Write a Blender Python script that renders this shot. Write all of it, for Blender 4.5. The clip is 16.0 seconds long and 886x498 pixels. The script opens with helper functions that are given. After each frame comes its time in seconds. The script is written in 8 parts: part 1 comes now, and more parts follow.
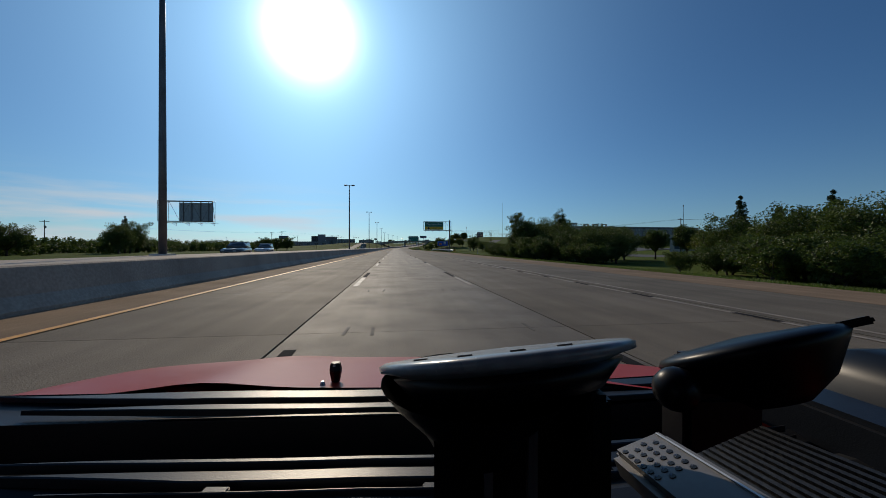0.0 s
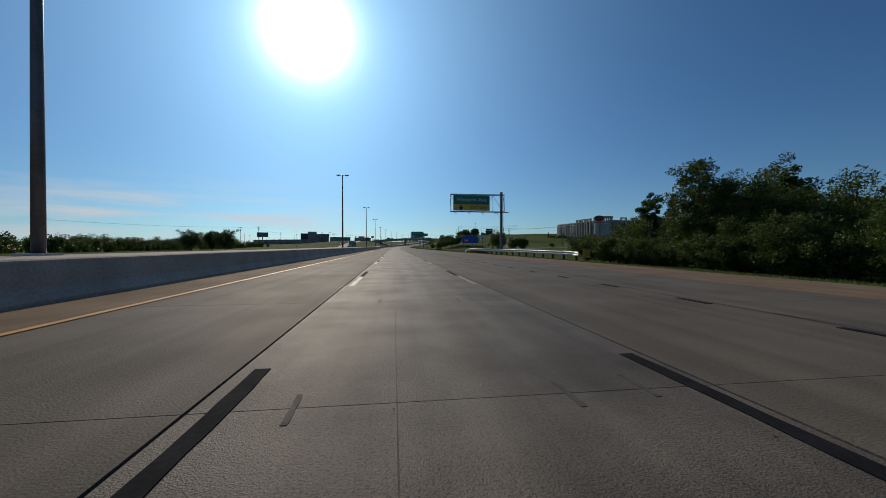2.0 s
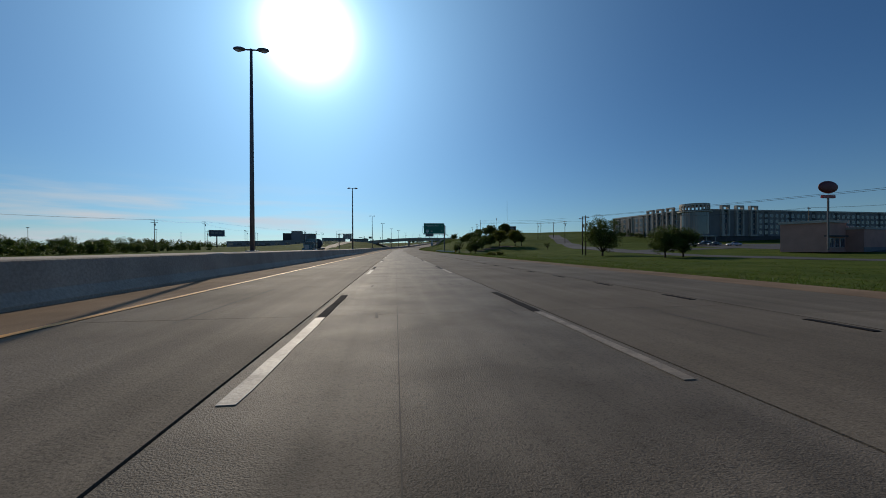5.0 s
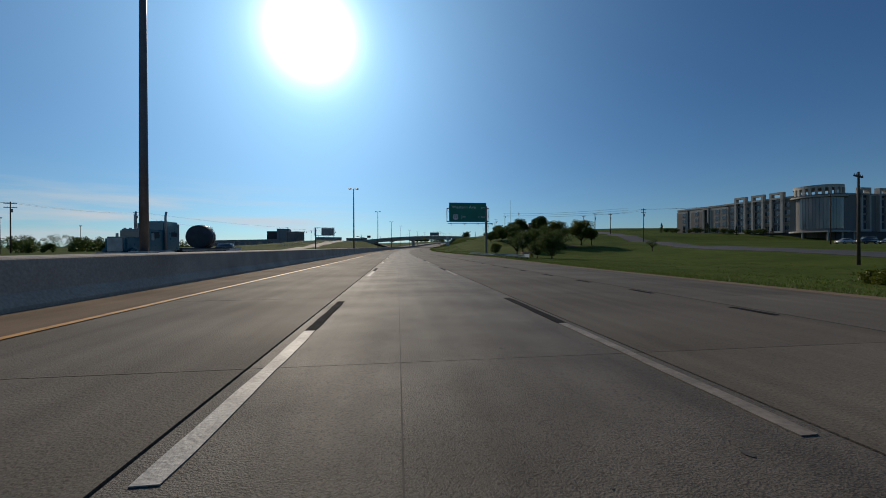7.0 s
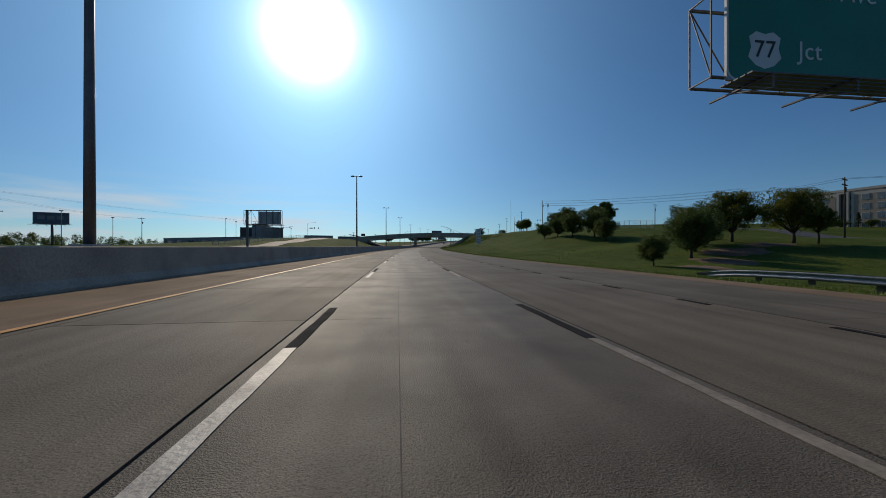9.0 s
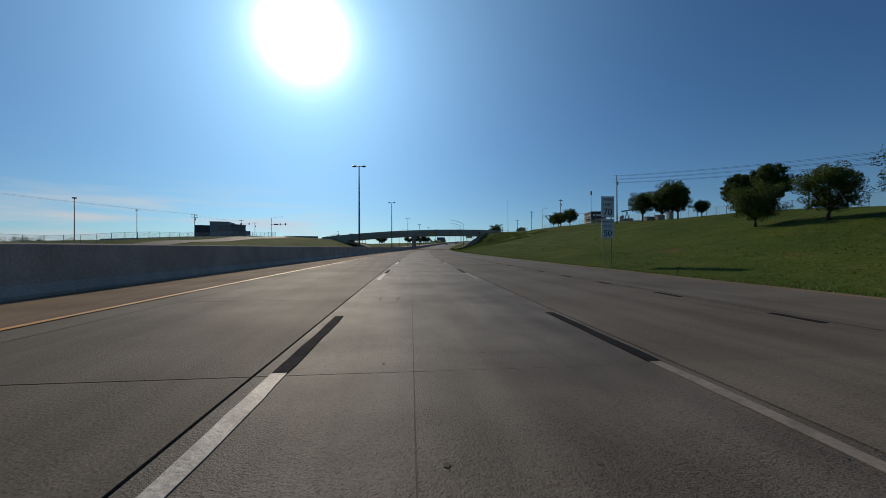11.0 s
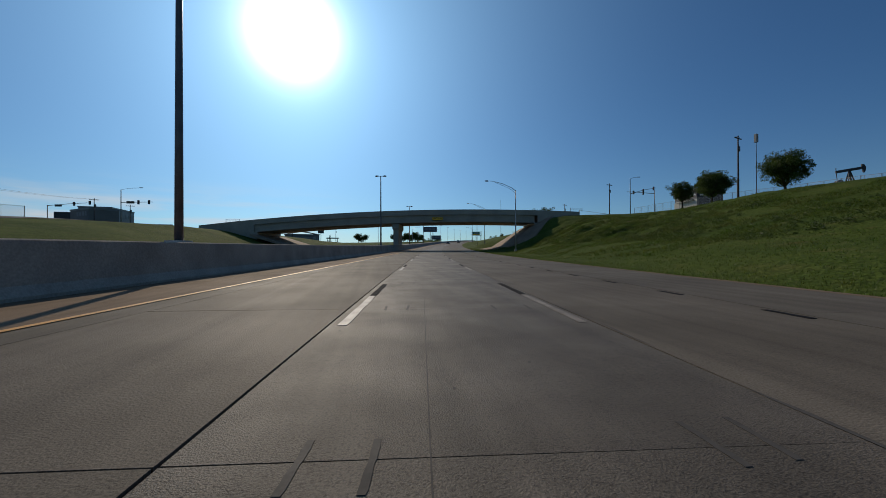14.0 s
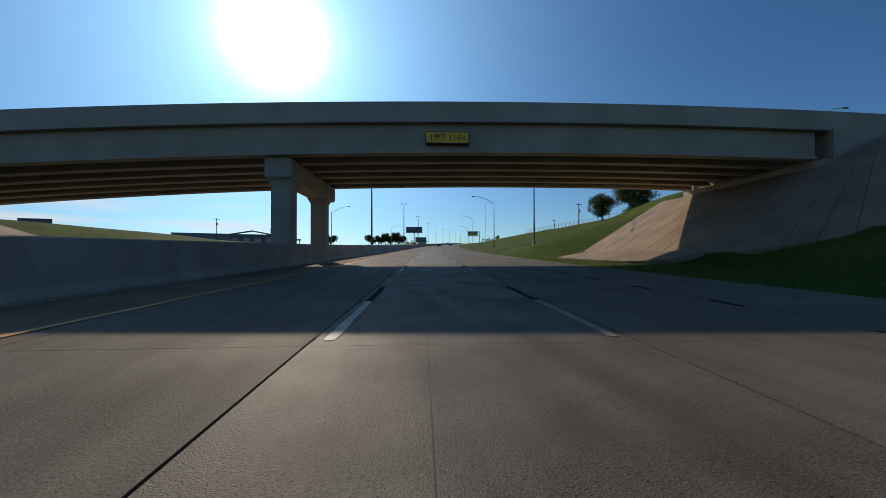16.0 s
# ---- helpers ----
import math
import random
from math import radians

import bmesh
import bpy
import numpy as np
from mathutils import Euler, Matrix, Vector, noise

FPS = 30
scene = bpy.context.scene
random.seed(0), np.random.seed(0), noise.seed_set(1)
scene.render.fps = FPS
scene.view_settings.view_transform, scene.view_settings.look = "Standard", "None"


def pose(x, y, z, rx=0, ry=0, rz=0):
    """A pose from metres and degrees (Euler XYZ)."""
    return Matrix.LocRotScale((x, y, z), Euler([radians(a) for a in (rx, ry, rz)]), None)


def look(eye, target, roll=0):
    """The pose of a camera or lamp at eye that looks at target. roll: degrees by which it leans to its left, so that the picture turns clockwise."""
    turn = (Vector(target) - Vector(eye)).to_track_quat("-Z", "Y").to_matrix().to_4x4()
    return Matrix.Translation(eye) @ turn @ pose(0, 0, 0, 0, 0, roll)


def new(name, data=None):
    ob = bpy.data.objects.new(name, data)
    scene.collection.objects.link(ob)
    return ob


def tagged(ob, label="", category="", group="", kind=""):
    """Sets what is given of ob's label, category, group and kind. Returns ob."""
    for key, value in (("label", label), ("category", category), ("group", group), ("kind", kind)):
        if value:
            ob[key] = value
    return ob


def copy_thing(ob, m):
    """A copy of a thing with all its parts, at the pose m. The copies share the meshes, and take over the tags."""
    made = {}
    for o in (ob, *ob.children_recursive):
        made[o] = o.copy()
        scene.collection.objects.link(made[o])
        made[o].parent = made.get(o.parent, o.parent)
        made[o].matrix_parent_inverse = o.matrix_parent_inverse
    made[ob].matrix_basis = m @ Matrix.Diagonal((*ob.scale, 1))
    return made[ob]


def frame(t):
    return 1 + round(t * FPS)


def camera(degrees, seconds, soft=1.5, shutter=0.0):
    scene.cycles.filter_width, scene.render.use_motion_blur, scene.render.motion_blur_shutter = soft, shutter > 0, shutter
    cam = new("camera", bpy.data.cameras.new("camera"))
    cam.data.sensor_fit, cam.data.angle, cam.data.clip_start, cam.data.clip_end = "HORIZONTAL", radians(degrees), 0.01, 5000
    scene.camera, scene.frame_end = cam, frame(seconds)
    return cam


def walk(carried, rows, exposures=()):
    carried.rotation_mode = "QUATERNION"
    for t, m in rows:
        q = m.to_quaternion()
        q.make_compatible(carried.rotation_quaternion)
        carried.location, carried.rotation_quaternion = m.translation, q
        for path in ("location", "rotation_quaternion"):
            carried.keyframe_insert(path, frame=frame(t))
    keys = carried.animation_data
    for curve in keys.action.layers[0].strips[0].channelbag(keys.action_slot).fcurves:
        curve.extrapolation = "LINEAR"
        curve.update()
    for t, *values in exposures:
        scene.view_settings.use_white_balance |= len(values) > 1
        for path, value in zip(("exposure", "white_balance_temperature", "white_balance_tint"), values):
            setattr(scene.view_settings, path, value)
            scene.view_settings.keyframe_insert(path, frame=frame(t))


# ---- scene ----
cam = camera(100.68, 16.0, soft=0.85, shutter=0.0)
ROWS = [
    (0.0, pose(0.000, 0.000, 1.100, 89.813, -0.034, -7.529)),
    (0.5, pose(0.002, 15.450, 1.089, 89.745, -0.024, -7.422)),
    (1.0, pose(0.010, 30.900, 1.079, 89.713, -0.031, -7.442)),
    (1.5, pose(0.022, 46.350, 1.071, 89.634, -0.024, -7.514)),
    (2.0, pose(0.040, 61.800, 1.065, 89.600, 0.017, -7.703)),
    (2.5, pose(0.062, 77.250, 1.061, 89.606, 0.048, -7.660)),
    (3.0, pose(0.089, 92.700, 1.058, 89.598, 0.087, -7.488)),
    (3.5, pose(0.121, 108.150, 1.057, 89.797, 0.131, -7.596)),
    (4.0, pose(0.158, 123.600, 1.058, 89.812, 0.183, -7.627)),
    (6.5, pose(0.418, 200.849, 1.088, 89.958, 0.368, -7.379)),
    (7.0, pose(0.485, 216.299, 1.099, 89.931, 0.258, -7.290)),
    (7.5, pose(0.557, 231.749, 1.112, 89.998, 0.106, -7.183)),
    (8.0, pose(0.634, 247.199, 1.127, 90.022, 0.063, -7.279)),
    (8.5, pose(0.715, 262.649, 1.145, 89.952, 0.138, -7.398)),
    (9.0, pose(0.802, 278.098, 1.165, 89.944, 0.036, -7.586)),
    (11.5, pose(3.692, 355.283, 1.513, 90.262, 0.293, -8.458)),
    (12.0, pose(4.773, 370.695, 1.622, 90.237, 0.306, -8.601)),
    (12.5, pose(5.996, 386.096, 1.736, 90.219, 0.293, -8.795)),
    (13.0, pose(7.351, 401.487, 1.855, 90.288, 0.254, -9.058)),
    (13.5, pose(8.837, 416.865, 1.977, 90.317, 0.234, -9.313)),
    (14.0, pose(10.466, 432.229, 2.101, 90.292, 0.166, -9.769)),
    (14.5, pose(12.249, 447.576, 2.227, 90.324, 0.089, -10.214)),
    (15.0, pose(14.185, 462.904, 2.378, 90.430, 0.049, -10.756)),
    (15.5, pose(16.302, 478.208, 2.579, 90.698, 0.039, -11.431)),
    (16.0, pose(18.630, 493.481, 2.830, 90.862, 0.128, -12.295)),
]
walk(cam, ROWS, exposures=[(0.0, -0.6), (14.8, -0.6), (15.4, -0.5), (16.0, -0.25)])

# ---- sky and sun ----
SUN_AZ, SUN_EL = -12.4, 28.8
sun_dir = Vector((math.sin(radians(SUN_AZ)) * math.cos(radians(SUN_EL)),
                  math.cos(radians(SUN_AZ)) * math.cos(radians(SUN_EL)), math.sin(radians(SUN_EL))))


def build_sky():
    w = bpy.data.worlds.new("sky")
    scene.world = w
    w.use_nodes = True
    n, l = w.node_tree.nodes, w.node_tree.links
    n.clear()
    out = n.new("ShaderNodeOutputWorld")
    sky = n.new("ShaderNodeTexSky")
    sky.sky_type, sky.sun_disc = "NISHITA", False
    sky.sun_elevation, sky.sun_rotation = radians(SUN_EL), radians(SUN_AZ)
    sky.altitude, sky.air_density, sky.dust_density, sky.ozone_density = 300, 1.0, 0.5, 3.0
    bg = n.new("ShaderNodeBackground")
    bg.inputs["Strength"].default_value = 0.066
    tint = n.new("ShaderNodeMix")
    tint.data_type, tint.blend_type = "RGBA", "MULTIPLY"
    tint.inputs[0].default_value = 1.0
    tint.inputs[7].default_value = (0.53, 0.92, 1.25, 1)
    l.new(sky.outputs[0], tint.inputs[6])
    # thin high cloud low over the horizon
    co = n.new("ShaderNodeTexCoord")
    sep = n.new("ShaderNodeSeparateXYZ")
    l.new(co.outputs["Generated"], sep.inputs[0])
    mp = n.new("ShaderNodeMapping")
    mp.inputs["Scale"].default_value = (1.2, 1.2, 11)
    l.new(co.outputs["Generated"], mp.inputs[0])
    no = n.new("ShaderNodeTexNoise")
    no.inputs["Scale"].default_value, no.inputs["Detail"].default_value = 3.0, 6
    l.new(mp.outputs[0], no.inputs[0])
    r1 = n.new("ShaderNodeMapRange")
    r1.inputs[1].default_value, r1.inputs[2].default_value = 0.44, 0.66
    l.new(no.outputs[0], r1.inputs[0])
    r2 = n.new("ShaderNodeMapRange")
    r2.interpolation_type = "SMOOTHSTEP"
    r2.inputs[1].default_value, r2.inputs[2].default_value = 0.17, 0.07
    l.new(sep.outputs["Z"], r2.inputs[0])
    r3 = n.new("ShaderNodeMapRange")
    r3.interpolation_type = "SMOOTHSTEP"
    r3.inputs[1].default_value, r3.inputs[2].default_value = 0.05, -0.35
    l.new(sep.outputs["X"], r3.inputs[0])
    m1 = n.new("ShaderNodeMath")
    m1.operation = "MULTIPLY"
    l.new(r1.outputs[0], m1.inputs[0])
    l.new(r2.outputs[0], m1.inputs[1])
    m2 = n.new("ShaderNodeMath")
    m2.operation = "MULTIPLY"
    l.new(m1.outputs[0], m2.inputs[0])
    l.new(r3.outputs[0], m2.inputs[1])
    cl = n.new("ShaderNodeMix")
    cl.data_type = "RGBA"
    cl.inputs[7].default_value = (9.4, 10.0, 10.6, 1)
    l.new(m2.outputs[0], cl.inputs[0])
    l.new(tint.outputs[2], cl.inputs[6])
    l.new(cl.outputs[2], bg.inputs[0])
    # the bright aureole round the sun
    dot = n.new("ShaderNodeVectorMath")
    dot.operation = "DOT_PRODUCT"
    dot.inputs[1].default_value = sun_dir
    l.new(co.outputs["Generated"], dot.inputs[0])
    ac = n.new("ShaderNodeMath")
    ac.operation = "ARCCOSINE"
    l.new(dot.outputs["Value"], ac.inputs[0])

    def falloff(width, height, power=1.0):
        a = n.new("ShaderNodeMath")
        a.operation = "DIVIDE"
        a.inputs[1].default_value = radians(width)
        l.new(ac.outputs[0], a.inputs[0])
        e = n.new("ShaderNodeMath")
        e.operation = "POWER"
        e.inputs[1].default_value = power
        l.new(a.outputs[0], e.inputs[0])
        s = n.new("ShaderNodeMath")
        s.operation = "MULTIPLY"
        s.inputs[1].default_value = -1.0
        l.new(e.outputs[0], s.inputs[0])
        b = n.new("ShaderNodeMath")
        b.operation = "EXPONENT"
        l.new(s.outputs[0], b.inputs[0])
        c = n.new("ShaderNodeMath")
        c.operation = "MULTIPLY"
        c.inputs[1].default_value = height
        l.new(b.outputs[0], c.inputs[0])
        return c

    def light(width, height, color, power=1.0):
        em = n.new("ShaderNodeBackground")
        em.inputs[0].default_value = color
        l.new(falloff(width, height, power).outputs[0], em.inputs["Strength"])
        return em

    def haze(depth, height, color):
        """Pale haze low over the horizon."""
        a = n.new("ShaderNodeMath")
        a.operation = "ABSOLUTE"
        l.new(sep.outputs["Z"], a.inputs[0])
        d = n.new("ShaderNodeMath")
        d.operation = "DIVIDE"
        d.inputs[1].default_value = -depth
        l.new(a.outputs[0], d.inputs[0])
        b = n.new("ShaderNodeMath")
        b.operation = "EXPONENT"
        l.new(d.outputs[0], b.inputs[0])
        c = n.new("ShaderNodeMath")
        c.operation = "MULTIPLY"
        c.inputs[1].default_value = height
        l.new(b.outputs[0], c.inputs[0])
        em = n.new("ShaderNodeBackground")
        em.inputs[0].default_value = color
        l.new(c.outputs[0], em.inputs["Strength"])
        return em

    last = bg
    for em in (light(1.5, 34.0, (0.97, 1.0, 1.0, 1)), light(13.0, 1.1, (0.42, 0.79, 1.14, 1)), light(30.0, 0.32, (0.46, 0.80, 1.10, 1), 2.0), haze(0.09, 0.14, (0.95, 1.0, 1.0, 1))):
        both = n.new("ShaderNodeAddShader")
        l.new(last.outputs[0], both.inputs[0])
        l.new(em.outputs[0], both.inputs[1])
        last = both
    l.new(last.outputs[0], out.inputs[0])


build_sky()
sun = new("sun", bpy.data.lights.new("sun", "SUN"))
sun.data.energy, sun.data.angle, sun.data.color = 3.5, radians(0.53), (1.0, 0.83, 0.62)
sun.matrix_world = look(sun_dir * 100, (0, 0, 0))


# ---- materials ----
def mat(name, color, rough=0.7, metal=0.0, vary=0.25, scale=3.0, fine=40.0, bump=0.0, spec=0.5, tint=None, object_vary=0.0, island_vary=0.0, coat=0.0, pits=0.0, streak=0.0):
    """A surface with variation at two scales: broad stains and fine grain."""
    m = bpy.data.materials.new(name)
    m.use_nodes = True
    n, l = m.node_tree.nodes, m.node_tree.links
    p = n["Principled BSDF"]
    p.inputs["Roughness"].default_value, p.inputs["Metallic"].default_value = rough, metal
    p.inputs["Specular IOR Level"].default_value = spec
    p.inputs["Coat Weight"].default_value = coat
    geo = n.new("ShaderNodeNewGeometry")
    big = n.new("ShaderNodeTexNoise")
    big.inputs["Scale"].default_value, big.inputs["Detail"].default_value = scale, 5
    l.new(geo.outputs["Position"], big.inputs[0])
    small = n.new("ShaderNodeTexNoise")
    small.inputs["Scale"].default_value, small.inputs["Detail"].default_value = fine, 3
    l.new(geo.outputs["Position"], small.inputs[0])
    c2 = tint if tint else tuple(c * (1 - vary) for c in color)
    mix = n.new("ShaderNodeMix")
    mix.data_type = "RGBA"
    mix.inputs[6].default_value, mix.inputs[7].default_value = (*color, 1), (*c2, 1)
    ramp = n.new("ShaderNodeMapRange")
    ramp.inputs[1].default_value, ramp.inputs[2].default_value = 0.35, 0.68
    l.new(big.outputs[0], ramp.inputs[0])
    l.new(ramp.outputs[0], mix.inputs[0])
    hsv = n.new("ShaderNodeHueSaturation")
    l.new(mix.outputs[2], hsv.inputs["Color"])
    val = n.new("ShaderNodeMapRange")
    val.inputs[1].default_value, val.inputs[2].default_value = 0.25, 0.75
    val.inputs[3].default_value, val.inputs[4].default_value = 1 - vary * 0.6, 1 + vary * 0.6
    l.new(small.outputs[0], val.inputs[0])
    last = val
    for amount, socket in ((object_vary, "object"), (island_vary, "island")):
        if amount:
            src = n.new("ShaderNodeObjectInfo").outputs["Random"] if socket == "object" else geo.outputs["Random Per Island"]
            r = n.new("ShaderNodeMapRange")
            r.inputs[3].default_value, r.inputs[4].default_value = 1 - amount, 1 + amount
            l.new(src, r.inputs[0])
            mu = n.new("ShaderNodeMath")
            mu.operation = "MULTIPLY"
            l.new(last.outputs[0], mu.inputs[0])
            l.new(r.outputs[0], mu.inputs[1])
            last = mu
    if pits:
        pit = n.new("ShaderNodeTexNoise")
        pit.inputs["Scale"].default_value, pit.inputs["Detail"].default_value = 58.0, 3
        l.new(geo.outputs["Position"], pit.inputs[0])
        pr = n.new("ShaderNodeMapRange")
        pr.inputs[1].default_value, pr.inputs[2].default_value = 0.36, 0.47
        pr.inputs[3].default_value, pr.inputs[4].default_value = 1 - pits, 1.0
        l.new(pit.outputs[0], pr.inputs[0])
        mu = n.new("ShaderNodeMath")
        mu.operation = "MULTIPLY"
        l.new(last.outputs[0], mu.inputs[0])
        l.new(pr.outputs[0], mu.inputs[1])
        last = mu
    if streak:
        # tyre wear: long faint bands along the road
        sm = n.new("ShaderNodeMapping")
        sm.inputs["Scale"].default_value = (2.6, 0.05, 1.0)
        l.new(geo.outputs["Position"], sm.inputs[0])
        sn = n.new("ShaderNodeTexNoise")
        sn.inputs["Scale"].default_value, sn.inputs["Detail"].default_value = 1.0, 4
        l.new(sm.outputs[0], sn.inputs[0])
        sr = n.new("ShaderNodeMapRange")
        sr.inputs[1].default_value, sr.inputs[2].default_value = 0.3, 0.7
        sr.inputs[3].default_value, sr.inputs[4].default_value = 1 - streak, 1 + streak
        l.new(sn.outputs[0], sr.inputs[0])
        mu = n.new("ShaderNodeMath")
        mu.operation = "MULTIPLY"
        l.new(last.outputs[0], mu.inputs[0])
        l.new(sr.outputs[0], mu.inputs[1])
        last = mu
    l.new(last.outputs[0], hsv.inputs["Value"])
    l.new(hsv.outputs[0], p.inputs["Base Color"])
    rr = n.new("ShaderNodeMapRange")
    rr.inputs[3].default_value, rr.inputs[4].default_value = max(0.02, rough - 0.1), min(1, rough + 0.1)
    l.new(big.outputs[0], rr.inputs[0])
    l.new(rr.outputs[0], p.inputs["Roughness"])
    if bump:
        b = n.new("ShaderNodeBump")
        b.inputs["Strength"].default_value, b.inputs["Distance"].default_value = min(1.0, bump), 0.02
        l.new(small.outputs[0], b.inputs["Height"])
        l.new(b.outputs[0], p.inputs["Normal"])
    return m


def leaf_mat(name, color, tint):
    m = mat(name, color, rough=0.55, vary=0.35, scale=0.35, fine=6.0, tint=tint, island_vary=0.35, spec=0.3)
    n, l = m.node_tree.nodes, m.node_tree.links
    p = n["Principled BSDF"]
    tr = n.new("ShaderNodeBsdfTranslucent")
    l.new(p.inputs["Base Color"].links[0].from_socket, tr.inputs[0])
    mx = n.new("ShaderNodeMixShader")
    mx.inputs[0].default_value = 0.38
    l.new(p.outputs[0], mx.inputs[1])
    l.new(tr.outputs[0], mx.inputs[2])
    l.new(mx.outputs[0], n["Material Output"].inputs[0])
    return m


def glass_mat(name, color, rough=0.06):
    m = mat(name, color, rough=rough, vary=0.1, scale=0.4, spec=0.9)
    return m


def grass_mat():
    """Mown grass: two greens, dry yellow streaks and bare brown patches, with uneven relief."""
    m = mat("mown_grass", (0.085, 0.113, 0.020), rough=0.95, vary=0.5, scale=0.12, fine=5.0, bump=1.0, spec=0.04, tint=(0.050, 0.079, 0.014))
    n, l = m.node_tree.nodes, m.node_tree.links
    p = n["Principled BSDF"]
    last = p.inputs["Base Color"].links[0].from_socket
    geo = n.new("ShaderNodeNewGeometry")
    for sc, lo, hi, amount, color in ((0.55, 0.52, 0.72, 0.5, (0.150, 0.136, 0.042)), (2.3, 0.5, 0.68, 0.55, (0.035, 0.06, 0.008)), (0.085, 0.66, 0.70, 0.75, (0.15, 0.085, 0.04))):
        t = n.new("ShaderNodeTexNoise")
        t.inputs["Scale"].default_value, t.inputs["Detail"].default_value = sc, 7
        t.inputs["Roughness"].default_value = 0.62
        l.new(geo.outputs["Position"], t.inputs[0])
        r = n.new("ShaderNodeMapRange")
        r.inputs[1].default_value, r.inputs[2].default_value, r.inputs[4].default_value = lo, hi, amount
        l.new(t.outputs[0], r.inputs[0])
        x = n.new("ShaderNodeMix")
        x.data_type = "RGBA"
        x.inputs[7].default_value = (*color, 1)
        l.new(r.outputs[0], x.inputs[0])
        l.new(last, x.inputs[6])
        last = x.outputs[2]
    l.new(last, p.inputs["Base Color"])
    b = p.inputs["Normal"].links[0].from_node
    b.inputs["Distance"].default_value = 0.12
    return m


M_SLAB = mat("worn_concrete", (0.165, 0.140, 0.107), rough=0.72, vary=0.26, scale=0.5, fine=60, bump=0.3, spec=0.09, pits=0.25, object_vary=0.08, streak=0.16)
M_ROUGH = mat("ground_concrete", (0.152, 0.128, 0.098), rough=0.64, vary=0.42, scale=0.9, fine=90, bump=0.42, spec=0.18, pits=0.35, object_vary=0.08, streak=0.2)
M_LANE = mat("lane_concrete", (0.163, 0.141, 0.109), rough=0.72, vary=0.26, scale=0.5, fine=60, bump=0.3, spec=0.09, pits=0.25, island_vary=0.08, streak=0.16)
M_SHOULDER = mat("shoulder_concrete", (0.235, 0.168, 0.111), rough=0.82, vary=0.26, scale=0.6, fine=60, bump=0.3, spec=0.07, streak=0.14)
M_SLOT = mat("slot_filler", (0.075, 0.066, 0.055), rough=0.85, vary=0.3, scale=4, fine=30)
M_SEAL = mat("black_joint_seal", (0.02, 0.019, 0.019), rough=0.95, vary=0.3, spec=0.05)
M_WHITE = mat("white_road_paint", (0.38, 0.355, 0.31), rough=0.6, vary=0.35, scale=3, fine=30, bump=0.3)
M_FADED = mat("worn_white_paint", (0.27, 0.225, 0.17), rough=0.65, vary=0.4, scale=4, fine=30)
M_BLACKPAINT = mat("black_contrast_paint", (0.022, 0.022, 0.024), rough=0.95, vary=0.4, scale=3, fine=30, spec=0.05)
M_YELLOW = mat("yellow_road_paint", (0.66, 0.31, 0.04), rough=0.6, vary=0.35, scale=2, fine=25)
M_WALL = mat("barrier_concrete", (0.43, 0.36, 0.285), rough=0.85, vary=0.3, scale=0.7, fine=18, bump=0.4, tint=(0.32, 0.265, 0.21))
M_BRIDGE = mat("bridge_concrete", (0.42, 0.37, 0.29), rough=0.85, vary=0.2, scale=0.35, fine=9, bump=0.3, tint=(0.33, 0.29, 0.23))
M_SLOPE = mat("slope_paving", (0.33, 0.235, 0.155), rough=0.9, vary=0.28, scale=0.5, fine=14, bump=0.4)
M_GRASS = grass_mat()
M_BLADE = leaf_mat("grass_blade", (0.090, 0.146, 0.019), (0.118, 0.136, 0.027))
M_DIRT = mat("bare_red_soil", (0.16, 0.09, 0.05), rough=0.95, vary=0.3, scale=0.4, fine=8, bump=0.5)
M_ASPHALT = mat("asphalt", (0.055, 0.054, 0.053), rough=0.8, vary=0.3, scale=0.3, fine=30, bump=0.3)
M_STEEL = mat("galvanised_steel", (0.42, 0.43, 0.44), rough=0.42, metal=0.75, vary=0.25, scale=2, fine=25)
M_POLE = mat("weathered_pole_steel", (0.16, 0.15, 0.15), rough=0.5, metal=0.5, vary=0.3, scale=1.5, fine=20)
M_POST = mat("painted_grey_steel", (0.17, 0.165, 0.155), rough=0.5, metal=0.3, vary=0.2, scale=1.2, fine=20)
M_WOOD = mat("weathered_wood_pole", (0.09, 0.065, 0.045), rough=0.9, vary=0.4, scale=1.5, fine=25, bump=0.5)
M_WIRE = mat("black_wire", (0.02, 0.02, 0.02), rough=0.6, vary=0.1)
M_GREEN = mat("green_sign_sheeting", (0.008, 0.20, 0.135), rough=0.45, vary=0.12, scale=0.8, fine=10)
M_SIGNYEL = mat("yellow_sign_sheeting", (0.92, 0.50, 0.014), rough=0.45, vary=0.1, scale=0.8, fine=10)
M_SIGNWHITE = mat("white_sign_sheeting", (0.66, 0.66, 0.65), rough=0.45, vary=0.08, scale=0.8, fine=10)
M_SIGNBLACK = mat("black_sign_legend", (0.015, 0.015, 0.016), rough=0.5, vary=0.1)
M_BLUE = mat("blue_sign_sheeting", (0.008, 0.085, 0.46), rough=0.45, vary=0.1, scale=0.8, fine=10)
M_BOARD = mat("weathered_poster_board", (0.10, 0.12, 0.16), rough=0.6, vary=0.3, scale=0.6, fine=6)
M_ORANGE = mat("orange_panel", (0.70, 0.13, 0.01), rough=0.5, vary=0.1)
M_BACK = mat("aluminium_sign_back", (0.40, 0.41, 0.42), rough=0.5, metal=0.4, vary=0.2)
M_BARK = mat("rough_bark", (0.06, 0.045, 0.033), rough=0.95, vary=0.4, scale=2.5, fine=22, bump=0.7)
M_LEAF = leaf_mat("broad_leaf", (0.058, 0.092, 0.017), (0.088, 0.12, 0.020))
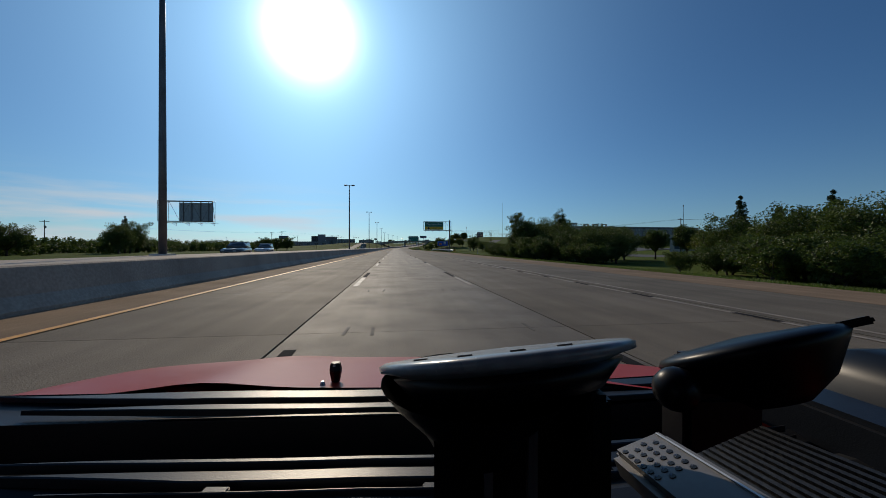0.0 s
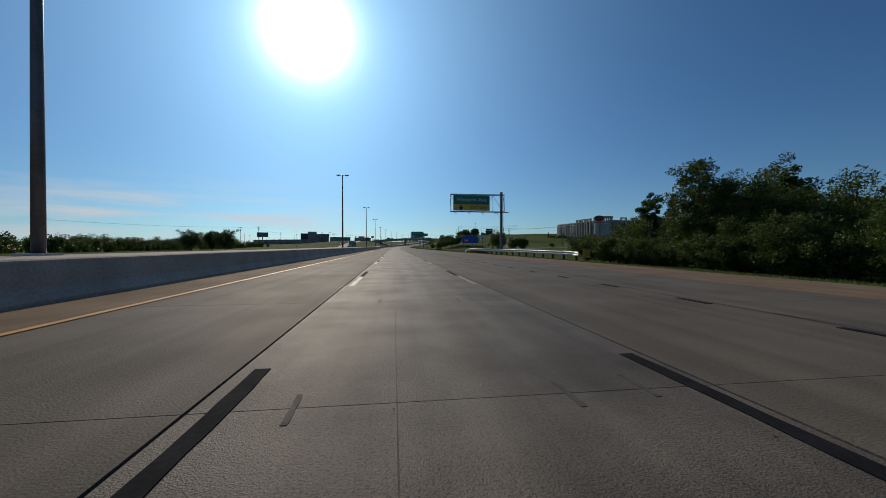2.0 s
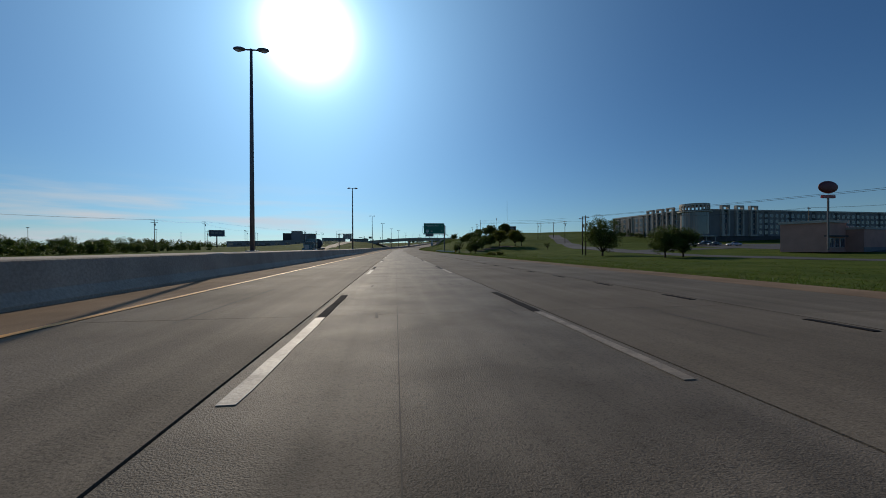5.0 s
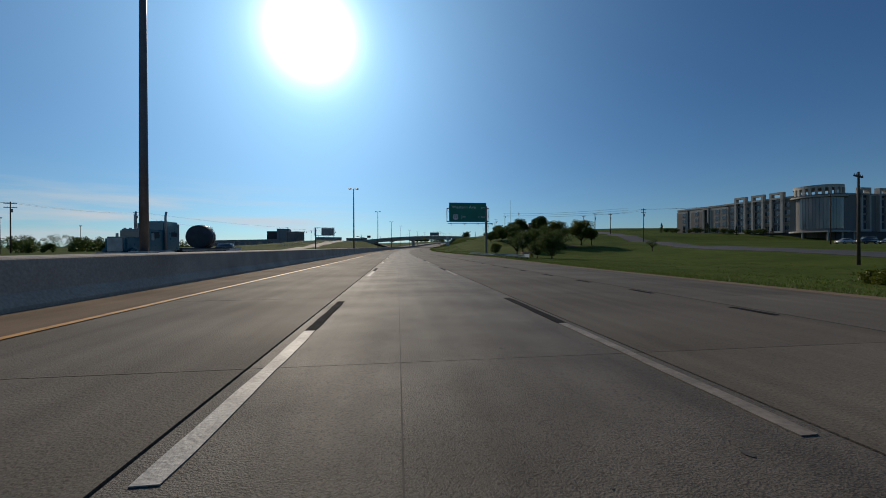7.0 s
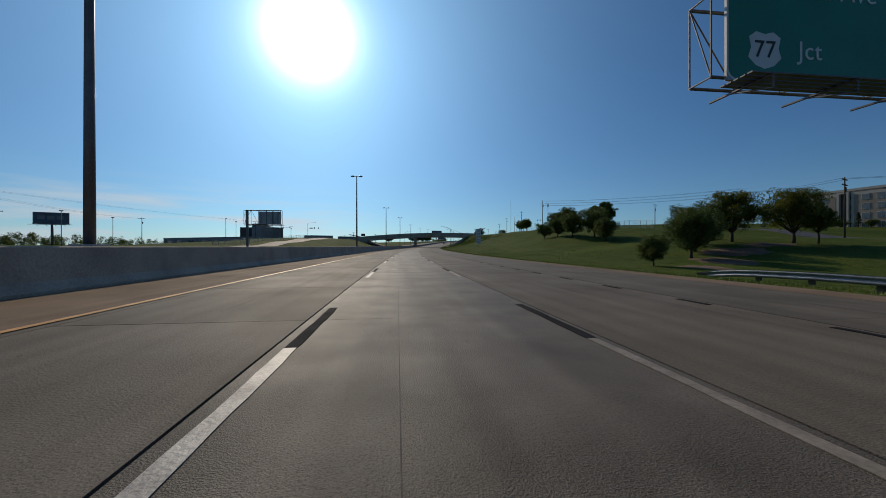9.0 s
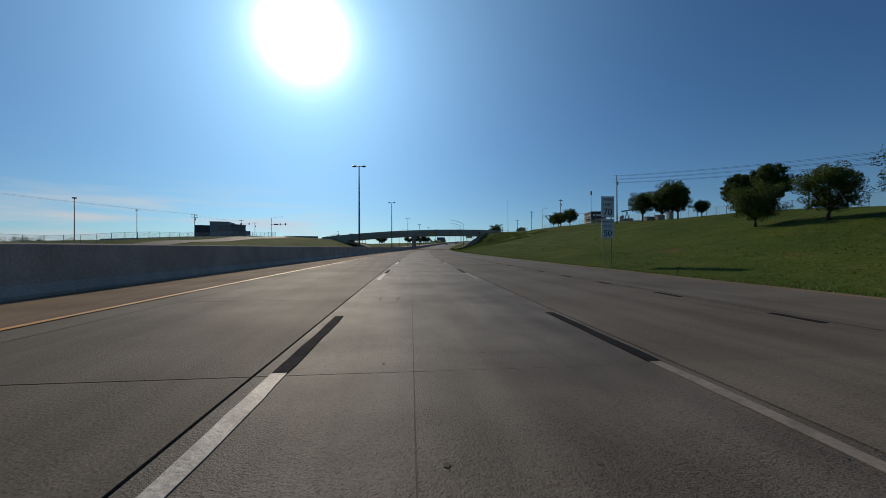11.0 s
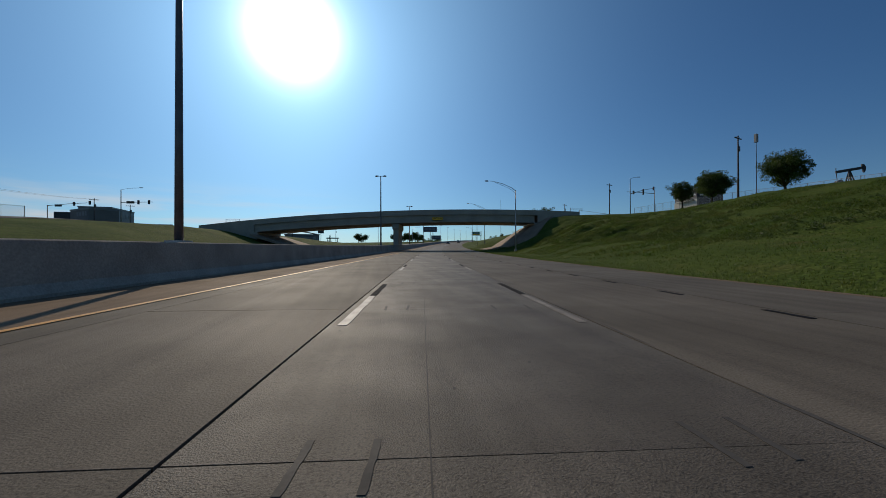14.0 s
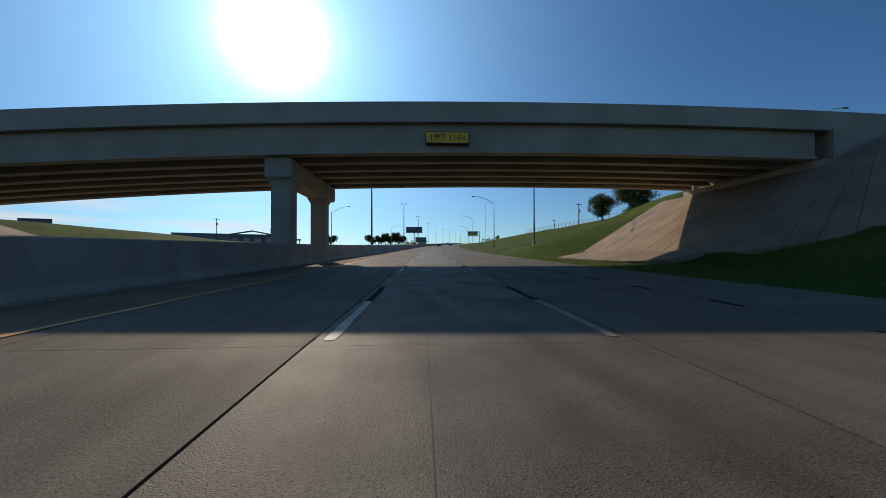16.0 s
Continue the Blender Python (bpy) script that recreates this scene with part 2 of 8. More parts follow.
M_LEAF2 = leaf_mat("yellow_green_leaf", (0.105, 0.135, 0.012), (0.14, 0.13, 0.015))
M_CONIFER = leaf_mat("dark_juniper_leaf", (0.022, 0.04, 0.014), (0.03, 0.055, 0.015))
M_STUCCO = mat("tan_stucco", (0.29, 0.245, 0.20), rough=0.9, vary=0.12, scale=0.25, fine=6)
M_STUCCO2 = mat("pale_stucco", (0.44, 0.41, 0.36), rough=0.9, vary=0.12, scale=0.25, fine=6)
M_STUCCO3 = mat("grey_stucco", (0.20, 0.19, 0.185), rough=0.9, vary=0.12, scale=0.25, fine=6)
M_PINK = mat("salmon_painted_block", (0.50, 0.27, 0.21), rough=0.85, vary=0.15, scale=0.5, fine=8)
M_GLASS = glass_mat("dark_window_glass", (0.05, 0.075, 0.10))
M_WINFRAME = mat("light_window_frame", (0.6, 0.6, 0.58), rough=0.6, vary=0.1)
M_DARK = mat("dark_cladding", (0.05, 0.05, 0.055), rough=0.7, vary=0.2, scale=0.6)
M_GREY = mat("grey_metal_siding", (0.22, 0.23, 0.24), rough=0.6, vary=0.15, scale=0.4)
M_ROOF = mat("roof_membrane", (0.25, 0.24, 0.23), rough=0.9, vary=0.2)
M_RED = mat("glossy_red_car_paint", (0.34, 0.014, 0.006), rough=0.3, vary=0.08, scale=1, fine=80, spec=0.22, coat=0.0)
M_PLASTIC = mat("grained_black_plastic", (0.010, 0.010, 0.011), rough=0.40, vary=0.3, scale=6, fine=420, bump=0.07, spec=0.34)
M_GLOSSBLACK = mat("smooth_black_plastic", (0.004, 0.004, 0.005), rough=0.35, spec=0.16, vary=0.2, scale=6, fine=200)
M_RUBBER = mat("clear_grey_rubber", (0.30, 0.33, 0.36), rough=0.25, vary=0.2, scale=30, fine=200)
M_GREYPLASTIC = mat("grey_satin_plastic", (0.10, 0.10, 0.11), rough=0.42, vary=0.15, scale=20, fine=400)
M_CARWHITE = mat("white_car_paint", (0.72, 0.72, 0.72), rough=0.3, vary=0.05, coat=0.8)
M_TEAL = mat("teal_truck_paint", (0.015, 0.13, 0.19), rough=0.3, vary=0.06, coat=0.8)
M_TARP = mat("dark_tarpaulin", (0.05, 0.055, 0.07), rough=0.6, vary=0.3, scale=1.5, fine=12, bump=0.5)
M_CARGREY = mat("dark_car_paint", (0.08, 0.085, 0.09), rough=0.3, vary=0.05, coat=0.8)
M_TYRE = mat("tyre_rubber", (0.015, 0.015, 0.015), rough=0.8, vary=0.2)
M_LAMPGLASS = mat("lamp_glass", (0.5, 0.5, 0.5), rough=0.2, vary=0.1)
M_REDLAMP = mat("red_lens", (0.35, 0.01, 0.01), rough=0.2, vary=0.1)


# ---- geometry helpers ----
S_NODES = (-400, 0, 278, 324.5, 371, 417, 463.5, 494.4, 900, 1400, 2200)
H_NODES = (0, 0, 0.33, 2.6, 4.29, 5.77, 7.48, 9.06, 21, 27, 27)
G_S = (-400, 216, 278, 340, 402, 448, 494, 600, 900, 1100, 2200)
G_V = (0, 0.02, 0.08, 0.37, 0.45, 0.47, 1.0, 1.8, 1.9, 0.3, 0.0)
ROAD_S = np.arange(-400, 2200.1, 0.5)
_h = np.radians(np.interp(ROAD_S, S_NODES, H_NODES))
_x, _y = np.cumsum(np.sin(_h)) * 0.5, np.cumsum(np.cos(_h)) * 0.5
_z = np.cumsum(np.tan(np.radians(np.interp(ROAD_S, G_S, G_V)))) * 0.5
_x, _y, _z = _x - _x[800], _y - _y[800], _z - _z[800]


def heading(s):
    return float(np.interp(s, ROAD_S, _h))


def road_z(s):
    return float(np.interp(s, ROAD_S, _z))


def road_xy(s, o):
    h = heading(s)
    return float(np.interp(s, ROAD_S, _x)) + o * math.cos(h), float(np.interp(s, ROAD_S, _y)) - o * math.sin(h)


def at_road(s, o, z=0.0, turn=0.0):
    """The pose of something beside the road: y ahead along it, z metres over the road."""
    x, y = road_xy(s, o)
    return pose(x, y, road_z(s) + z, 0, 0, -math.degrees(heading(s)) + turn)


EDGE_S = (-400, 0, 70, 105, 134, 209, 235, 256, 290, 330, 460, 500, 2200)
EDGE_O = (11.8, 11.8, 12.8, 13.0, 11.5, 10.2, 9.9, 11.0, 10.6, 9.9, 9.8, 9.6, 9.6)
YEL_S, YEL_O = (-400, 250, 288, 355, 430, 470, 520, 2200), (-4.55, -4.6, -4.9, -5.4, -5.4, -5.1, -5.0, -5.0)
WALL_S, WALL_O = (-400, 0, 100, 225, 285, 360, 430, 460, 500, 2200), (-6.0, -6.0, -6.35, -6.4, -7.9, -8.2, -8.2, -7.9, -7.5, -7.5)
WALLH_S, WALLH = (-400, 0, 216, 278, 349, 490, 2200), (0.8, 0.8, 0.88, 1.08, 1.2, 1.3, 1.3)

# heights of the land right and left of the road: for a distance along it, (offset, height) pairs
LAND_R = (
    (-400, ((12, 0), (17, -0.5), (30, -1.8), (55, -3.0), (75, -2.0), (110, 0.6), (300, 3), (1000, 6))),
    (105, ((12, 0), (17, -0.5), (30, -1.8), (55, -2.6), (75, -1.5), (110, 0.6), (300, 3), (1000, 6))),
    (150, ((12, 0), (16, -0.3), (30, -0.7), (60, -1.2), (100, -1.2), (130, 0.2), (300, 3), (1000, 6))),
    (225, ((12, 0), (16, -0.3), (30, -0.8), (46, -1.2), (60, -0.9), (100, -0.6), (130, 0.6), (180, 2.2), (1000, 8))),
    (300, ((12, 0.1), (18, -0.6), (38, -1.2), (50, -0.8), (62, 0.3), (75, 1.2), (180, 2.6), (1000, 8))),
    (345, ((12, 0.3), (18, -0.2), (24, 0.2), (36, 1.6), (50, 3.6), (62, 3.4), (75, 3.1), (180, 3.4), (1000, 8))),
    (372, ((12, 0.42), (15, -0.2), (19, -0.3), (23, 0.7), (40, 4.6), (52, 6.0), (68, 6.3), (180, 6.4), (1000, 9))),
    (400, ((12, 0.65), (16, 0.35), (19, 0.7), (25, 2.4), (44, 6.5), (56, 7.8), (75, 8.2), (180, 8.5), (1000, 10))),
    (440, ((12, 1.1), (18, 2.0), (50, 8.2), (58, 8.9), (92, 11.0), (140, 10), (1000, 9))),
    (475, ((12, 1.4), (16, 1.45), (19, 2.6), (40, 8.9), (52, 10.4), (60, 10.4), (92, 12.8), (140, 12.5), (1000, 11))),
    (506, ((12, 1.8), (16.5, 1.8), (19, 2.8), (30, 7.5), (38, 8.3), (50, 9.4), (60, 10.9), (92, 14.2), (140, 16), (1000, 15))),
    (515, ((12, 2.2), (18, 4.2), (27, 9.6), (50, 11.4), (92, 15.2), (140, 15.5), (1000, 14))),
    (532, ((12, 2.6), (18, 4.6), (27, 9.6), (50, 11.6), (92, 15.4), (140, 15.5), (1000, 14))),
    (560, ((12, 3.4), (17, 4.0), (36, 10.0), (60, 12.5), (92, 17.4), (140, 17), (1000, 15))),
    (700, ((12, 8.0), (17, 8.3), (36, 12.0), (60, 13.5), (140, 15), (1000, 15))),
    (900, ((12, 14.6), (17, 14.6), (36, 16.0), (60, 17), (140, 18), (1000, 28))),
    (1300, ((12, 19.0), (17, 19), (60, 19.5), (1000, 24))),
)
LAND_L = (
    (-400, ((27, -0.1), (40, -0.3), (80, -0.5), (1500, 1))),
    (250, ((27, -0.1), (40, -0.2), (60, -0.2), (100, -0.5), (1500, 1))),
    (350, ((27, 0.1), (45, 0.4), (80, 0.6), (140, 0.4), (1500, 2))),
    (400, ((27, 0.5), (45, 1.9), (60, 2.4), (80, 2.4), (120, 1.8), (1500, 2.5))),
    (430, ((27, 0.8), (45, 3.6), (60, 4.2), (80, 4.2), (120, 2.4), (1500, 3))),
    (465, ((27, 1.3), (40, 4.4), (58, 6.2), (80, 6.2), (125, 2.8), (1500, 4))),
    (500, ((27, 1.9), (34, 3.2), (46, 6.8), (60, 7.7), (85, 7.8), (125, 4.4), (180, 3.0), (1500, 4))),
    (530, ((27, 2.4), (34, 3.4), (46, 6.8), (80, 7.8), (125, 5.0), (180, 3.0), (1500, 4))),
    (600, ((27, 4.2), (46, 6.0), (80, 7.0), (130, 5.6), (180, 3.2), (1500, 4))),
    (900, ((27, 14.0), (60, 13.0), (200, 10), (1500, 8))),
    (1300, ((27, 18.6), (60, 18), (200, 14), (1500, 9))),
)


# the bank that wraps round the bridge end: (offset, height) pairs by distance along the road
BANK = (
    (503, ((9.6, 1.75), (16.5, 1.75), (19.0, 2.6), (28.5, 7.1), (34, 7.7), (43, 8.4), (50, 9.9), (63, 11.3), (92, 14.4))),
    (506, ((9.6, 1.9), (17.6, 2.1), (20.5, 3.5), (28.0, 7.7), (34, 8.3), (43, 8.8), (50, 10.1), (63, 11.4), (92, 14.6))),
    (508.6, ((9.6, 2.0), (16.6, 2.2), (24.0, 6.2), (28.0, 8.5), (34, 8.8), (43, 9.4), (50, 10.3), (63, 11.6), (92, 14.8))),
    (511.6, ((9.6, 2.0), (16.4, 2.45), (26.2, 9.1), (29.0, 9.5), (34, 9.55), (43, 9.75), (50, 10.5), (63, 11.8), (92, 15.0))),
    (514.6, ((9.6, 2.1), (13.6, 2.3), (15.4, 2.75), (22.5, 7.3), (26.5, 9.4), (30, 9.9), (43, 10.3), (50, 10.7), (63, 12.0), (92, 15.4))),
    (529, ((9.6, 2.3), (13.4, 2.45), (15.4, 2.9), (22.5, 7.3), (26.5, 9.4), (30, 10.0), (43, 10.8), (50, 11.3), (63, 12.6), (92, 16.0))),
)


def bank_z(s, o):
    ss = [b[0] for b in BANK]
    zs = [np.interp(o, [q[0] for q in b[1]], [q[1] for q in b[1]]) for b in BANK]
    return float(np.interp(s, ss, zs))


def land_profile(table, s, d):
    i = 0
    while i < len(table) - 2 and table[i + 1][0] < s:
        i += 1
    a, b = table[i], table[i + 1]
    f = min(1, max(0, (s - a[0]) / (b[0] - a[0])))
    f = f * f * (3 - 2 * f)
    za = np.interp(d, [q[0] for q in a[1]], [q[1] for q in a[1]])
    zb = np.interp(d, [q[0] for q in b[1]], [q[1] for q in b[1]])
    return float(za * (1 - f) + zb * f)


def land_z(s, o):
    """Height of the ground at a place by the road."""
    edge = float(np.interp(s, EDGE_S, EDGE_O))
    if o > edge:
        d = 12 + (o - edge) if o < edge + 6 else o if o > edge + 12 else 18 + (o - edge - 6) * ((edge + 12) - 18) / 6
        z = land_profile(LAND_R, s, d)
        k = min(1, (o - edge) / 3)
        z = (road_z(s) - 0.04) * (1 - k) + z * k
        w = min(1, max(0, (s - 494) / 9)) * min(1, max(0, (536 - s) / 7)) * min(1, max(0, (92 - o) / 20))
        z = z * (1 - w) + bank_z(s, o) * w
        # slumped lumps on the steep bank before the bridge
        lump = min(1, max(0, (s - 462) / 22)) * min(1, max(0, (511 - s) / 5)) * min(1, max(0, (o - 18) / 3)) * min(1, max(0.15, (33 - o) / 8))
        z += lump * (0.8 * noise.noise((s * 0.42, o * 0.09, 1.0)) + 0.8 * noise.noise((s * 0.7, o * 0.28, 5.0)) + 0.45 * noise.noise((s * 1.3, o * 0.22, 9.0)))
    elif o < -27:
        z = land_profile(LAND_L, s, -o)
        k = min(1, (-27 - o) / 4)
        z = (road_z(s) - 0.04) * (1 - k) + z * k
    else:
        return road_z(s) - 0.35
    rough = min(1, max(0, (abs(o) - 12) / 20))
    return z + rough * 0.22 * noise.noise((s * 0.06, o * 0.06, 3.0)) + 0.05 * noise.noise((s * 0.5, o * 0.5, 9.0))


def on_land(s, o, turn=0.0, sink=0.0):
    x, y = road_xy(s, o)
    return pose(x, y, land_z(s, o) - sink, 0, 0, -math.degrees(heading(s)) + turn)


def near_s(x, y):
    i = int(np.argmin((_x - x) ** 2 + (_y - y) ** 2))
    h = _h[i]
    return float(ROAD_S[i]), float((x - _x[i]) * math.cos(h) - (y - _y[i]) * math.sin(h))


def ground_at(x, y):
    return land_z(*near_s(x, y))


def mesh_ob(name, verts, faces, material, parent=None, smooth=False):
    me = bpy.data.meshes.new(name)
    me.from_pydata(verts, [], faces)
    me.materials.append(material)
    if smooth:
        me.shade_smooth()
    ob = new(name, me)
    if parent:
        ob.parent = parent
    return ob


def part(name, bm, material, parent, label="", smooth=False, bevel=0.0):
    if bevel:
        bmesh.ops.bevel(bm, geom=bm.edges[:], offset=bevel, segments=2, affect="EDGES", clamp_overlap=True)
    bmesh.ops.recalc_face_normals(bm, faces=bm.faces[:])
    me = bpy.data.meshes.new(name)
    bm.to_mesh(me)
    bm.free()
    me.materials.append(material)
    if smooth:
        me.shade_smooth()
    ob = new(name, me)
    ob.parent = parent
    if label:
        ob["label"] = label
    return ob


def thing(name, m, label, category, group="", kind=""):
    ob = new(name)
    ob.empty_display_size = 0.2
    ob.matrix_world = m
    return tagged(ob, label, category, group, kind)


def box(bm, x0, y0, z0, x1, y1, z1, m=None):
    r = bmesh.ops.create_cube(bm, size=1, matrix=Matrix.Translation(((x0 + x1) / 2, (y0 + y1) / 2, (z0 + z1) / 2)) @ Matrix.Diagonal((x1 - x0, y1 - y0, z1 - z0, 1)))
    if m:
        bmesh.ops.transform(bm, matrix=m, verts=r["verts"])
    return bm


def boxed(*a, m=None):
    return box(bmesh.new(), *a, m=m)


def rod(bm, a, b, r0, r1=None, seg=10):
    """A tapered round bar from a to b."""
    a, b = Vector(a), Vector(b)
    v = b - a
    m = Matrix.Translation((a + b) / 2) @ v.to_track_quat("Z", "Y").to_matrix().to_4x4()
    bmesh.ops.create_cone(bm, cap_ends=True, segments=seg, radius1=r0, radius2=r0 if r1 is None else r1, depth=v.length, matrix=m)
    return bm


def rodded(a, b, r0, r1=None, seg=10):
    return rod(bmesh.new(), a, b, r0, r1, seg)


def tube(points, radii, seg=8):
    """A bent round bar along points."""
    verts, faces = [], []
    pts = [Vector(q) for q in points]
    for i, q in enumerate(pts):
        t = (pts[min(i + 1, len(pts) - 1)] - pts[max(i - 1, 0)]).normalized()
        u = t.cross(Vector((0.31, 0.95, 0.05))).normalized()
        w = t.cross(u)
        r = radii[i] if hasattr(radii, "__len__") else radii
        for k in range(seg):
            a = 2 * math.pi * k / seg
            verts.append(q + r * (math.cos(a) * u + math.sin(a) * w))
    for i in range(len(pts) - 1):
        for k in range(seg):
            faces.append((i * seg + k, i * seg + (k + 1) % seg, (i + 1) * seg + (k + 1) % seg, (i + 1) * seg + k))
    faces.append(tuple(range(seg)))
    faces.append(tuple(range((len(pts) - 1) * seg, len(pts) * seg)))
    bm = bmesh.new()
    bv = [bm.verts.new(v) for v in verts]
    for f in faces:
        bm.faces.new([bv[i] for i in f])
    return bm


def lofted(rows, close=False):
    bm = bmesh.new()
    vs = [[bm.verts.new(q) for q in r] for r in rows]
    for a, b in zip(vs, vs[1:]):
        for j in range(len(a) - 1 + (1 if close else 0)):
            bm.faces.new((a[j], a[(j + 1) % len(a)], b[(j + 1) % len(b)], b[j]))
    return bm


def lettering(text, size, material, parent, m, name="lettering", space=1.0):
    """Raised words in the built-in font; each word is a mesh of its own."""
    cu = bpy.data.curves.new(name, "FONT")
    cu.body, cu.size, cu.extrude, cu.align_x, cu.align_y, cu.space_character = text, size, 0.006, "CENTER", "CENTER", space
    tmp = bpy.data.objects.new(name, cu)
    scene.collection.objects.link(tmp)
    bpy.context.view_layer.update()
    me = bpy.data.meshes.new_from_object(tmp.evaluated_get(bpy.context.evaluated_depsgraph_get()))
    bpy.data.objects.remove(tmp)
    bpy.data.curves.remove(cu)
    polys = [(min(me.vertices[i].co.x for i in p.vertices), max(me.vertices[i].co.x for i in p.vertices), tuple(p.vertices)) for p in me.polygons]
    words, reach = [], -1e9
    for x0, x1, loop in sorted(polys):
        if not words or x0 > reach + size * 0.19 * space:
            words.append([])
        words[-1].append(loop)
        reach = max(reach, x1)
    for loops in words:
        used = sorted({i for loop in loops for i in loop})
        at = {i: k for k, i in enumerate(used)}
        word = bpy.data.meshes.new(name)
        word.from_pydata([me.vertices[i].co[:] for i in used], [], [[at[i] for i in loop] for loop in loops])
        word.materials.append(material)
        ob = new(name, word)
        ob.parent = parent
        ob.matrix_local = m
    bpy.data.meshes.remove(me)


def sweep(name, s0, s1, step, profile, material, parent=None, kind="", closed=False):
    """A band along the road; profile(s) gives its (offset, height over the road) points."""
    ss = np.arange(s0, s1 + step * 0.5, step)
    verts, faces = [], []
    for s in ss:
        pr = profile(s)
        for o, z in pr:
            x, y = road_xy(s, o)
            verts.append((x, y, road_z(s) + z))
    k = len(profile(s0))
    for i in range(len(ss) - 1):
        for j in range(k if closed else k - 1):
            a, b = i * k + j, i * k + (j + 1) % k
            faces.append((a, b, b + k, a + k))
    if closed:
        faces.append(tuple(range(k))[::-1])
        faces.append(tuple(range((len(ss) - 1) * k, len(ss) * k)))
    bm = bmesh.new()
    bv = [bm.verts.new(v) for v in verts]
    for f in faces:
        bm.faces.new([bv[i] for i in f])
    ob = part(name, bm, material, parent)
    if kind:
        ob["kind"] = kind
    return ob


# ---- the land and the road ----
def build_ground():
    d = (0, 0.7, 1.5, 2.3, 3, 3.8, 4.5, 5.3, 6, 7, 8, 9, 10, 11, 12, 13, 14, 15, 16, 17, 18, 19, 20, 21, 22.5, 24, 26, 28, 30, 32, 34, 36, 40, 45, 50, 56, 62, 70, 80, 92, 110, 140, 180, 240, 320, 450, 650, 1000)
    ss = list(range(-400, -60, 40)) + list(range(-60, 440, 4)) + [440 + 1.0 * k for k in range(30)] + [470 + 0.5 * k for k in range(90)] + [515 + 1.0 * k for k in range(25)] + list(range(540, 620, 4)) + list(range(620, 1400, 20)) + list(range(1400, 2201, 80))
    verts, faces = [], []
    for s in ss:
        e = float(np.interp(s, EDGE_S, EDGE_O))
        row = [-27 - v * 1.5 for v in reversed(d)] + [-26.9, e - 0.05] + [e + 0.01 + v for v in d]
        for o in row:
            x, y = road_xy(s, o)
            verts.append((x, y, land_z(s, o)))
    k = 2 * len(d) + 2
    for i in range(len(ss) - 1):
        for j in range(k - 1):
            a = i * k + j
            faces.append((a, a + 1, a + 1 + k, a + k))
    g = mesh_ob("ground", verts, faces, M_GRASS, smooth=True)
    return tagged(g, "rolling green mown grass land beside the highway", "ground", kind="structure")


ground = build_ground()
road = thing("road", pose(0, 0, 0), "worn grey concrete highway with black sealed joints", "road", kind="structure")
SEAM_L, SEAM_R, SEAM_3, SEAM_4 = -1.3, 2.4, 5.9, 9.3
edge_at = lambda s: float(np.interp(s, EDGE_S, EDGE_O))
yel_at = lambda s: float(np.interp(s, YEL_S, YEL_O))
wall_at = lambda s: float(np.interp(s, WALL_S, WALL_O))
wallh_at = lambda s: float(np.interp(s, WALLH_S, WALLH))

sweep("road_bed", -400, 1400, 4, lambda s: ((wall_at(s) + 0.05, -0.03), (edge_at(s), -0.03)), M_SEAL, road)
sweep("left_shoulder", -400, 1400, 4, lambda s: ((wall_at(s) + 0.02, 0.006), (yel_at(s) - 0.09, 0.0), (yel_at(s) - 0.09, -0.04)), M_SHOULDER, road)
sweep("lane_margin", -400, 1400, 4, lambda s: ((min(-4.63, yel_at(s) - 0.06), -0.001), (-4.62, -0.001), (-4.62, -0.04)), M_LANE, road)
sweep("right_shoulder", -400, 1400, 4, lambda s: ((9.33, -0.04), (9.33, 0.0), (edge_at(s), -0.02), (edge_at(s) + 0.04, -0.3)), M_SHOULDER, road)


def joined_slabs(name, o0, o1, s0, s1, step, material=M_LANE):
    verts, faces = [], []
    s = s0
    while s < s1:
        k = len(verts)
        for q, o in ((s + 0.004, o0), (s + 0.004, o1), (s + step - 0.004, o1), (s + step - 0.004, o0)):
            x, y = road_xy(q, o)
            verts.append((x, y, road_z(q)))
        for q, o in ((s + 0.004, o0), (s + 0.004, o1), (s + step - 0.004, o1), (s + step - 0.004, o0)):
            x, y = road_xy(q, o)
            verts.append((x, y, road_z(q) - 0.1))
        faces += [(k, k + 1, k + 2, k + 3), (k + 4, k + 5, k + 1, k), (k + 5, k + 6, k + 2, k + 1), (k + 6, k + 7, k + 3, k + 2), (k + 7, k + 4, k, k + 3)]
        s += step
    ob = mesh_ob(name, verts, faces, material, road)
    ob["kind"] = "stuff"


joined_slabs("far_slabs", SEAM_4 - 3.38, SEAM_4, -60, 541, 4.57)
for _o0, _o1 in ((-4.6, SEAM_L - 0.014), (SEAM_L + 0.014, SEAM_R - 0.014), (SEAM_R + 0.014, SEAM_3 - 0.022)):
    joined_slabs("far_slabs", _o0, _o1, 457.3, 1400, 4.57, M_ROUGH if SEAM_L < _o0 < 0 else M_LANE)
    joined_slabs("far_slabs", _o0, _o1, -59.1, -0.2, 4.57, M_ROUGH if SEAM_L < _o0 < 0 else M_LANE)
joined_slabs("far_slabs", SEAM_3 + 0.022, SEAM_4, 541.5, 1400, 4.57)
sweep("road_behind", -400, -60.5, 20, lambda s: ((-4.6, 0.0), (9.33, 0.0)), M_LANE, road)

opposite = sweep("opposite_carriageway", -400, 1400, 5, lambda s: ((-26.95, -0.3), (-26.9, 0.0), (-9.1, 0.0), (-9.1, -0.2)), M_LANE)
tagged(opposite, "grey concrete carriageway of the opposite traffic", "road", kind="structure")


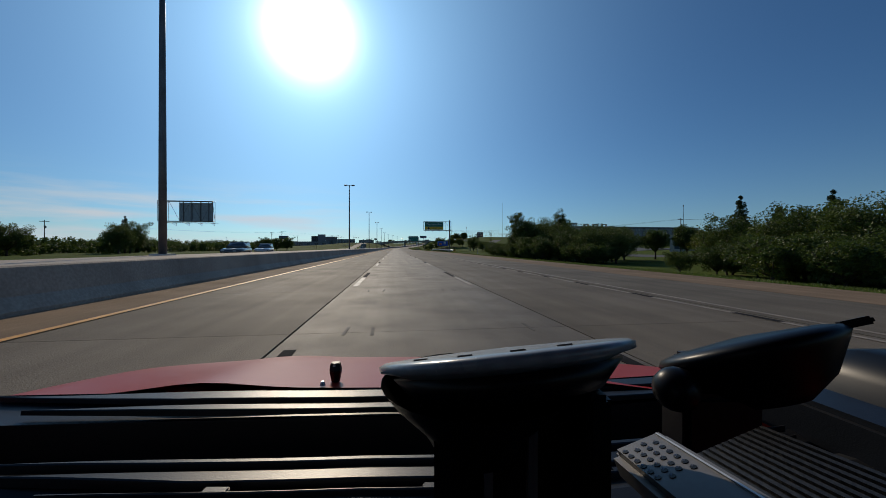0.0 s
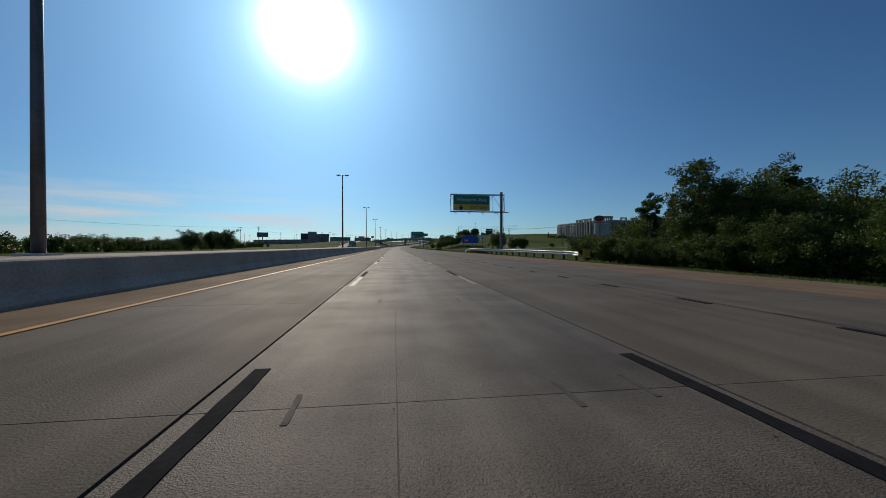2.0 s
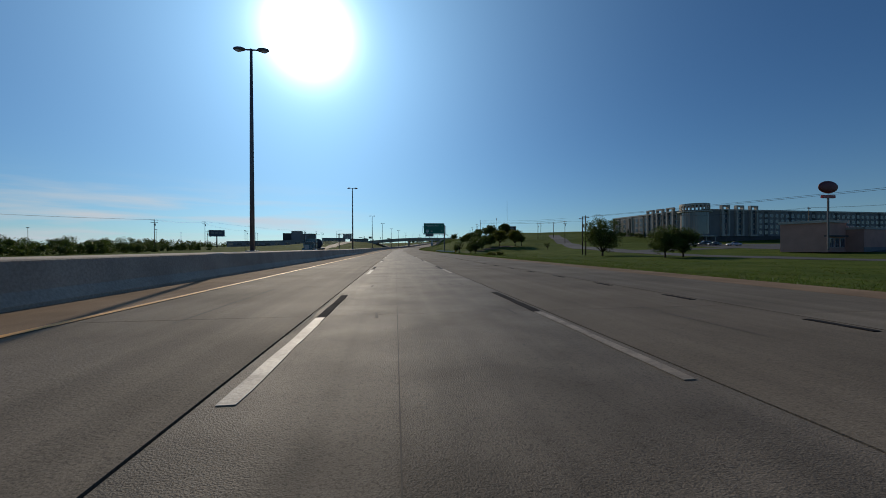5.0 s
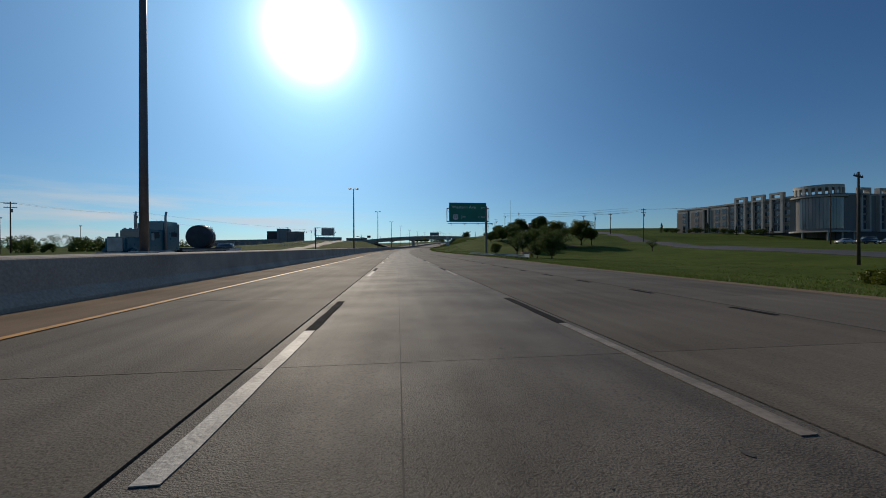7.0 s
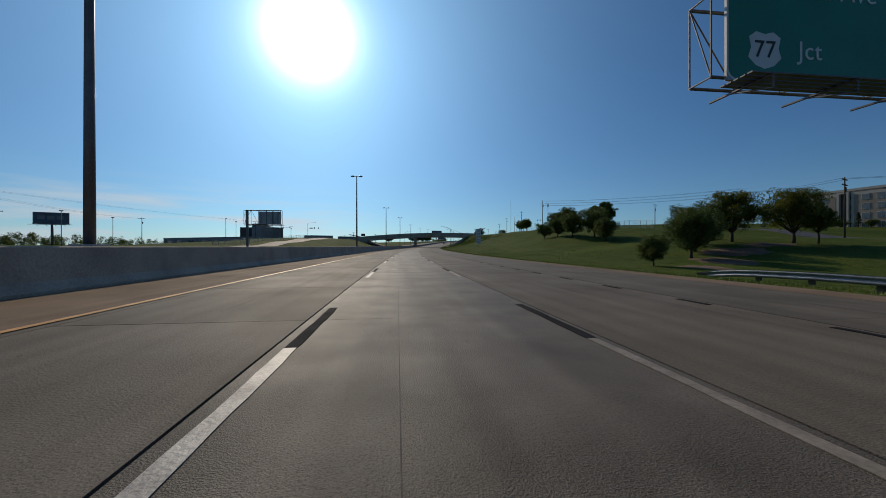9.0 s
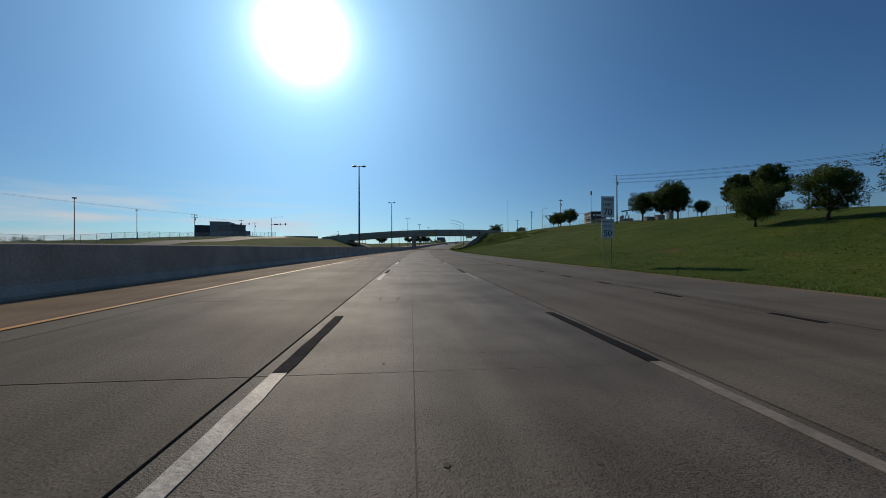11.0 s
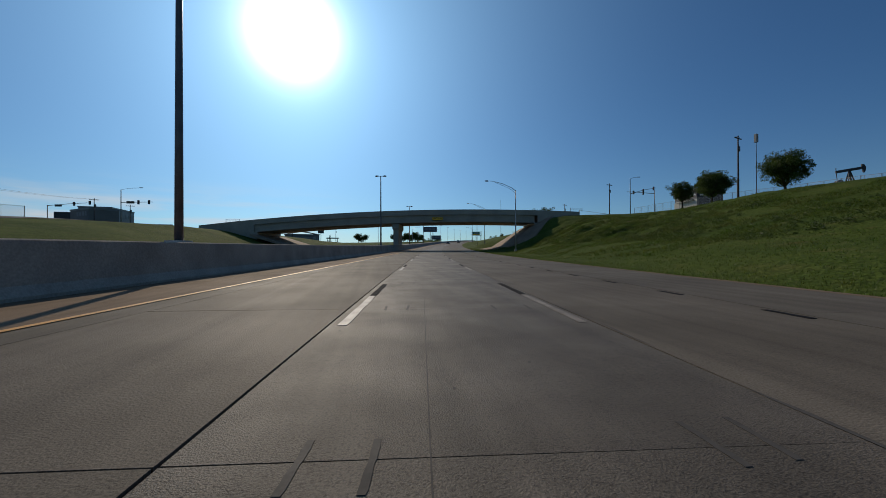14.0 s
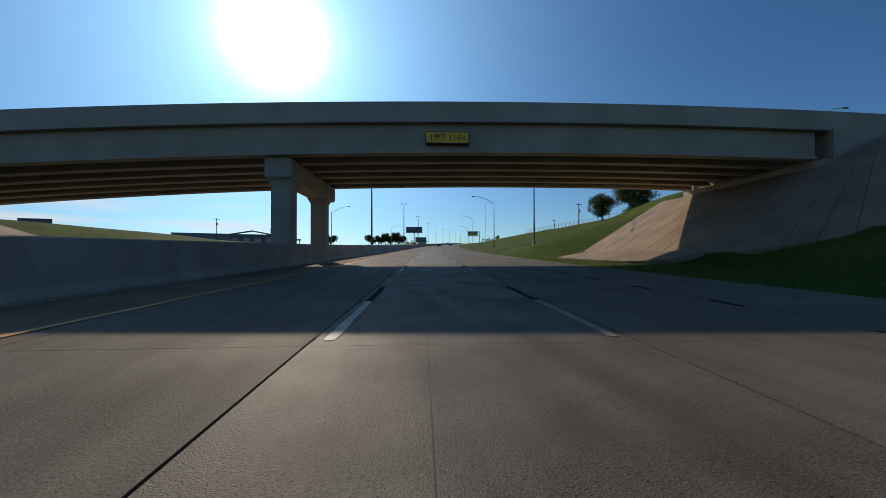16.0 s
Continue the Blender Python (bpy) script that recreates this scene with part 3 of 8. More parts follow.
def barrier_profile(s):
    o, h = wall_at(s), wallh_at(s)
    return ((o + 0.05, -0.1), (o + 0.05, 0.08), (o - 0.10, 0.30), (o - 0.17, h - 0.03), (o - 0.20, h), (-8.98, h), (-9.02, h - 0.03), (-9.05, 0.3), (-9.15, 0.08), (-9.15, -0.1))


barrier = sweep("median_barrier", -400, 1400, 3, barrier_profile, M_WALL, closed=True)
tagged(barrier, "long weathered grey concrete median barrier wall beside the lane", "barrier", kind="structure")


def line(name, offset, s0, s1, width, material, z=0.006):
    ob = sweep(name, s0, s1, 3, lambda s: ((offset(s) - width / 2, z), (offset(s) + width / 2, z)), material, road)
    return ob


line("yellow_edge_line", yel_at, -400, 1400, 0.14, M_YELLOW, 0.012)
line("white_edge_line", lambda s: 5.68, -60, 46, 0.11, M_FADED)
line("white_edge_line", lambda s: 6.16, -60, 46, 0.11, M_FADED)
line("mid_lane_joint", lambda s: 0.02, 60, 520, 0.008, M_SLOT, 0.003)

# ---- median light poles ----
def light_pole(m):
    p = thing("street_lamp", m, "tall tapered dark steel street lamp with two cobra heads", "street lamp", group="median street lamps")
    part("base_plate", boxed(-0.3, -0.3, 0, 0.3, 0.3, 0.06), M_STEEL, p)
    part("pole", tube([(0, 0, 0.05), (0, 0, 4), (0, 0, 8), (0, 0, 12.35)], [0.14, 0.125, 0.105, 0.075], 12), M_POLE, p, smooth=True)
    part("crossbar", rodded((-0.5, 0, 12.3), (0.5, 0, 12.3), 0.045), M_POLE, p)
    for k in (-1, 1):
        bm = bmesh.new()
        bmesh.ops.create_uvsphere(bm, u_segments=14, v_segments=8, radius=1, matrix=Matrix.Translation((k * 0.68, 0, 12.32)) @ Matrix.Diagonal((0.36, 0.17, 0.13, 1)))
        head = part("lamp_head", bm, M_POLE, p, smooth=True)
        bm = bmesh.new()
        bmesh.ops.create_uvsphere(bm, u_segments=12, v_segments=6, radius=1, matrix=Matrix.Translation((k * 0.73, 0, 12.24)) @ Matrix.Diagonal((0.21, 0.13, 0.09, 1)))
        part("lens", bm, M_LAMPGLASS, head, smooth=True)
    return p


LAMPS = (15, 72, 125.5, 178, 230, 289.5, 343, 396, 446, 497.5)
lamp_a = light_pole(at_road(LAMPS[0], -8.6, wallh_at(LAMPS[0])))
for s in LAMPS[1:] + tuple(551 + 53 * k for k in range(12)) + (-38,):
    lamp = copy_thing(lamp_a, at_road(s, -8.6, wallh_at(s)))
    lamp.scale = (1, 1, {289.5: 0.94, 446: 1.04}.get(s, 0.99))


# ---- overhead signs ----
def cantilever(m, name, label, x0, x1, z0, z1, post_x, post_h, ground_z, category="road sign", inset=False):
    """A cantilever sign frame: x0..x1 the panel across the road, post at post_x. The panel faces -y."""
    t = thing(name, m, label, category)
    part("post", boxed(post_x - 0.2, 0.35, ground_z, post_x + 0.2, 0.75, post_h), M_POST, t, bevel=0.03)
    part("base_plate", boxed(post_x - 0.4, 0.15, ground_z, post_x + 0.4, 0.95, ground_z + 0.08), M_STEEL, t)
    for i in range(4):
        part("anchor_bolt", rodded((post_x + (-0.3, 0.3, -0.3, 0.3)[i], (0.25, 0.25, 0.85, 0.85)[i], ground_z), (post_x + (-0.3, 0.3, -0.3, 0.3)[i], (0.25, 0.25, 0.85, 0.85)[i], ground_z + 0.22), 0.03, seg=6), M_STEEL, t)
    xl, xr = x0 - 0.35, post_x + 0.5
    lo, hi = (z0 + 0.15, z1 - 1.1) if inset else (z0 - 0.12, z1 + 0.15)
    for z in (lo, hi):
        for y in (0.15, 1.0):
            part("chord", rodded((xl, y, z), (xr, y, z), 0.055, seg=8), M_POLE, t)
    n = 5
    for i in range(n + 1):
        x = xl + (xr - xl) * i / n
        bm = bmesh.new()
        rod(bm, (x, 0.15, lo), (x, 1.0, lo), 0.03, seg=6)
        rod(bm, (x, 0.15, hi), (x, 1.0, hi), 0.03, seg=6)
        rod(bm, (x, 1.0, lo), (x, 1.0, hi), 0.03, seg=6)
        if i in (0, n):
            rod(bm, (x, 0.15, lo), (x, 0.15, hi), 0.03, seg=6)
            rod(bm, (x, 0.15, lo), (x, 1.0, hi), 0.025, seg=6)
        if i < n:
            x2 = xl + (xr - xl) * (i + 1) / n
            a, b = (lo, hi) if i % 2 else (hi, lo)
            rod(bm, (x, 1.0, a), (x2, 1.0, b), 0.025, seg=6)
        part("truss_bay", bm, M_POLE, t)
    # walkway with its hanging brackets
    bm = bmesh.new()
    for i in range(5):
        box(bm, x0 - 0.3, -1.15 + i * 0.22, z0 - 0.30, post_x + 0.9, -1.0 + i * 0.22, z0 - 0.26)
    part("walkway", bm, M_POLE, t)
    for i in range(4):
        x = x0 + 0.3 + (x1 - x0 + 1.2) * i / 3.2
        bm = bmesh.new()
        rod(bm, (x, -1.25, z0 - 0.34), (x, 0.9, z0 - 0.34), 0.04, seg=6)
        rod(bm, (x, -1.2, z0 - 0.34), (x, -1.2, z0 - 0.72), 0.025, seg=6)
        rod(bm, (x, -1.2, z0 - 0.72), (x, 0.1, z0 - 0.36), 0.025, seg=6)
        part("bracket", bm, M_POLE, t)
    bm = boxed(x0, -0.04, z0, x1, 0.04, z1)
    back = part("panel", bm, M_BACK, t)
    return t, back


TEXT_TURN = Euler((radians(90), 0, 0)).to_matrix().to_4x4()


def flat_text(text, size, material, parent, x, z, y=-0.055, space=1.05):
    return lettering(text, size, material, parent, Matrix.Translation((x, y, z)) @ TEXT_TURN, space=space)


def flat_panel(name, material, parent, x0, z0, x1, z1, y=-0.045, t=0.004, radius=0.0):
    bm = bmesh.new()
    r = min(radius, (x1 - x0) / 2, (z1 - z0) / 2)
    pts = []
    if r:
        for cx, cz, a0 in ((x1 - r, z1 - r, 0), (x0 + r, z1 - r, 90), (x0 + r, z0 + r, 180), (x1 - r, z0 + r, 270)):
            for k in range(5):
                a = radians(a0 + 22.5 * k)
                pts.append((cx + r * math.cos(a), y, cz + r * math.sin(a)))
    else:
        pts = [(x0, y, z0), (x1, y, z0), (x1, y, z1), (x0, y, z1)]
    f = bm.faces.new([bm.verts.new(q) for q in pts])
    ex = bmesh.ops.extrude_face_region(bm, geom=[f])
    bmesh.ops.translate(bm, vec=(0, t, 0), verts=[v for v in ex["geom"] if isinstance(v, bmesh.types.BMVert)])
    return part(name, bm, material, parent)


def build_western_sign():
    s = 123.0
    x0, x1, z0, z1 = 9.9, 16.2, 7.1, 9.75
    t, back = cantilever(at_road(s, 0), "overhead_sign", "green and yellow overhead exit sign on a grey cantilever post", x0, x1, z0, z1, 18.4, 10.4, -0.3)
    flat_panel("border", M_SIGNWHITE, back, x0, z0, x1, z1, radius=0.3)
    flat_panel("green_field", M_GREEN, back, x0 + 0.05, z0 + 1.05, x1 - 0.05, z1 - 0.05, y=-0.052, radius=0.0)
    flat_panel("yellow_field", M_SIGNYEL, back, x0 + 0.05, z0 + 0.05, x1 - 0.05, z0 + 1.05, y=-0.052)
    flat_panel("black_border", M_SIGNBLACK, back, x0 + 0.12, z0 + 0.1, x1 - 0.12, z0 + 0.13, y=-0.056)
    flat_text("Western Ave", 0.92, M_SIGNWHITE, back, 13.05, z0 + 1.85, y=-0.062)
    flat_text("EXIT ONLY", 0.62, M_SIGNBLACK, back, 14.45, z0 + 0.52, y=-0.062)
    bm = bmesh.new()
    pts = [(11.08, 0.95), (11.32, 0.95), (11.32, 0.55), (11.6, 0.68), (11.6, 0.45), (11.2, 0.1), (10.8, 0.45), (10.8, 0.68), (11.08, 0.55)]
    bm.faces.new([bm.verts.new((a, -0.058, z0 + b)) for a, b in pts])
    part("down_arrow", bm, M_SIGNBLACK, back)


def build_junction_sign():
    s = 288.3
    x0, x1, z0, z1 = 10.0, 17.5, 6.4, 10.25
    t, back = cantilever(at_road(s, 0, -0.2), "overhead_sign", "large green overhead junction sign on a grey cantilever post", x0, x1, z0, z1, 17.6, 9.6, -0.7, inset=True)
    flat_panel("border", M_SIGNWHITE, back, x0, z0, x1, z1, radius=0.35)
    flat_panel("green_field", M_GREEN, back, x0 + 0.06, z0 + 0.06, x1 - 0.06, z1 - 0.06, y=-0.052, radius=0.3)
    flat_text("Western Ave", 0.84, M_SIGNWHITE, back, 12.95, z0 + 2.95, y=-0.062)
    flat_text("1/4", 0.6, M_SIGNWHITE, back, 16.75, z0 + 2.85, y=-0.062)
    flat_text("Jct", 0.8, M_SIGNWHITE, back, 12.9, z0 + 1.02, y=-0.062)
    flat_text("1 3/4", 0.6, M_SIGNWHITE, back, 16.5, z0 + 0.98, y=-0.062)
    bm = bmesh.new()
    sh = [(-0.3, 0.55), (0, 0.48), (0.3, 0.55), (0.55, 0.38), (0.48, 0.05), (0.58, -0.25), (0.32, -0.5), (0, -0.6), (-0.32, -0.5), (-0.58, -0.25), (-0.48, 0.05), (-0.55, 0.38)]
    bm.faces.new([bm.verts.new((11.3 + a, -0.058, z0 + 1.0 + b)) for a, b in sh])
    part("route_shield", bm, M_SIGNWHITE, back)
    flat_text("77", 0.75, M_SIGNBLACK, back, 11.3, z0 + 0.98, y=-0.066)


def build_back_sign(s, o_post, reach, z0, z1, width, label):
    """An overhead sign for the other traffic, seen from behind."""
    m = at_road(s, o_post) @ pose(0, 0, 0, 0, 0, 180)
    t, back = cantilever(m, "overhead_sign", label, -reach, -reach + width, z0, z1, 0.0, z1 + 0.25, -0.1)
    for i in range(4):
        x = -reach + width * (i + 0.5) / 4
        part("stiffener", boxed(x - 0.05, 0.045, z0 - 0.2, x + 0.05, 0.14, z1 + 0.2), M_POLE, t)


build_western_sign()
build_junction_sign()
def build_far_sign():
    """An overhead sign far down the road, its lettering too small to read."""
    s = 715.0
    t, back = cantilever(at_road(s, 0), "overhead_sign", "small green and yellow overhead sign far down the highway", 14.9, 20.7, 6.0, 8.5, 21.6, 8.9, -0.3)
    flat_panel("green_field", M_GREEN, back, 14.95, 6.9, 20.65, 8.45, y=-0.052)
    flat_panel("yellow_field", M_SIGNYEL, back, 14.95, 6.05, 20.65, 6.9, y=-0.052)
    flat_panel("legend_bar", M_SIGNWHITE, back, 16.0, 7.4, 19.6, 7.9, y=-0.058)


build_far_sign()
build_back_sign(65.5, -37.3, 7.4, 5.5, 8.5, 5.2, "grey back of an overhead sign on a cantilever post")
build_back_sign(357.5, -33.3, 6.6, 5.9, 8.5, 4.6, "dark back of an overhead sign on a cantilever post")


# ---- bridge over the road ----
BR = at_road(514.6, 0.0)
BR_Z = BR.translation.z
BRIDGE = pose(BR.translation.x, BR.translation.y, 0, 0, 0, -math.degrees(heading(514.6)))
BW = 11.2


def br_top(x):
    return 11.35 - 0.00095 * (x - 8) ** 2


def bridge_band(name, x0, x1, y0, y1, lo, hi, material, parent, step=2.0):
    """A part of the bridge from x0 to x1, between heights lo and hi under its crown line."""
    xs = np.linspace(x0, x1, max(2, int(abs(x1 - x0) / step) + 1))
    bm = bmesh.new()
    rows = []
    for x in xs:
        z = br_top(x)
        rows.append([bm.verts.new(v) for v in ((x, y0, z + lo), (x, y1, z + lo), (x, y1, z + hi), (x, y0, z + hi))])
    for a, b in zip(rows, rows[1:]):
        for j in range(4):
            bm.faces.new((a[j], a[(j + 1) % 4], b[(j + 1) % 4], b[j]))
    bm.faces.new(rows[0])
    bm.faces.new(rows[-1][::-1])
    return part(name, bm, material, parent)


def build_bridge():
    t = thing("bridge", BRIDGE, "grey concrete highway overpass with girders and solid parapets", "bridge")
    x0, x1 = -40.0, 24.0
    bridge_band("deck", x0 - 3, x1 + 3, 0.0, BW, -1.12, -0.9, M_BRIDGE, t)
    for y in (0.0, BW - 0.3):
        bridge_band("parapet", x0 - 12, x1 + 9, y - (0.0 if y else 0.02), y + 0.3 + (0.02 if y else 0), -1.06, 0.0, M_BRIDGE, t)
    for y in (-0.12, BW - 0.05):
        bridge_band("deck_edge", x0 - 1, x1 + 0.6, y, y + 0.17, -1.16, -0.88, M_BRIDGE, t)
    for i in range(6):
        y = 0.35 + i * (BW - 1.1) / 5
        g = bridge_band("girder", x0, x1 - 1.0, y, y + 0.4, -2.6, -1.13, M_BRIDGE, t)
        bridge_band("bottom_flange", x0, x1 - 1.0, y - 0.12, y + 0.52, -2.78, -2.59, M_BRIDGE, g)
    # pier: cap beam on two columns
    px = -8.2
    zc = br_top(px) - 2.8
    part("pier_cap", boxed(px - 0.75, 0.6, zc - 1.15, px + 0.75, BW - 0.6, zc), M_BRIDGE, t, bevel=0.08)
    for y in (1.6, BW - 2.4):
        c = bmesh.new()
        box(c, px - 0.56, y - 0.55, BR_Z - 0.3, px + 0.56, y + 0.55, zc - 1.5)
        part("column", c, M_BRIDGE, t, bevel=0.06)
        bm = bmesh.new()
        lo = [(px - 0.56, y - 0.55), (px + 0.56, y - 0.55), (px + 0.56, y + 0.55), (px - 0.56, y + 0.55)]
        hi = [(px - 0.85, y - 0.7), (px + 0.85, y - 0.7), (px + 0.85, y + 0.7), (px - 0.85, y + 0.7)]
        a = [bm.verts.new((*q, zc - 1.55)) for q in lo]
        b = [bm.verts.new((*q, zc - 1.0)) for q in hi]
        for j in range(4):
            bm.faces.new((a[j], a[(j + 1) % 4], b[(j + 1) % 4], b[j]))
        bm.faces.new(a)
        bm.faces.new(b)
        part("column_head", bm, M_BRIDGE, t)
    # abutments
    for sx, xa in ((1, x1), (-1, x0)):
        zt = br_top(xa)
        a, b = sorted((xa - sx * 1.1, xa + sx * 1.6))
        part("abutment", boxed(a, -0.1, zt - 7.0, b, BW + 0.1, zt - 2.8), M_BRIDGE, t)
        a, b = sorted((xa - sx * 0.2, xa + sx * 1.6))
        part("back_wall", boxed(a, 0.05, zt - 2.82, b, BW - 0.05, zt - 1.14), M_BRIDGE, t)
        for y in (-0.15, BW - 0.2):
            bm = bmesh.new()
            pts = [(xa - sx * 0.4, zt - 3.4), (xa - sx * 0.4, zt - 0.95), (xa + sx * 9.0, br_top(xa + sx * 9) - 1.0), (xa + sx * 12.0, br_top(xa + sx * 12) - 1.0), (xa + sx * 12.0, br_top(xa + sx * 12) - 3.4), (xa + sx * 2, zt - 6.0), (xa - sx * 0.4, zt - 6.0)]
            f = bm.faces.new([bm.verts.new((p, y, q)) for p, q in pts])
            ex = bmesh.ops.extrude_face_region(bm, geom=[f])
            bmesh.ops.translate(bm, vec=(0, 0.35, 0), verts=[v for v in ex["geom"] if isinstance(v, bmesh.types.BMVert)])
            part("wing_wall", bm, M_BRIDGE, t)
    for y in (0.0, BW - 0.3):
        part("approach_wall", lofted([[(x1 + 9.03, q, 9.4), (x1 + 15.5, q, 9.4), (x1 + 15.5, q, 10.2), (x1 + 13.0, q, 10.55), (x1 + 9.03, q, 11.1)] for q in (y, y + 0.3)], close=True), M_BRIDGE, t)
    # clearance plate on the near girder
    plate = part("clearance_plate", boxed(0.05, -0.1, 8.95, 2.45, -0.02 + 0.35, 9.6), M_SIGNBLACK, t)
    flat_panel("yellow_face", M_SIGNYEL, plate, 0.09, 8.99, 2.41, 9.56, y=-0.112)
    flat_text("19FT 11IN", 0.45, M_SIGNBLACK, plate, 1.25, 9.28, y=-0.12, space=1.0)


build_bridge()


def slope_paving(name, sx, line, n):
    """Sloped concrete paving round a bridge end, in panels with open joints. line: (foot x, foot y, foot z, top x, top y, top z)."""
    t = thing(name, BRIDGE, "sunlit brown concrete slope paving under the bridge end", "slope paving")
    u = np.linspace(0, 1, len(line))

    def at(f):
        return [float(np.interp(f, u, [q[k] for q in line])) for k in range(6)]

    for i in range(n):
        a, b = at((i + 0.012) / n), at((i + 0.988) / n)
        bm = bmesh.new()
        rows = []
        for f in (0.0, 0.25, 0.5, 0.75, 1.0):
            p = [Vector(q[:3]).lerp(Vector(q[3:]), f) for q in (a, b)]
            down = Vector((sx * 0.15, 0, -0.4))
            rows.append([bm.verts.new(v) for v in (p[0], p[1], p[1] + down, p[0] + down)])
        for r, q in zip(rows, rows[1:]):
            for j in range(4):
                bm.faces.new((r[j], r[(j + 1) % 4], q[(j + 1) % 4], q[j]))
        bm.faces.new(rows[0])
        bm.faces.new(rows[-1][::-1])
        part("paving_panel", bm, M_SLOPE, t)
    return t


slope_paving("gutter_paving", 1, ((13.4, -0.6, 2.5, 15.3, -0.6, 3.05), (12.2, 2.5, 2.38, 15.3, 2.5, 3.05), (12.0, 13.0, 2.55, 15.2, 13.0, 3.12)), 5)
slope_paving("slope_paving", 1, ((20.9, -6.4, 4.6, 26.3, -1.3, 9.75), (18.4, -4.6, 3.5, 25.2, -0.8, 9.2), (16.4, -2.2, 3.0, 23.6, -0.5, 8.3), (15.4, 0.0, 2.95, 22.9, -0.3, 7.9),
                                 (15.3, 5.0, 3.0, 22.9, 5.0, 7.9), (15.3, 10.0, 3.05, 22.9, 10.0, 7.9), (15.2, 14.5, 3.1, 22.9, 14.5, 7.9)), 15)
slope_paving("slope_paving", -1, ((-27.3, -3.0, BR_Z + 0.15, -39.0, -3.0, br_top(-40) - 3.3), (-27.3, 14.5, BR_Z + 0.15, -39.0, 14.5, br_top(-40) - 3.3)), 8)
# low rails on the bridge ends
def bridge_rail(x0, x1):
    t = thing("bridge_rail", BRIDGE, "low thin steel rail on the bridge parapet end", "rail")
    z = br_top(x0)
    for x in (x0, x1):
        part("rail_post", rodded((x, 0.15, br_top(x) - 0.05), (x, 0.15, z + 0.75), 0.04, seg=6), M_POLE, t)
    for h in (0.35, 0.72):
        part("rail_bar", rodded((x0, 0.15, z + h), (x1, 0.15, z + h), 0.025, seg=6), M_POLE, t)


bridge_rail(31.0, 33.6)
bridge_rail(-46.0, -43.0)


# ---- roadside lamp with a single arm ----
def arm_lamp(m, label):
    p = thing("street_lamp", m, label, "street lamp", group="single arm lamps")
    part("footing", boxed(-0.24, -0.24, -0.4, 0.24, 0.24, 0.36), M_BRIDGE, p, bevel=0.04)
    part("base_plate", boxed(-0.2, -0.2, 0.36, 0.2, 0.2, 0.4), M_STEEL, p)
    part("pole", tube([(0, 0, 0), (0, 0, 4), (0, 0, 8), (0, 0, 11.3)], [0.14, 0.12, 0.1, 0.08], 10), M_STEEL, p, smooth=True)
    part("arm", tube([(0, 0, 11.2), (-0.8, 0, 11.75), (-2.6, 0, 12.5), (-4.4, 0, 12.95), (-5.4, 0, 13.0)], [0.05, 0.05, 0.045, 0.04, 0.035], 8), M_STEEL, p, smooth=True)
    part("brace", tube([(0, 0, 10.8), (-1.2, 0, 11.6), (-2.8, 0, 12.25), (-4.2, 0, 12.8)], 0.028, 6), M_STEEL, p)
    bm = bmesh.new()
    bmesh.ops.create_uvsphere(bm, u_segments=12, v_segments=8, radius=1, matrix=Matrix.Translation((-5.75, 0, 13.0)) @ Matrix.Diagonal((0.42, 0.17, 0.12, 1)))
    part("lamp_head", bm, M_POLE, p, smooth=True)
    return p


arm_a = arm_lamp(on_land(496.9, 15.1) @ Matrix.Diagonal((0.88, 0.95, 0.95, 1)), "tall galvanised street lamp with one long curved arm")
for s, o in ((545.9, 15.1), (583, 15.3), (656, 15.5), (735, 15), (830, 13.5)):
    copy_thing(arm_a, on_land(s, o))
for s, o in ((600, -29), (700, -28.5), (800, -28.5)):
    copy_thing(arm_a, on_land(s, o, turn=180))


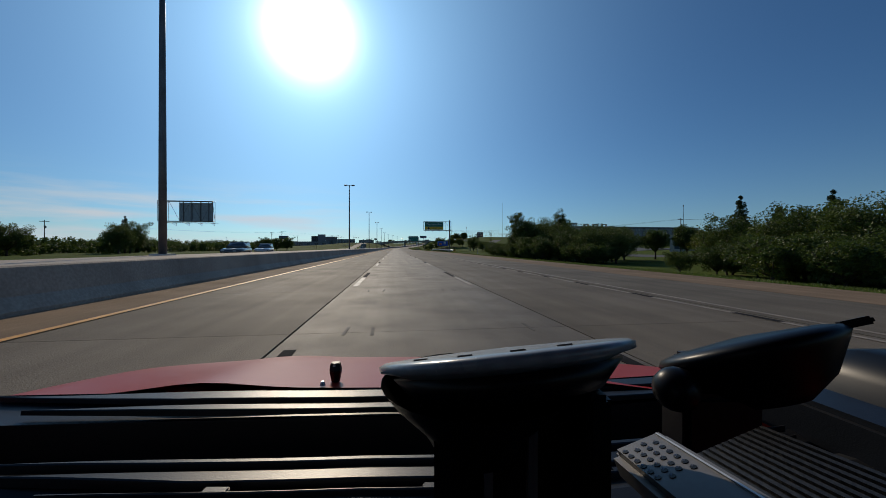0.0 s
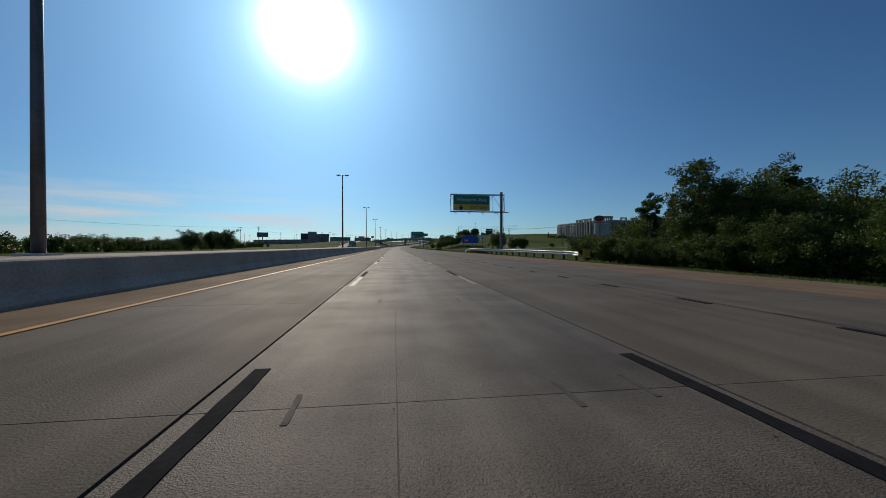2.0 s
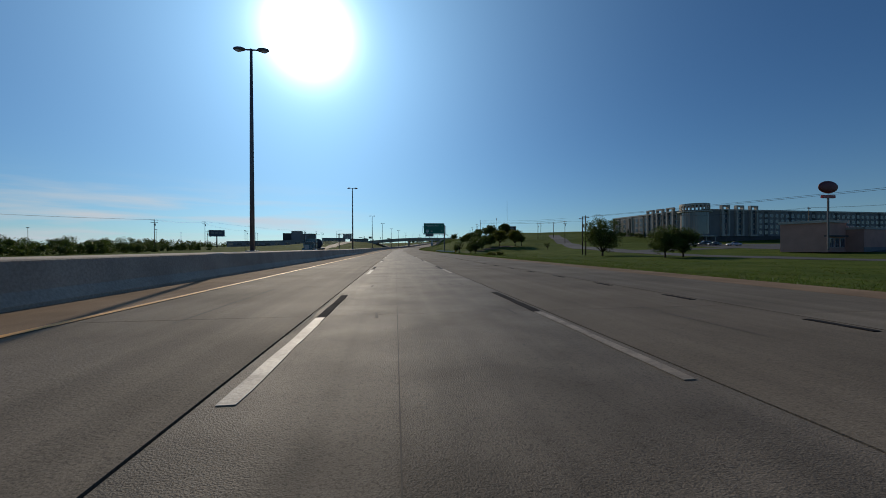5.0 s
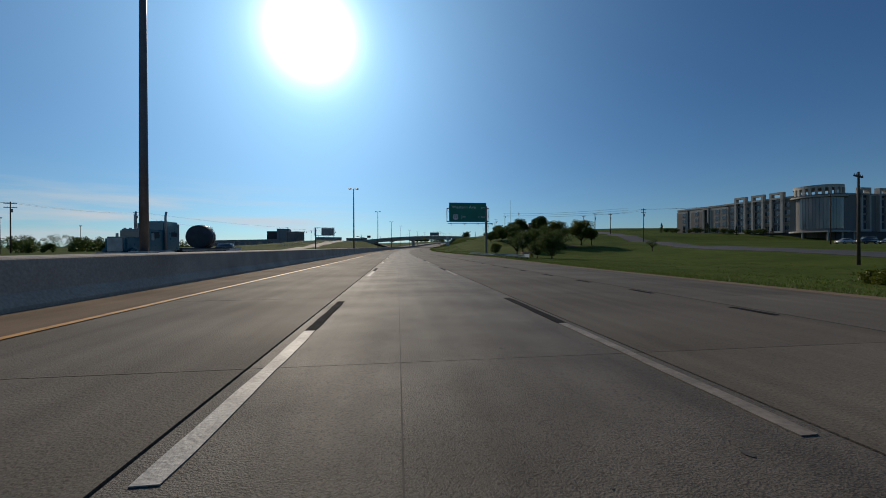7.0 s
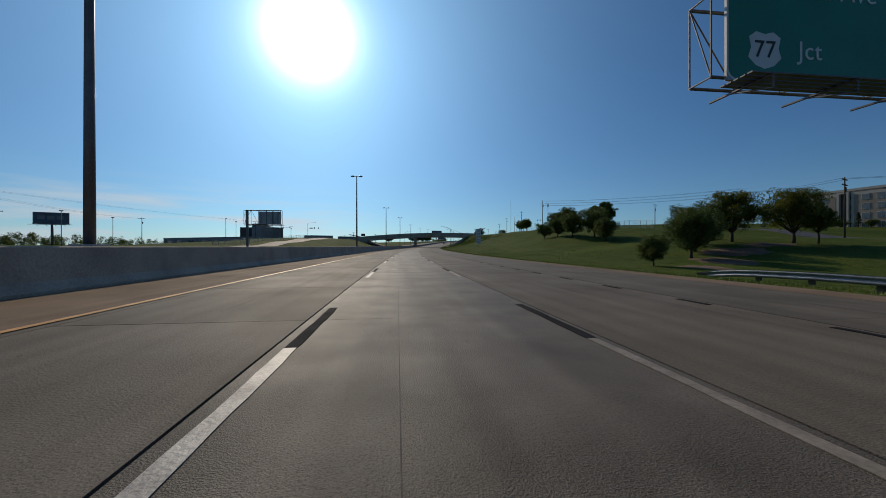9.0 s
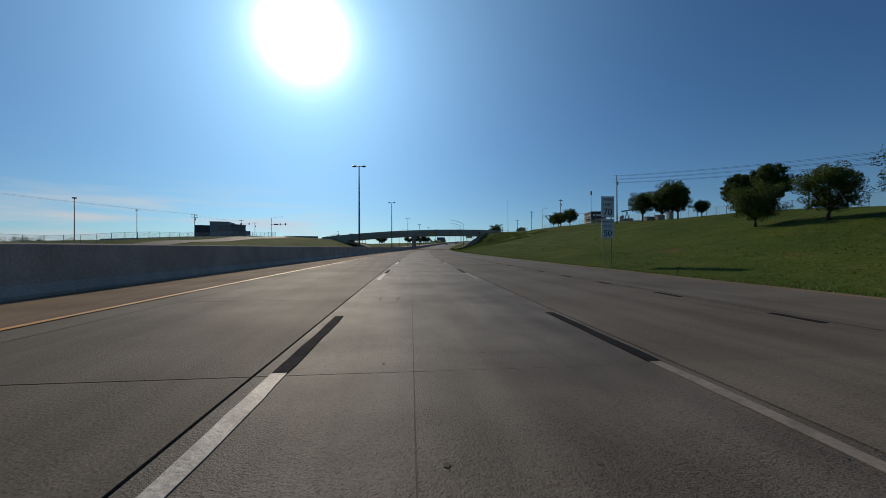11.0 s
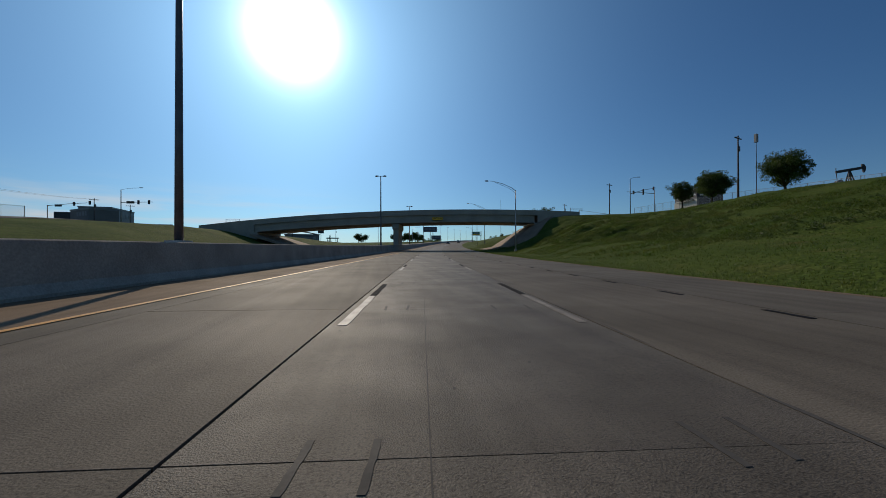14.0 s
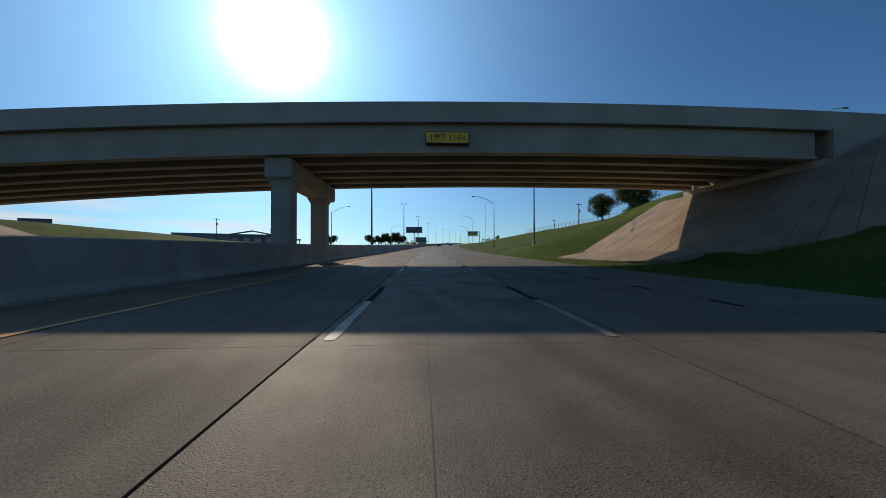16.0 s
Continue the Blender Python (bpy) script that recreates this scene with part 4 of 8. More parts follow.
# ---- guard rails ----
def guard_rail(s0, o0, s1, o1, label, box_end=False):
    t = thing("guard_rail", pose(0, 0, 0), label, "guard rail")
    n = int((s1 - s0) / 1.9)
    prof = ((0, 0.42), (0.05, 0.46), (0.05, 0.52), (0.0, 0.56), (0.0, 0.60), (0.05, 0.64), (0.05, 0.70), (0, 0.74))
    off = lambda s: o0 + (o1 - o0) * (s - s0) / (s1 - s0)

    def lift(s):
        return 0.0 if s < s1 - 4 else -0.35 * ((s - s1 + 4) / 4) ** 2

    bm = bmesh.new()
    rows = []
    for s in np.linspace(s0, s1, n * 2):
        x, y = road_xy(s, off(s))
        h = heading(s)
        z = land_z(s, off(s))
        rows.append([bm.verts.new((x - a * math.cos(h), y + a * math.sin(h), z + b + lift(s))) for a, b in prof])
    for a, b in zip(rows, rows[1:]):
        for j in range(len(prof) - 1):
            bm.faces.new((a[j], a[j + 1], b[j + 1], b[j]))
    bmesh.ops.solidify(bm, geom=bm.faces[:], thickness=0.006)
    part("rail", bm, M_STEEL, t, smooth=True)
    for i in range(n):
        s = s0 + 0.6 + (s1 - s0 - 1.5) * i / (n - 1)
        m = on_land(s, off(s) + 0.12)
        ob = part("rail_post", boxed(-0.05, -0.08, -0.3, 0.1, 0.08, 0.72 + lift(s)), M_WOOD, t)
        ob.matrix_local = m
    if box_end:
        m = on_land(s0 - 0.2, off(s0))
        ob = part("end_terminal", boxed(-0.12, -0.7, 0.38, 0.2, 1.6, 0.80), M_SIGNWHITE, t, "white box end terminal")
        ob.matrix_local = m
    m = on_land(s0 - 1.0, off(s0))
    mk = part("hazard_plate", boxed(-0.2, -0.02, 0.3, 0.35, 0.02, 0.95), M_SIGNYEL, t, "yellow and black striped hazard plate")
    mk.matrix_local = m
    for k in range(4):
        bm = bmesh.new()
        z = 0.32 + k * 0.16
        bm.faces.new([bm.verts.new(q) for q in ((-0.2, -0.026, z), (0.35, -0.026, z + 0.14), (0.35, -0.026, z + 0.22), (-0.2, -0.026, z + 0.08))])
        part("stripe", bm, M_SIGNBLACK, mk)


guard_rail(88.6, 14.2, 126.0, 12.6, "galvanised steel guard rail on wooden posts with curved end")
guard_rail(264.5, 17.6, 295.0, 14.9, "galvanised guard rail with white box end and hazard plate", box_end=True)


# ---- trees ----
def leaf_cloud(rng, clumps, leaf, count, flat=1.0):
    """Many small leaves gathered in clumps; returns verts and faces."""
    verts, faces = [], []
    for c, r in clumps:
        for _ in range(count):
            d = Vector((rng.gauss(0, 1), rng.gauss(0, 1), rng.gauss(0, 1))).normalized()
            q = c + Vector((d.x * r, d.y * r, d.z * r * flat)) * (0.35 + 0.65 * rng.random() ** 0.5)
            a = Vector((rng.gauss(0, 1), rng.gauss(0, 1), rng.gauss(0, 0.7))).normalized()
            b = a.cross(Vector((rng.gauss(0, 1), rng.gauss(0, 1), rng.gauss(0, 1)))).normalized()
            k, z = len(verts), leaf * (0.6 + 0.8 * rng.random())
            verts += [q - a * z, q + b * z * 0.8, q + a * z]
            faces.append((k, k + 1, k + 2))
    return verts, faces


def tree_mesh(seed, height, width, trunk, style):
    """Trunk and crown meshes of one tree. style: broad, oval, tall, bush, sparse, conifer."""
    rng = random.Random(seed)
    leafy_high = 30 < seed < 40
    limbs, clumps = [], []
    base_r = 0.02 * height + 0.05
    if style == "conifer":
        limbs.append(([(0, 0, -0.3), (0, 0, height * 0.9)], [base_r, 0.03]))
        n = int(30 + height * 3)
        for i in range(n):
            f = rng.random()
            z = height * (0.08 + 0.92 * f)
            r = width * 0.5 * (1 - f) ** 0.75 * (0.75 + 0.5 * rng.random())
            a = rng.random() * 6.283
            clumps.append((Vector((math.cos(a) * r * 0.7, math.sin(a) * r * 0.7, z)), 0.22 + r * 0.45))
        leaf, count = 0.11, 110
    else:
        top = height
        fork = trunk
        lean = Vector((rng.uniform(-0.05, 0.05), rng.uniform(-0.05, 0.05), 1))
        p0, p1 = Vector((0, 0, -0.3)), lean * fork
        limbs.append(([p0, p0.lerp(p1, 0.5) + Vector((rng.uniform(-0.1, 0.1), rng.uniform(-0.1, 0.1), 0)), p1], [base_r * 1.25, base_r, base_r * 0.85]))
        m = {"round": 9, "broad": 8, "oval": 8, "tall": 10, "bush": 9, "sparse": 12}[style]
        low = fork * (0.95 if leafy_high else 0.5)
        cz = (top + low) / 2
        rx, rz = width / 2, (top - low) / 2
        for i in range(m):
            a = 6.283 * (i + rng.random() * 0.7) / m
            e = rng.uniform(-0.35, 1.0)
            k = rng.uniform(0.65, 0.95)
            tip = Vector((math.cos(a) * rx * k * math.cos(e), math.sin(a) * rx * k * math.cos(e), cz + rz * k * math.sin(e)))
            mid = p1.lerp(tip, 0.5) + Vector((0, 0, -0.06 * height + rng.uniform(0, 0.1) * height))
            limbs.append(([p1 * 0.93, mid, tip], [base_r * 0.55, base_r * 0.3, 0.02]))
            for j in range(3):
                w = mid.lerp(tip, rng.random())
                side = w + Vector((rng.uniform(-1, 1), rng.uniform(-1, 1), rng.uniform(-0.3, 0.8))) * rx * 0.4
                limbs.append(([w, side], [base_r * 0.18, 0.012]))
                clumps.append((side, rx * rng.uniform(0.16, 0.3)))
            clumps.append((tip, rx * rng.uniform(0.2, 0.34)))
        extra = {"round": 120, "broad": 88, "oval": 88, "tall": 100, "bush": 50, "sparse": 0}[style]
        for i in range(extra):
            d = Vector((rng.gauss(0, 1), rng.gauss(0, 1), rng.gauss(0, 1))).normalized()
            k = rng.uniform(0.25, 1.0) ** 0.7 * (0.86 + 0.24 * math.sin(5 * math.atan2(d.y, d.x) + seed) * (1 - abs(d.z)))
            taper = 1.0 if style != "tall" else max(0.45, 1.0 - 0.4 * d.z)
            clumps.append((Vector((d.x * rx * k * taper, d.y * rx * k * taper, cz + d.z * rz * k)), rx * rng.uniform(0.10, 0.30)))
        leaf = 0.075 + 0.006 * height
        count = {"sparse": 40, "bush": 95, "round": 140}.get(style, 110)
    bm = bmesh.new()
    for pts, rad in limbs:
        piece = tube(pts, rad, 7)
        me = bpy.data.meshes.new("limb")
        piece.to_mesh(me)
        piece.free()
        bm.from_mesh(me)
        bpy.data.meshes.remove(me)
    verts, faces = leaf_cloud(rng, clumps, leaf, count, 0.8)
    return bm, verts, faces


def weed_patch(s, o, length, width, height, seed, n=420):
    """A low tangle of weeds and saplings: upright stems with small leaves."""
    rng = random.Random(seed)
    t = thing("weed_bush", on_land(s, o), "low tangled green weeds and saplings on the verge", "bush", group="verge weeds")
    bm = bmesh.new()
    clumps = []
    for i in range(n // 10):
        x, y = rng.gauss(0, width * 0.3), rng.gauss(0, length * 0.3)
        h = height * rng.uniform(0.45, 1.0) * math.exp(-(x / width) ** 2 - (y / length) ** 2)
        tip = (x + rng.uniform(-0.25, 0.25), y + rng.uniform(-0.25, 0.25), h)
        rod(bm, (x, y, -0.2), tip, 0.02, 0.006, 5)
        for _ in range(6):
            f = rng.uniform(0.15, 1.0)
            clumps.append((Vector((x, y, 0)).lerp(Vector(tip), f) + Vector((rng.uniform(-0.2, 0.2), rng.uniform(-0.2, 0.2), 0)), rng.uniform(0.12, 0.26)))
    part("stem", bm, M_BARK, t)
    verts, faces = leaf_cloud(rng, clumps, 0.07, 26)
    mesh_ob("foliage", verts, faces, M_LEAF if seed % 3 == 0 else M_LEAF2, t)


TREES = {}


def tree(kind, s, o, height, width, trunk, style, label, leafmat, seed, turn=0.0, scale=1.0):
    """Plants a tree; trees of one kind share their meshes."""
    m = on_land(s, o, turn) @ Matrix.Diagonal((scale, scale, scale, 1))
    if kind in TREES:
        t = copy_thing(TREES[kind], on_land(s, o, turn))
        t.scale = (scale, scale, scale)
        t["label"] = label
        return t
    t = thing("tree" if style != "bush" else "bush", on_land(s, o, turn), label, "tree" if style != "bush" else "bush", group="roadside trees")
    t.scale = (scale, scale, scale)
    bm, verts, faces = tree_mesh(seed, height, width, trunk, style)
    part("trunk", bm, M_BARK, t, smooth=True)
    mesh_ob("crown", verts, faces, leafmat, t)
    TREES[kind] = t
    return t


L_OAK = "dark green broadleaf tree on the grass"
L_LIME = "yellow-green rounded tree on the grass bank"
L_TALL = "tall dark green tree in the roadside wood"
L_CON = "narrow dark juniper in the roadside thicket"
L_BUSH = "low dense green bush beside the road"
L_THIN = "thin half-bare tree beside the guard rail"


def plant(kind, s, o, scale=1.0, turn=0.0):
    spec = {
        "tall1": (14.6, 7.6, 1.2, "tall", L_TALL, M_LEAF, 11), "tall2": (15.4, 7.6, 1.2, "tall", L_TALL, M_LEAF, 12),
        "dense1": (9.6, 9.2, 0.9, "round", L_OAK, M_LEAF, 25),
        "slim1": (13.2, 4.6, 1.0, "tall", L_TALL, M_LEAF, 13),
        "wood1": (8.4, 8.4, 0.6, "broad", L_TALL, M_LEAF, 23), "wood2": (8.0, 7.4, 0.6, "oval", L_TALL, M_LEAF, 24),
        "oak1": (8.0, 8.2, 1.3, "round", L_OAK, M_LEAF, 21), "oak2": (7.6, 7.2, 1.2, "round", L_OAK, M_LEAF, 22),
        "lime1": (7.5, 7.4, 2.3, "broad", L_LIME, M_LEAF2, 31), "lime2": (7.0, 5.8, 2.3, "oval", L_LIME, M_LEAF2, 32),
        "lime3": (7.2, 7.4, 1.3, "round", L_LIME, M_LEAF2, 35),
        "hill3": (8.0, 4.7, 1.7, "round", L_OAK, M_LEAF, 36),
        "hill1": (7.6, 7.0, 2.0, "round", L_OAK, M_LEAF, 33), "hill2": (7.2, 6.0, 1.9, "round", L_OAK, M_LEAF, 34),
        "con1": (9.5, 3.4, 0.4, "conifer", L_CON, M_CONIFER, 41), "con2": (7.0, 3.0, 0.4, "conifer", L_CON, M_CONIFER, 42),
        "bush1": (3.0, 4.2, 0.4, "bush", L_BUSH, M_LEAF, 51), "bush2": (1.6, 3.0, 0.2, "bush", L_BUSH, M_LEAF2, 52),
        "thin1": (5.6, 4.6, 1.4, "sparse", L_THIN, M_LEAF, 61),
    }[kind]
    h, w, tr, st, lab, lm, seed = spec
    return tree(kind, s, o, h, w, tr, st, lab, lm, seed, turn, scale)


# the wood on the right at the start
_r = random.Random(5)
plant("tall1", 99.5, 34.8, 0.98)
plant("tall2", 101, 47.5, 1.0, 70)
for s, o, sc in ((97, 38.5, 1.2), (92, 43.5, 1.1), (104, 45, 1.3), (86.5, 46, 1.0), (81, 46.5, 0.96), (76.5, 46, 0.85)):
    plant("dense1", s, o, sc, _r.uniform(0, 360))
plant("slim1", 117.2, 41.6, 1.0, 20)
plant("slim1", 103, 38.5, 0.9, 140)
for s, o, k, sc in ((131, 47, "wood2", 0.84), (127, 44, "wood1", 0.92), (124, 48, "wood2", 1.05), (129, 54, "wood1", 0.95), (120, 43, "wood1", 1.05), (134, 57, "wood1", 0.6), (113, 40, "wood2", 1.05), (121, 52, "wood2", 0.95), (112, 47, "wood1", 1.0), (116, 56, "wood1", 1.05), (109, 52, "wood2", 1.15), (107, 43, "wood1", 0.95), (104, 35, "con1", 1.0), (110, 37, "con2", 1.0), (93, 33.5, "wood2", 0.8), (88, 33, "wood1", 0.75), (82, 34, "wood2", 0.8), (97, 40, "wood1", 1.1), (101, 36.5, "wood2", 0.9), (96, 36, "wood1", 1.0), (92, 43, "wood2", 1.05), (88, 38, "wood1", 0.95), (104, 41, "wood1", 1.05), (84, 46, "wood2", 1.1), (80, 39, "wood2", 0.95),
                    (78, 50, "wood1", 1.1), (76, 42, "wood1", 0.95), (107, 38, "wood2", 0.85), (98, 56, "wood1", 1.15), (90, 60, "wood2", 1.2), (86, 54, "wood1", 1.2),
                    (87.5, 67.1, "hill1", 1.05), (81.3, 70.7, "hill2", 1.2), (77.6, 72.7, "lime1", 1.0), (70, 74, "hill1", 1.15),
                    (54, 52, "lime1", 0.9), (49, 54, "wood2", 1.0), (46, 47, "wood1", 1.05), (42, 54, "wood1", 1.2), (38, 46, "wood2", 1.15), (34, 52, "wood1", 1.2),
                    (30, 44, "wood2", 1.1), (26, 50, "wood1", 1.2), (22, 43, "wood2", 1.15), (17, 48, "wood1", 1.2), (12, 42, "wood2", 1.15), (6, 46, "wood1", 1.2),
                    (57, 60, "con1", 1.3), (53, 63, "con2", 1.4), (44, 61, "con1", 1.2), (36, 60, "con2", 1.5), (28, 60, "con1", 1.3), (20, 58, "con2", 1.5), (60, 64, "con2", 1.3), (10, 56, "con1", 1.25)):
    plant(k, s, o, sc, _r.uniform(0, 360))
for i in range(22):
    s = 4 + i * 4.6 + _r.uniform(-2, 2)
    if not 42 < s < 80:
        plant("bush1" if i % 3 else "bush2", s, 36 + _r.uniform(-3, 4), _r.uniform(0.8, 1.4), _r.uniform(0, 360))
# dense low growth that closes the wood towards the road
for i in range(34):
    plant("bush1", 85 + i * 1.15 + _r.uniform(-0.6, 0.6), 32.5 + (i % 3) * 2.4 + _r.uniform(-1, 1), _r.uniform(1.0, 1.5), _r.uniform(0, 360))
for i in range(26):
    plant("bush1", 8 + i * 1.25 + _r.uniform(-0.6, 0.6), 38.5 + (i % 3) * 2.2 + _r.uniform(-1, 1), _r.uniform(1.1, 1.6), _r.uniform(0, 360))
for i in range(14):
    plant("bush1", 70 + i * 1.2 + _r.uniform(-0.5, 0.5), 39 + (i % 3) * 2.2 + _r.uniform(-1, 1), _r.uniform(1.0, 1.5), _r.uniform(0, 360))
# between the exit signs
for s, o, k, sc in ((241.5, 51.8, "dense1", 1.08), (221.5, 53.2, "oak1", 0.84), (221.8, 57.4, "oak2", 0.84), (268, 92, "bush1", 0.8),
                    (225, 20.3, "bush2", 0.5), (300.6, 61.6, "thin1", 0.62)):
    plant(k, s, o, sc, _r.uniform(0, 360))
for s, o, ln, wd, ht, sd in ((144.5, 19.8, 3.0, 1.6, 1.4, 1), (141.8, 18.6, 3.0, 1.5, 1.5, 2), (139.8, 17.6, 2.6, 1.3, 1.3, 3), (138.6, 17.2, 2.0, 1.2, 1.2, 4), (148.6, 21.0, 1.4, 1.2, 1.2, 5), (154.5, 20.6, 2.0, 1.0, 0.7, 6),
                            (118, 42, 5, 3, 2.6, 7), (124, 41, 6, 3, 2.2, 8), (112, 38, 5, 3, 2.8, 9), (228, 19.5, 2.2, 1.4, 1.0, 10)):
    weed_patch(s, o, ln * (0.6 if s > 130 and s < 160 else 1.0), wd * 0.9, ht * 0.72, sd)
# the bank by the second exit sign
for s, o, k, sc in ((313.5, 25.6, "oak2", 0.45), (320, 35.0, "oak2", 0.84), (325, 39.5, "oak1", 0.82), (330, 44.0, "oak1", 0.86), (329, 48.5, "lime3", 1.08), (326, 55.2, "lime3", 1.12), (325, 58, "lime2", 0.72), (283.2, 22.2, "thin1", 0.86), (284, 26.4, "oak2", 0.46), (278.5, 27.0, "dense1", 0.6),
                    (359, 42, "oak1", 0.92), (364, 39, "oak2", 0.85), (371, 38, "oak2", 0.72), (377, 36.5, "oak1", 0.62), (352, 41, "oak2", 0.7)):
    plant(k, s, o, sc, _r.uniform(0, 360))
# shrubs along the apartment front
for i in range(17):
    plant("bush1" if i % 4 else "con2", 362 + i * 4.1 + _r.uniform(-1.2, 1.2), 153.5 - i * 0.55, _r.uniform(0.75, 1.15) * (1.0 if i % 4 else 0.7), _r.uniform(0, 360))
# on the hill
for s, o, k, sc in ((436.8, 59.6, "hill1", 1.06), (434.6, 63.6, "hill2", 0.85), (427.6, 61.6, "hill1", 1.26), (429.6, 64.5, "hill2", 0.95), (414.8, 67.4, "hill3", 1.16), (413.3, 70.6, "hill3", 1.24), (407.5, 68.5, "hill3", 1.28), (424, 66.5, "hill2", 0.6),
                    (521.1, 60.1, "hill2", 0.92), (510.0, 59.4, "hill1", 1.0), (512.0, 60.9, "hill2", 0.95), (492.6, 59.0, "hill1", 1.05), (588, 55, "bush1", 1.5),
                    (558, 36, "oak1", 0.9), (566, 34, "oak2", 0.75), (596, 56, "bush1", 1.3)):
    plant(k, s, o, sc, _r.uniform(0, 360))
# over the barrier on the left
for s, o, k, sc in ((94, -61, "oak1", 1.0), (100, -66, "con1", 0.95), (86, -58, "oak2", 0.8), (70, -64, "oak1", 0.75), (60, -60, "con2", 0.8), (52, -62, "oak2", 0.8), (45, -66, "oak1", 0.9), (38, -60, "con1", 0.7),
                    (30, -64, "oak1", 0.8), (110, -70, "oak2", 0.7), (179, -50, "oak1", 0.85), (184, -56, "oak2", 0.85), (176, -58, "oak1", 0.8), (233, -78, "wood2", 1.0), (190, -66, "oak2", 0.7),
                    (330, -150, "oak1", 0.8), (360, -160, "oak2", 0.8), (300, -140, "oak1", 0.7)):
    plant(k, s, o, sc, _r.uniform(0, 360))


# a row of round trees and bushes beyond the bridge
for s, o, k, sc in ((757.9, -57.1, "hill1", 1.0), (759, -50.5, "hill2", 0.95), (759.1, -45.0, "hill1", 1.15), (761, -38.0, "hill1", 1.25), (762, -33.0, "hill2", 1.0), (757, -90, "hill1", 1.15), (758, -84, "hill2", 1.05), (757, -117, "con1", 0.85),
                    (757, -54, "bush1", 1.5), (758, -48, "bush1", 1.7), (759, -41.5, "bush1", 1.8), (760, -35.5, "bush1", 1.7), (756, -87, "bush1", 1.6)):
    plant(k, s, o, sc, _r.uniform(0, 360))


def far_wood(name, s0, s1, o0, o1, n, hmin, hmax, seed, label, conifer=0.15):
    """A distant line of trees, one mass of small leaf clumps."""
    rng = random.Random(seed)
    verts, faces = [], []
    for i in range(n):
        f = rng.random()
        s, o = s0 + (s1 - s0) * f, o0 + (o1 - o0) * f + rng.uniform(-12, 12)
        x, y = road_xy(s, o)
        z = land_z(s, o)
        h = rng.uniform(hmin, hmax)
        w = h * rng.uniform(0.5, 0.9)
        cl = []
        for _ in range(13):
            d = Vector((rng.gauss(0, 1), rng.gauss(0, 1), rng.gauss(0, 1))).normalized()
            cl.append((Vector((x + d.x * w * 0.4, y + d.y * w * 0.4, z + h * 0.45 + d.z * h * 0.42)), w * 0.3))
        v, fc = leaf_cloud(rng, cl, 0.24 + 0.02 * h, 30)
        k = len(verts)
        verts += v
        faces += [tuple(q + k for q in g) for g in fc]
    return tagged(mesh_ob(name, verts, faces, M_LEAF), label, "trees", kind="stuff")


far_wood("far_wood", 260, 900, -170, -380, 230, 5, 9, 71, "distant dark green tree line beyond the opposite lanes")
far_wood("far_wood", 40, 330, -110, -230, 190, 4, 7, 72, "distant dark green tree line beyond the opposite lanes")
far_wood("far_wood", 60, 360, -72, -112, 260, 2.6, 4.6, 76, "distant dark green tree line beyond the opposite lanes")
far_wood("far_wood", 900, 1150, -50, -110, 60, 4, 7, 73, "distant trees behind the overpass")
far_wood("far_wood", 430, 1000, 230, 380, 110, 5, 9, 74, "distant trees on the hill")
far_wood("far_wood", 860, 1250, 30, 60, 20, 4, 7, 75, "distant trees along the curve of the highway")


# ---- grass tufts near the road edge ----
def grass_tufts(name, s0, s1, reach, n, seed, near=0.1):
    rng = random.Random(seed)
    verts, faces = [], []
    for _ in range(n):
        s = rng.uniform(s0, s1)
        o = edge_at(s) + near + reach * rng.random() ** 1.8
        x, y = road_xy(s, o)
        z = land_z(s, o)
        for _ in range(4):
            a = rng.random() * 6.283
            h, w = rng.uniform(0.03, 0.11), rng.uniform(0.008, 0.02)
            px, py = x + rng.uniform(-0.15, 0.15), y + rng.uniform(-0.15, 0.15)
            k = len(verts)
            lx, ly = rng.uniform(-0.07, 0.07), rng.uniform(-0.07, 0.07)
            verts += [(px - w * math.cos(a), py - w * math.sin(a), z - 0.02), (px + w * math.cos(a), py + w * math.sin(a), z - 0.02), (px + lx, py + ly, z + h)]
            faces.append((k, k + 1, k + 2))
    tagged(mesh_ob(name, verts, faces, M_BLADE), "rough green grass tufts along the pavement edge", "grass", kind="stuff")


grass_tufts("grass", 2, 140, 12, 26000, 81)
grass_tufts("grass", 140, 330, 12, 30000, 82)
grass_tufts("grass", 330, 540, 14, 34000, 83)


def slump_grass(n, seed):
    """Longer clumped grass on the slumped bank before the bridge."""
    rng = random.Random(seed)
    verts, faces = [], []
    while len(faces) < n:
        s, o = rng.uniform(466, 502), rng.uniform(19, 31)
        if noise.noise((s * 0.5, o * 0.5, 3.0)) < 0.06 + rng.uniform(-0.1, 0.1):
            continue
        x, y = road_xy(s, o)
        z = land_z(s, o)
        for _ in range(9):
            a = rng.random() * 6.283
            h, w = rng.uniform(0.1, 0.3), rng.uniform(0.012, 0.028)
            px, py = x + rng.uniform(-0.2, 0.2), y + rng.uniform(-0.2, 0.2)
            k = len(verts)
            lx, ly = rng.uniform(-0.16, 0.16), rng.uniform(-0.16, 0.16)
            verts += [(px - w * math.cos(a), py - w * math.sin(a), z - 0.12), (px + w * math.cos(a), py + w * math.sin(a), z - 0.12), (px + lx, py + ly, z + h)]
            faces.append((k, k + 1, k + 2))
    tagged(mesh_ob("bank_grass", verts, faces, M_BLADE), "long clumped green grass on the slumped bank", "grass", kind="stuff")


slump_grass(42000, 84)


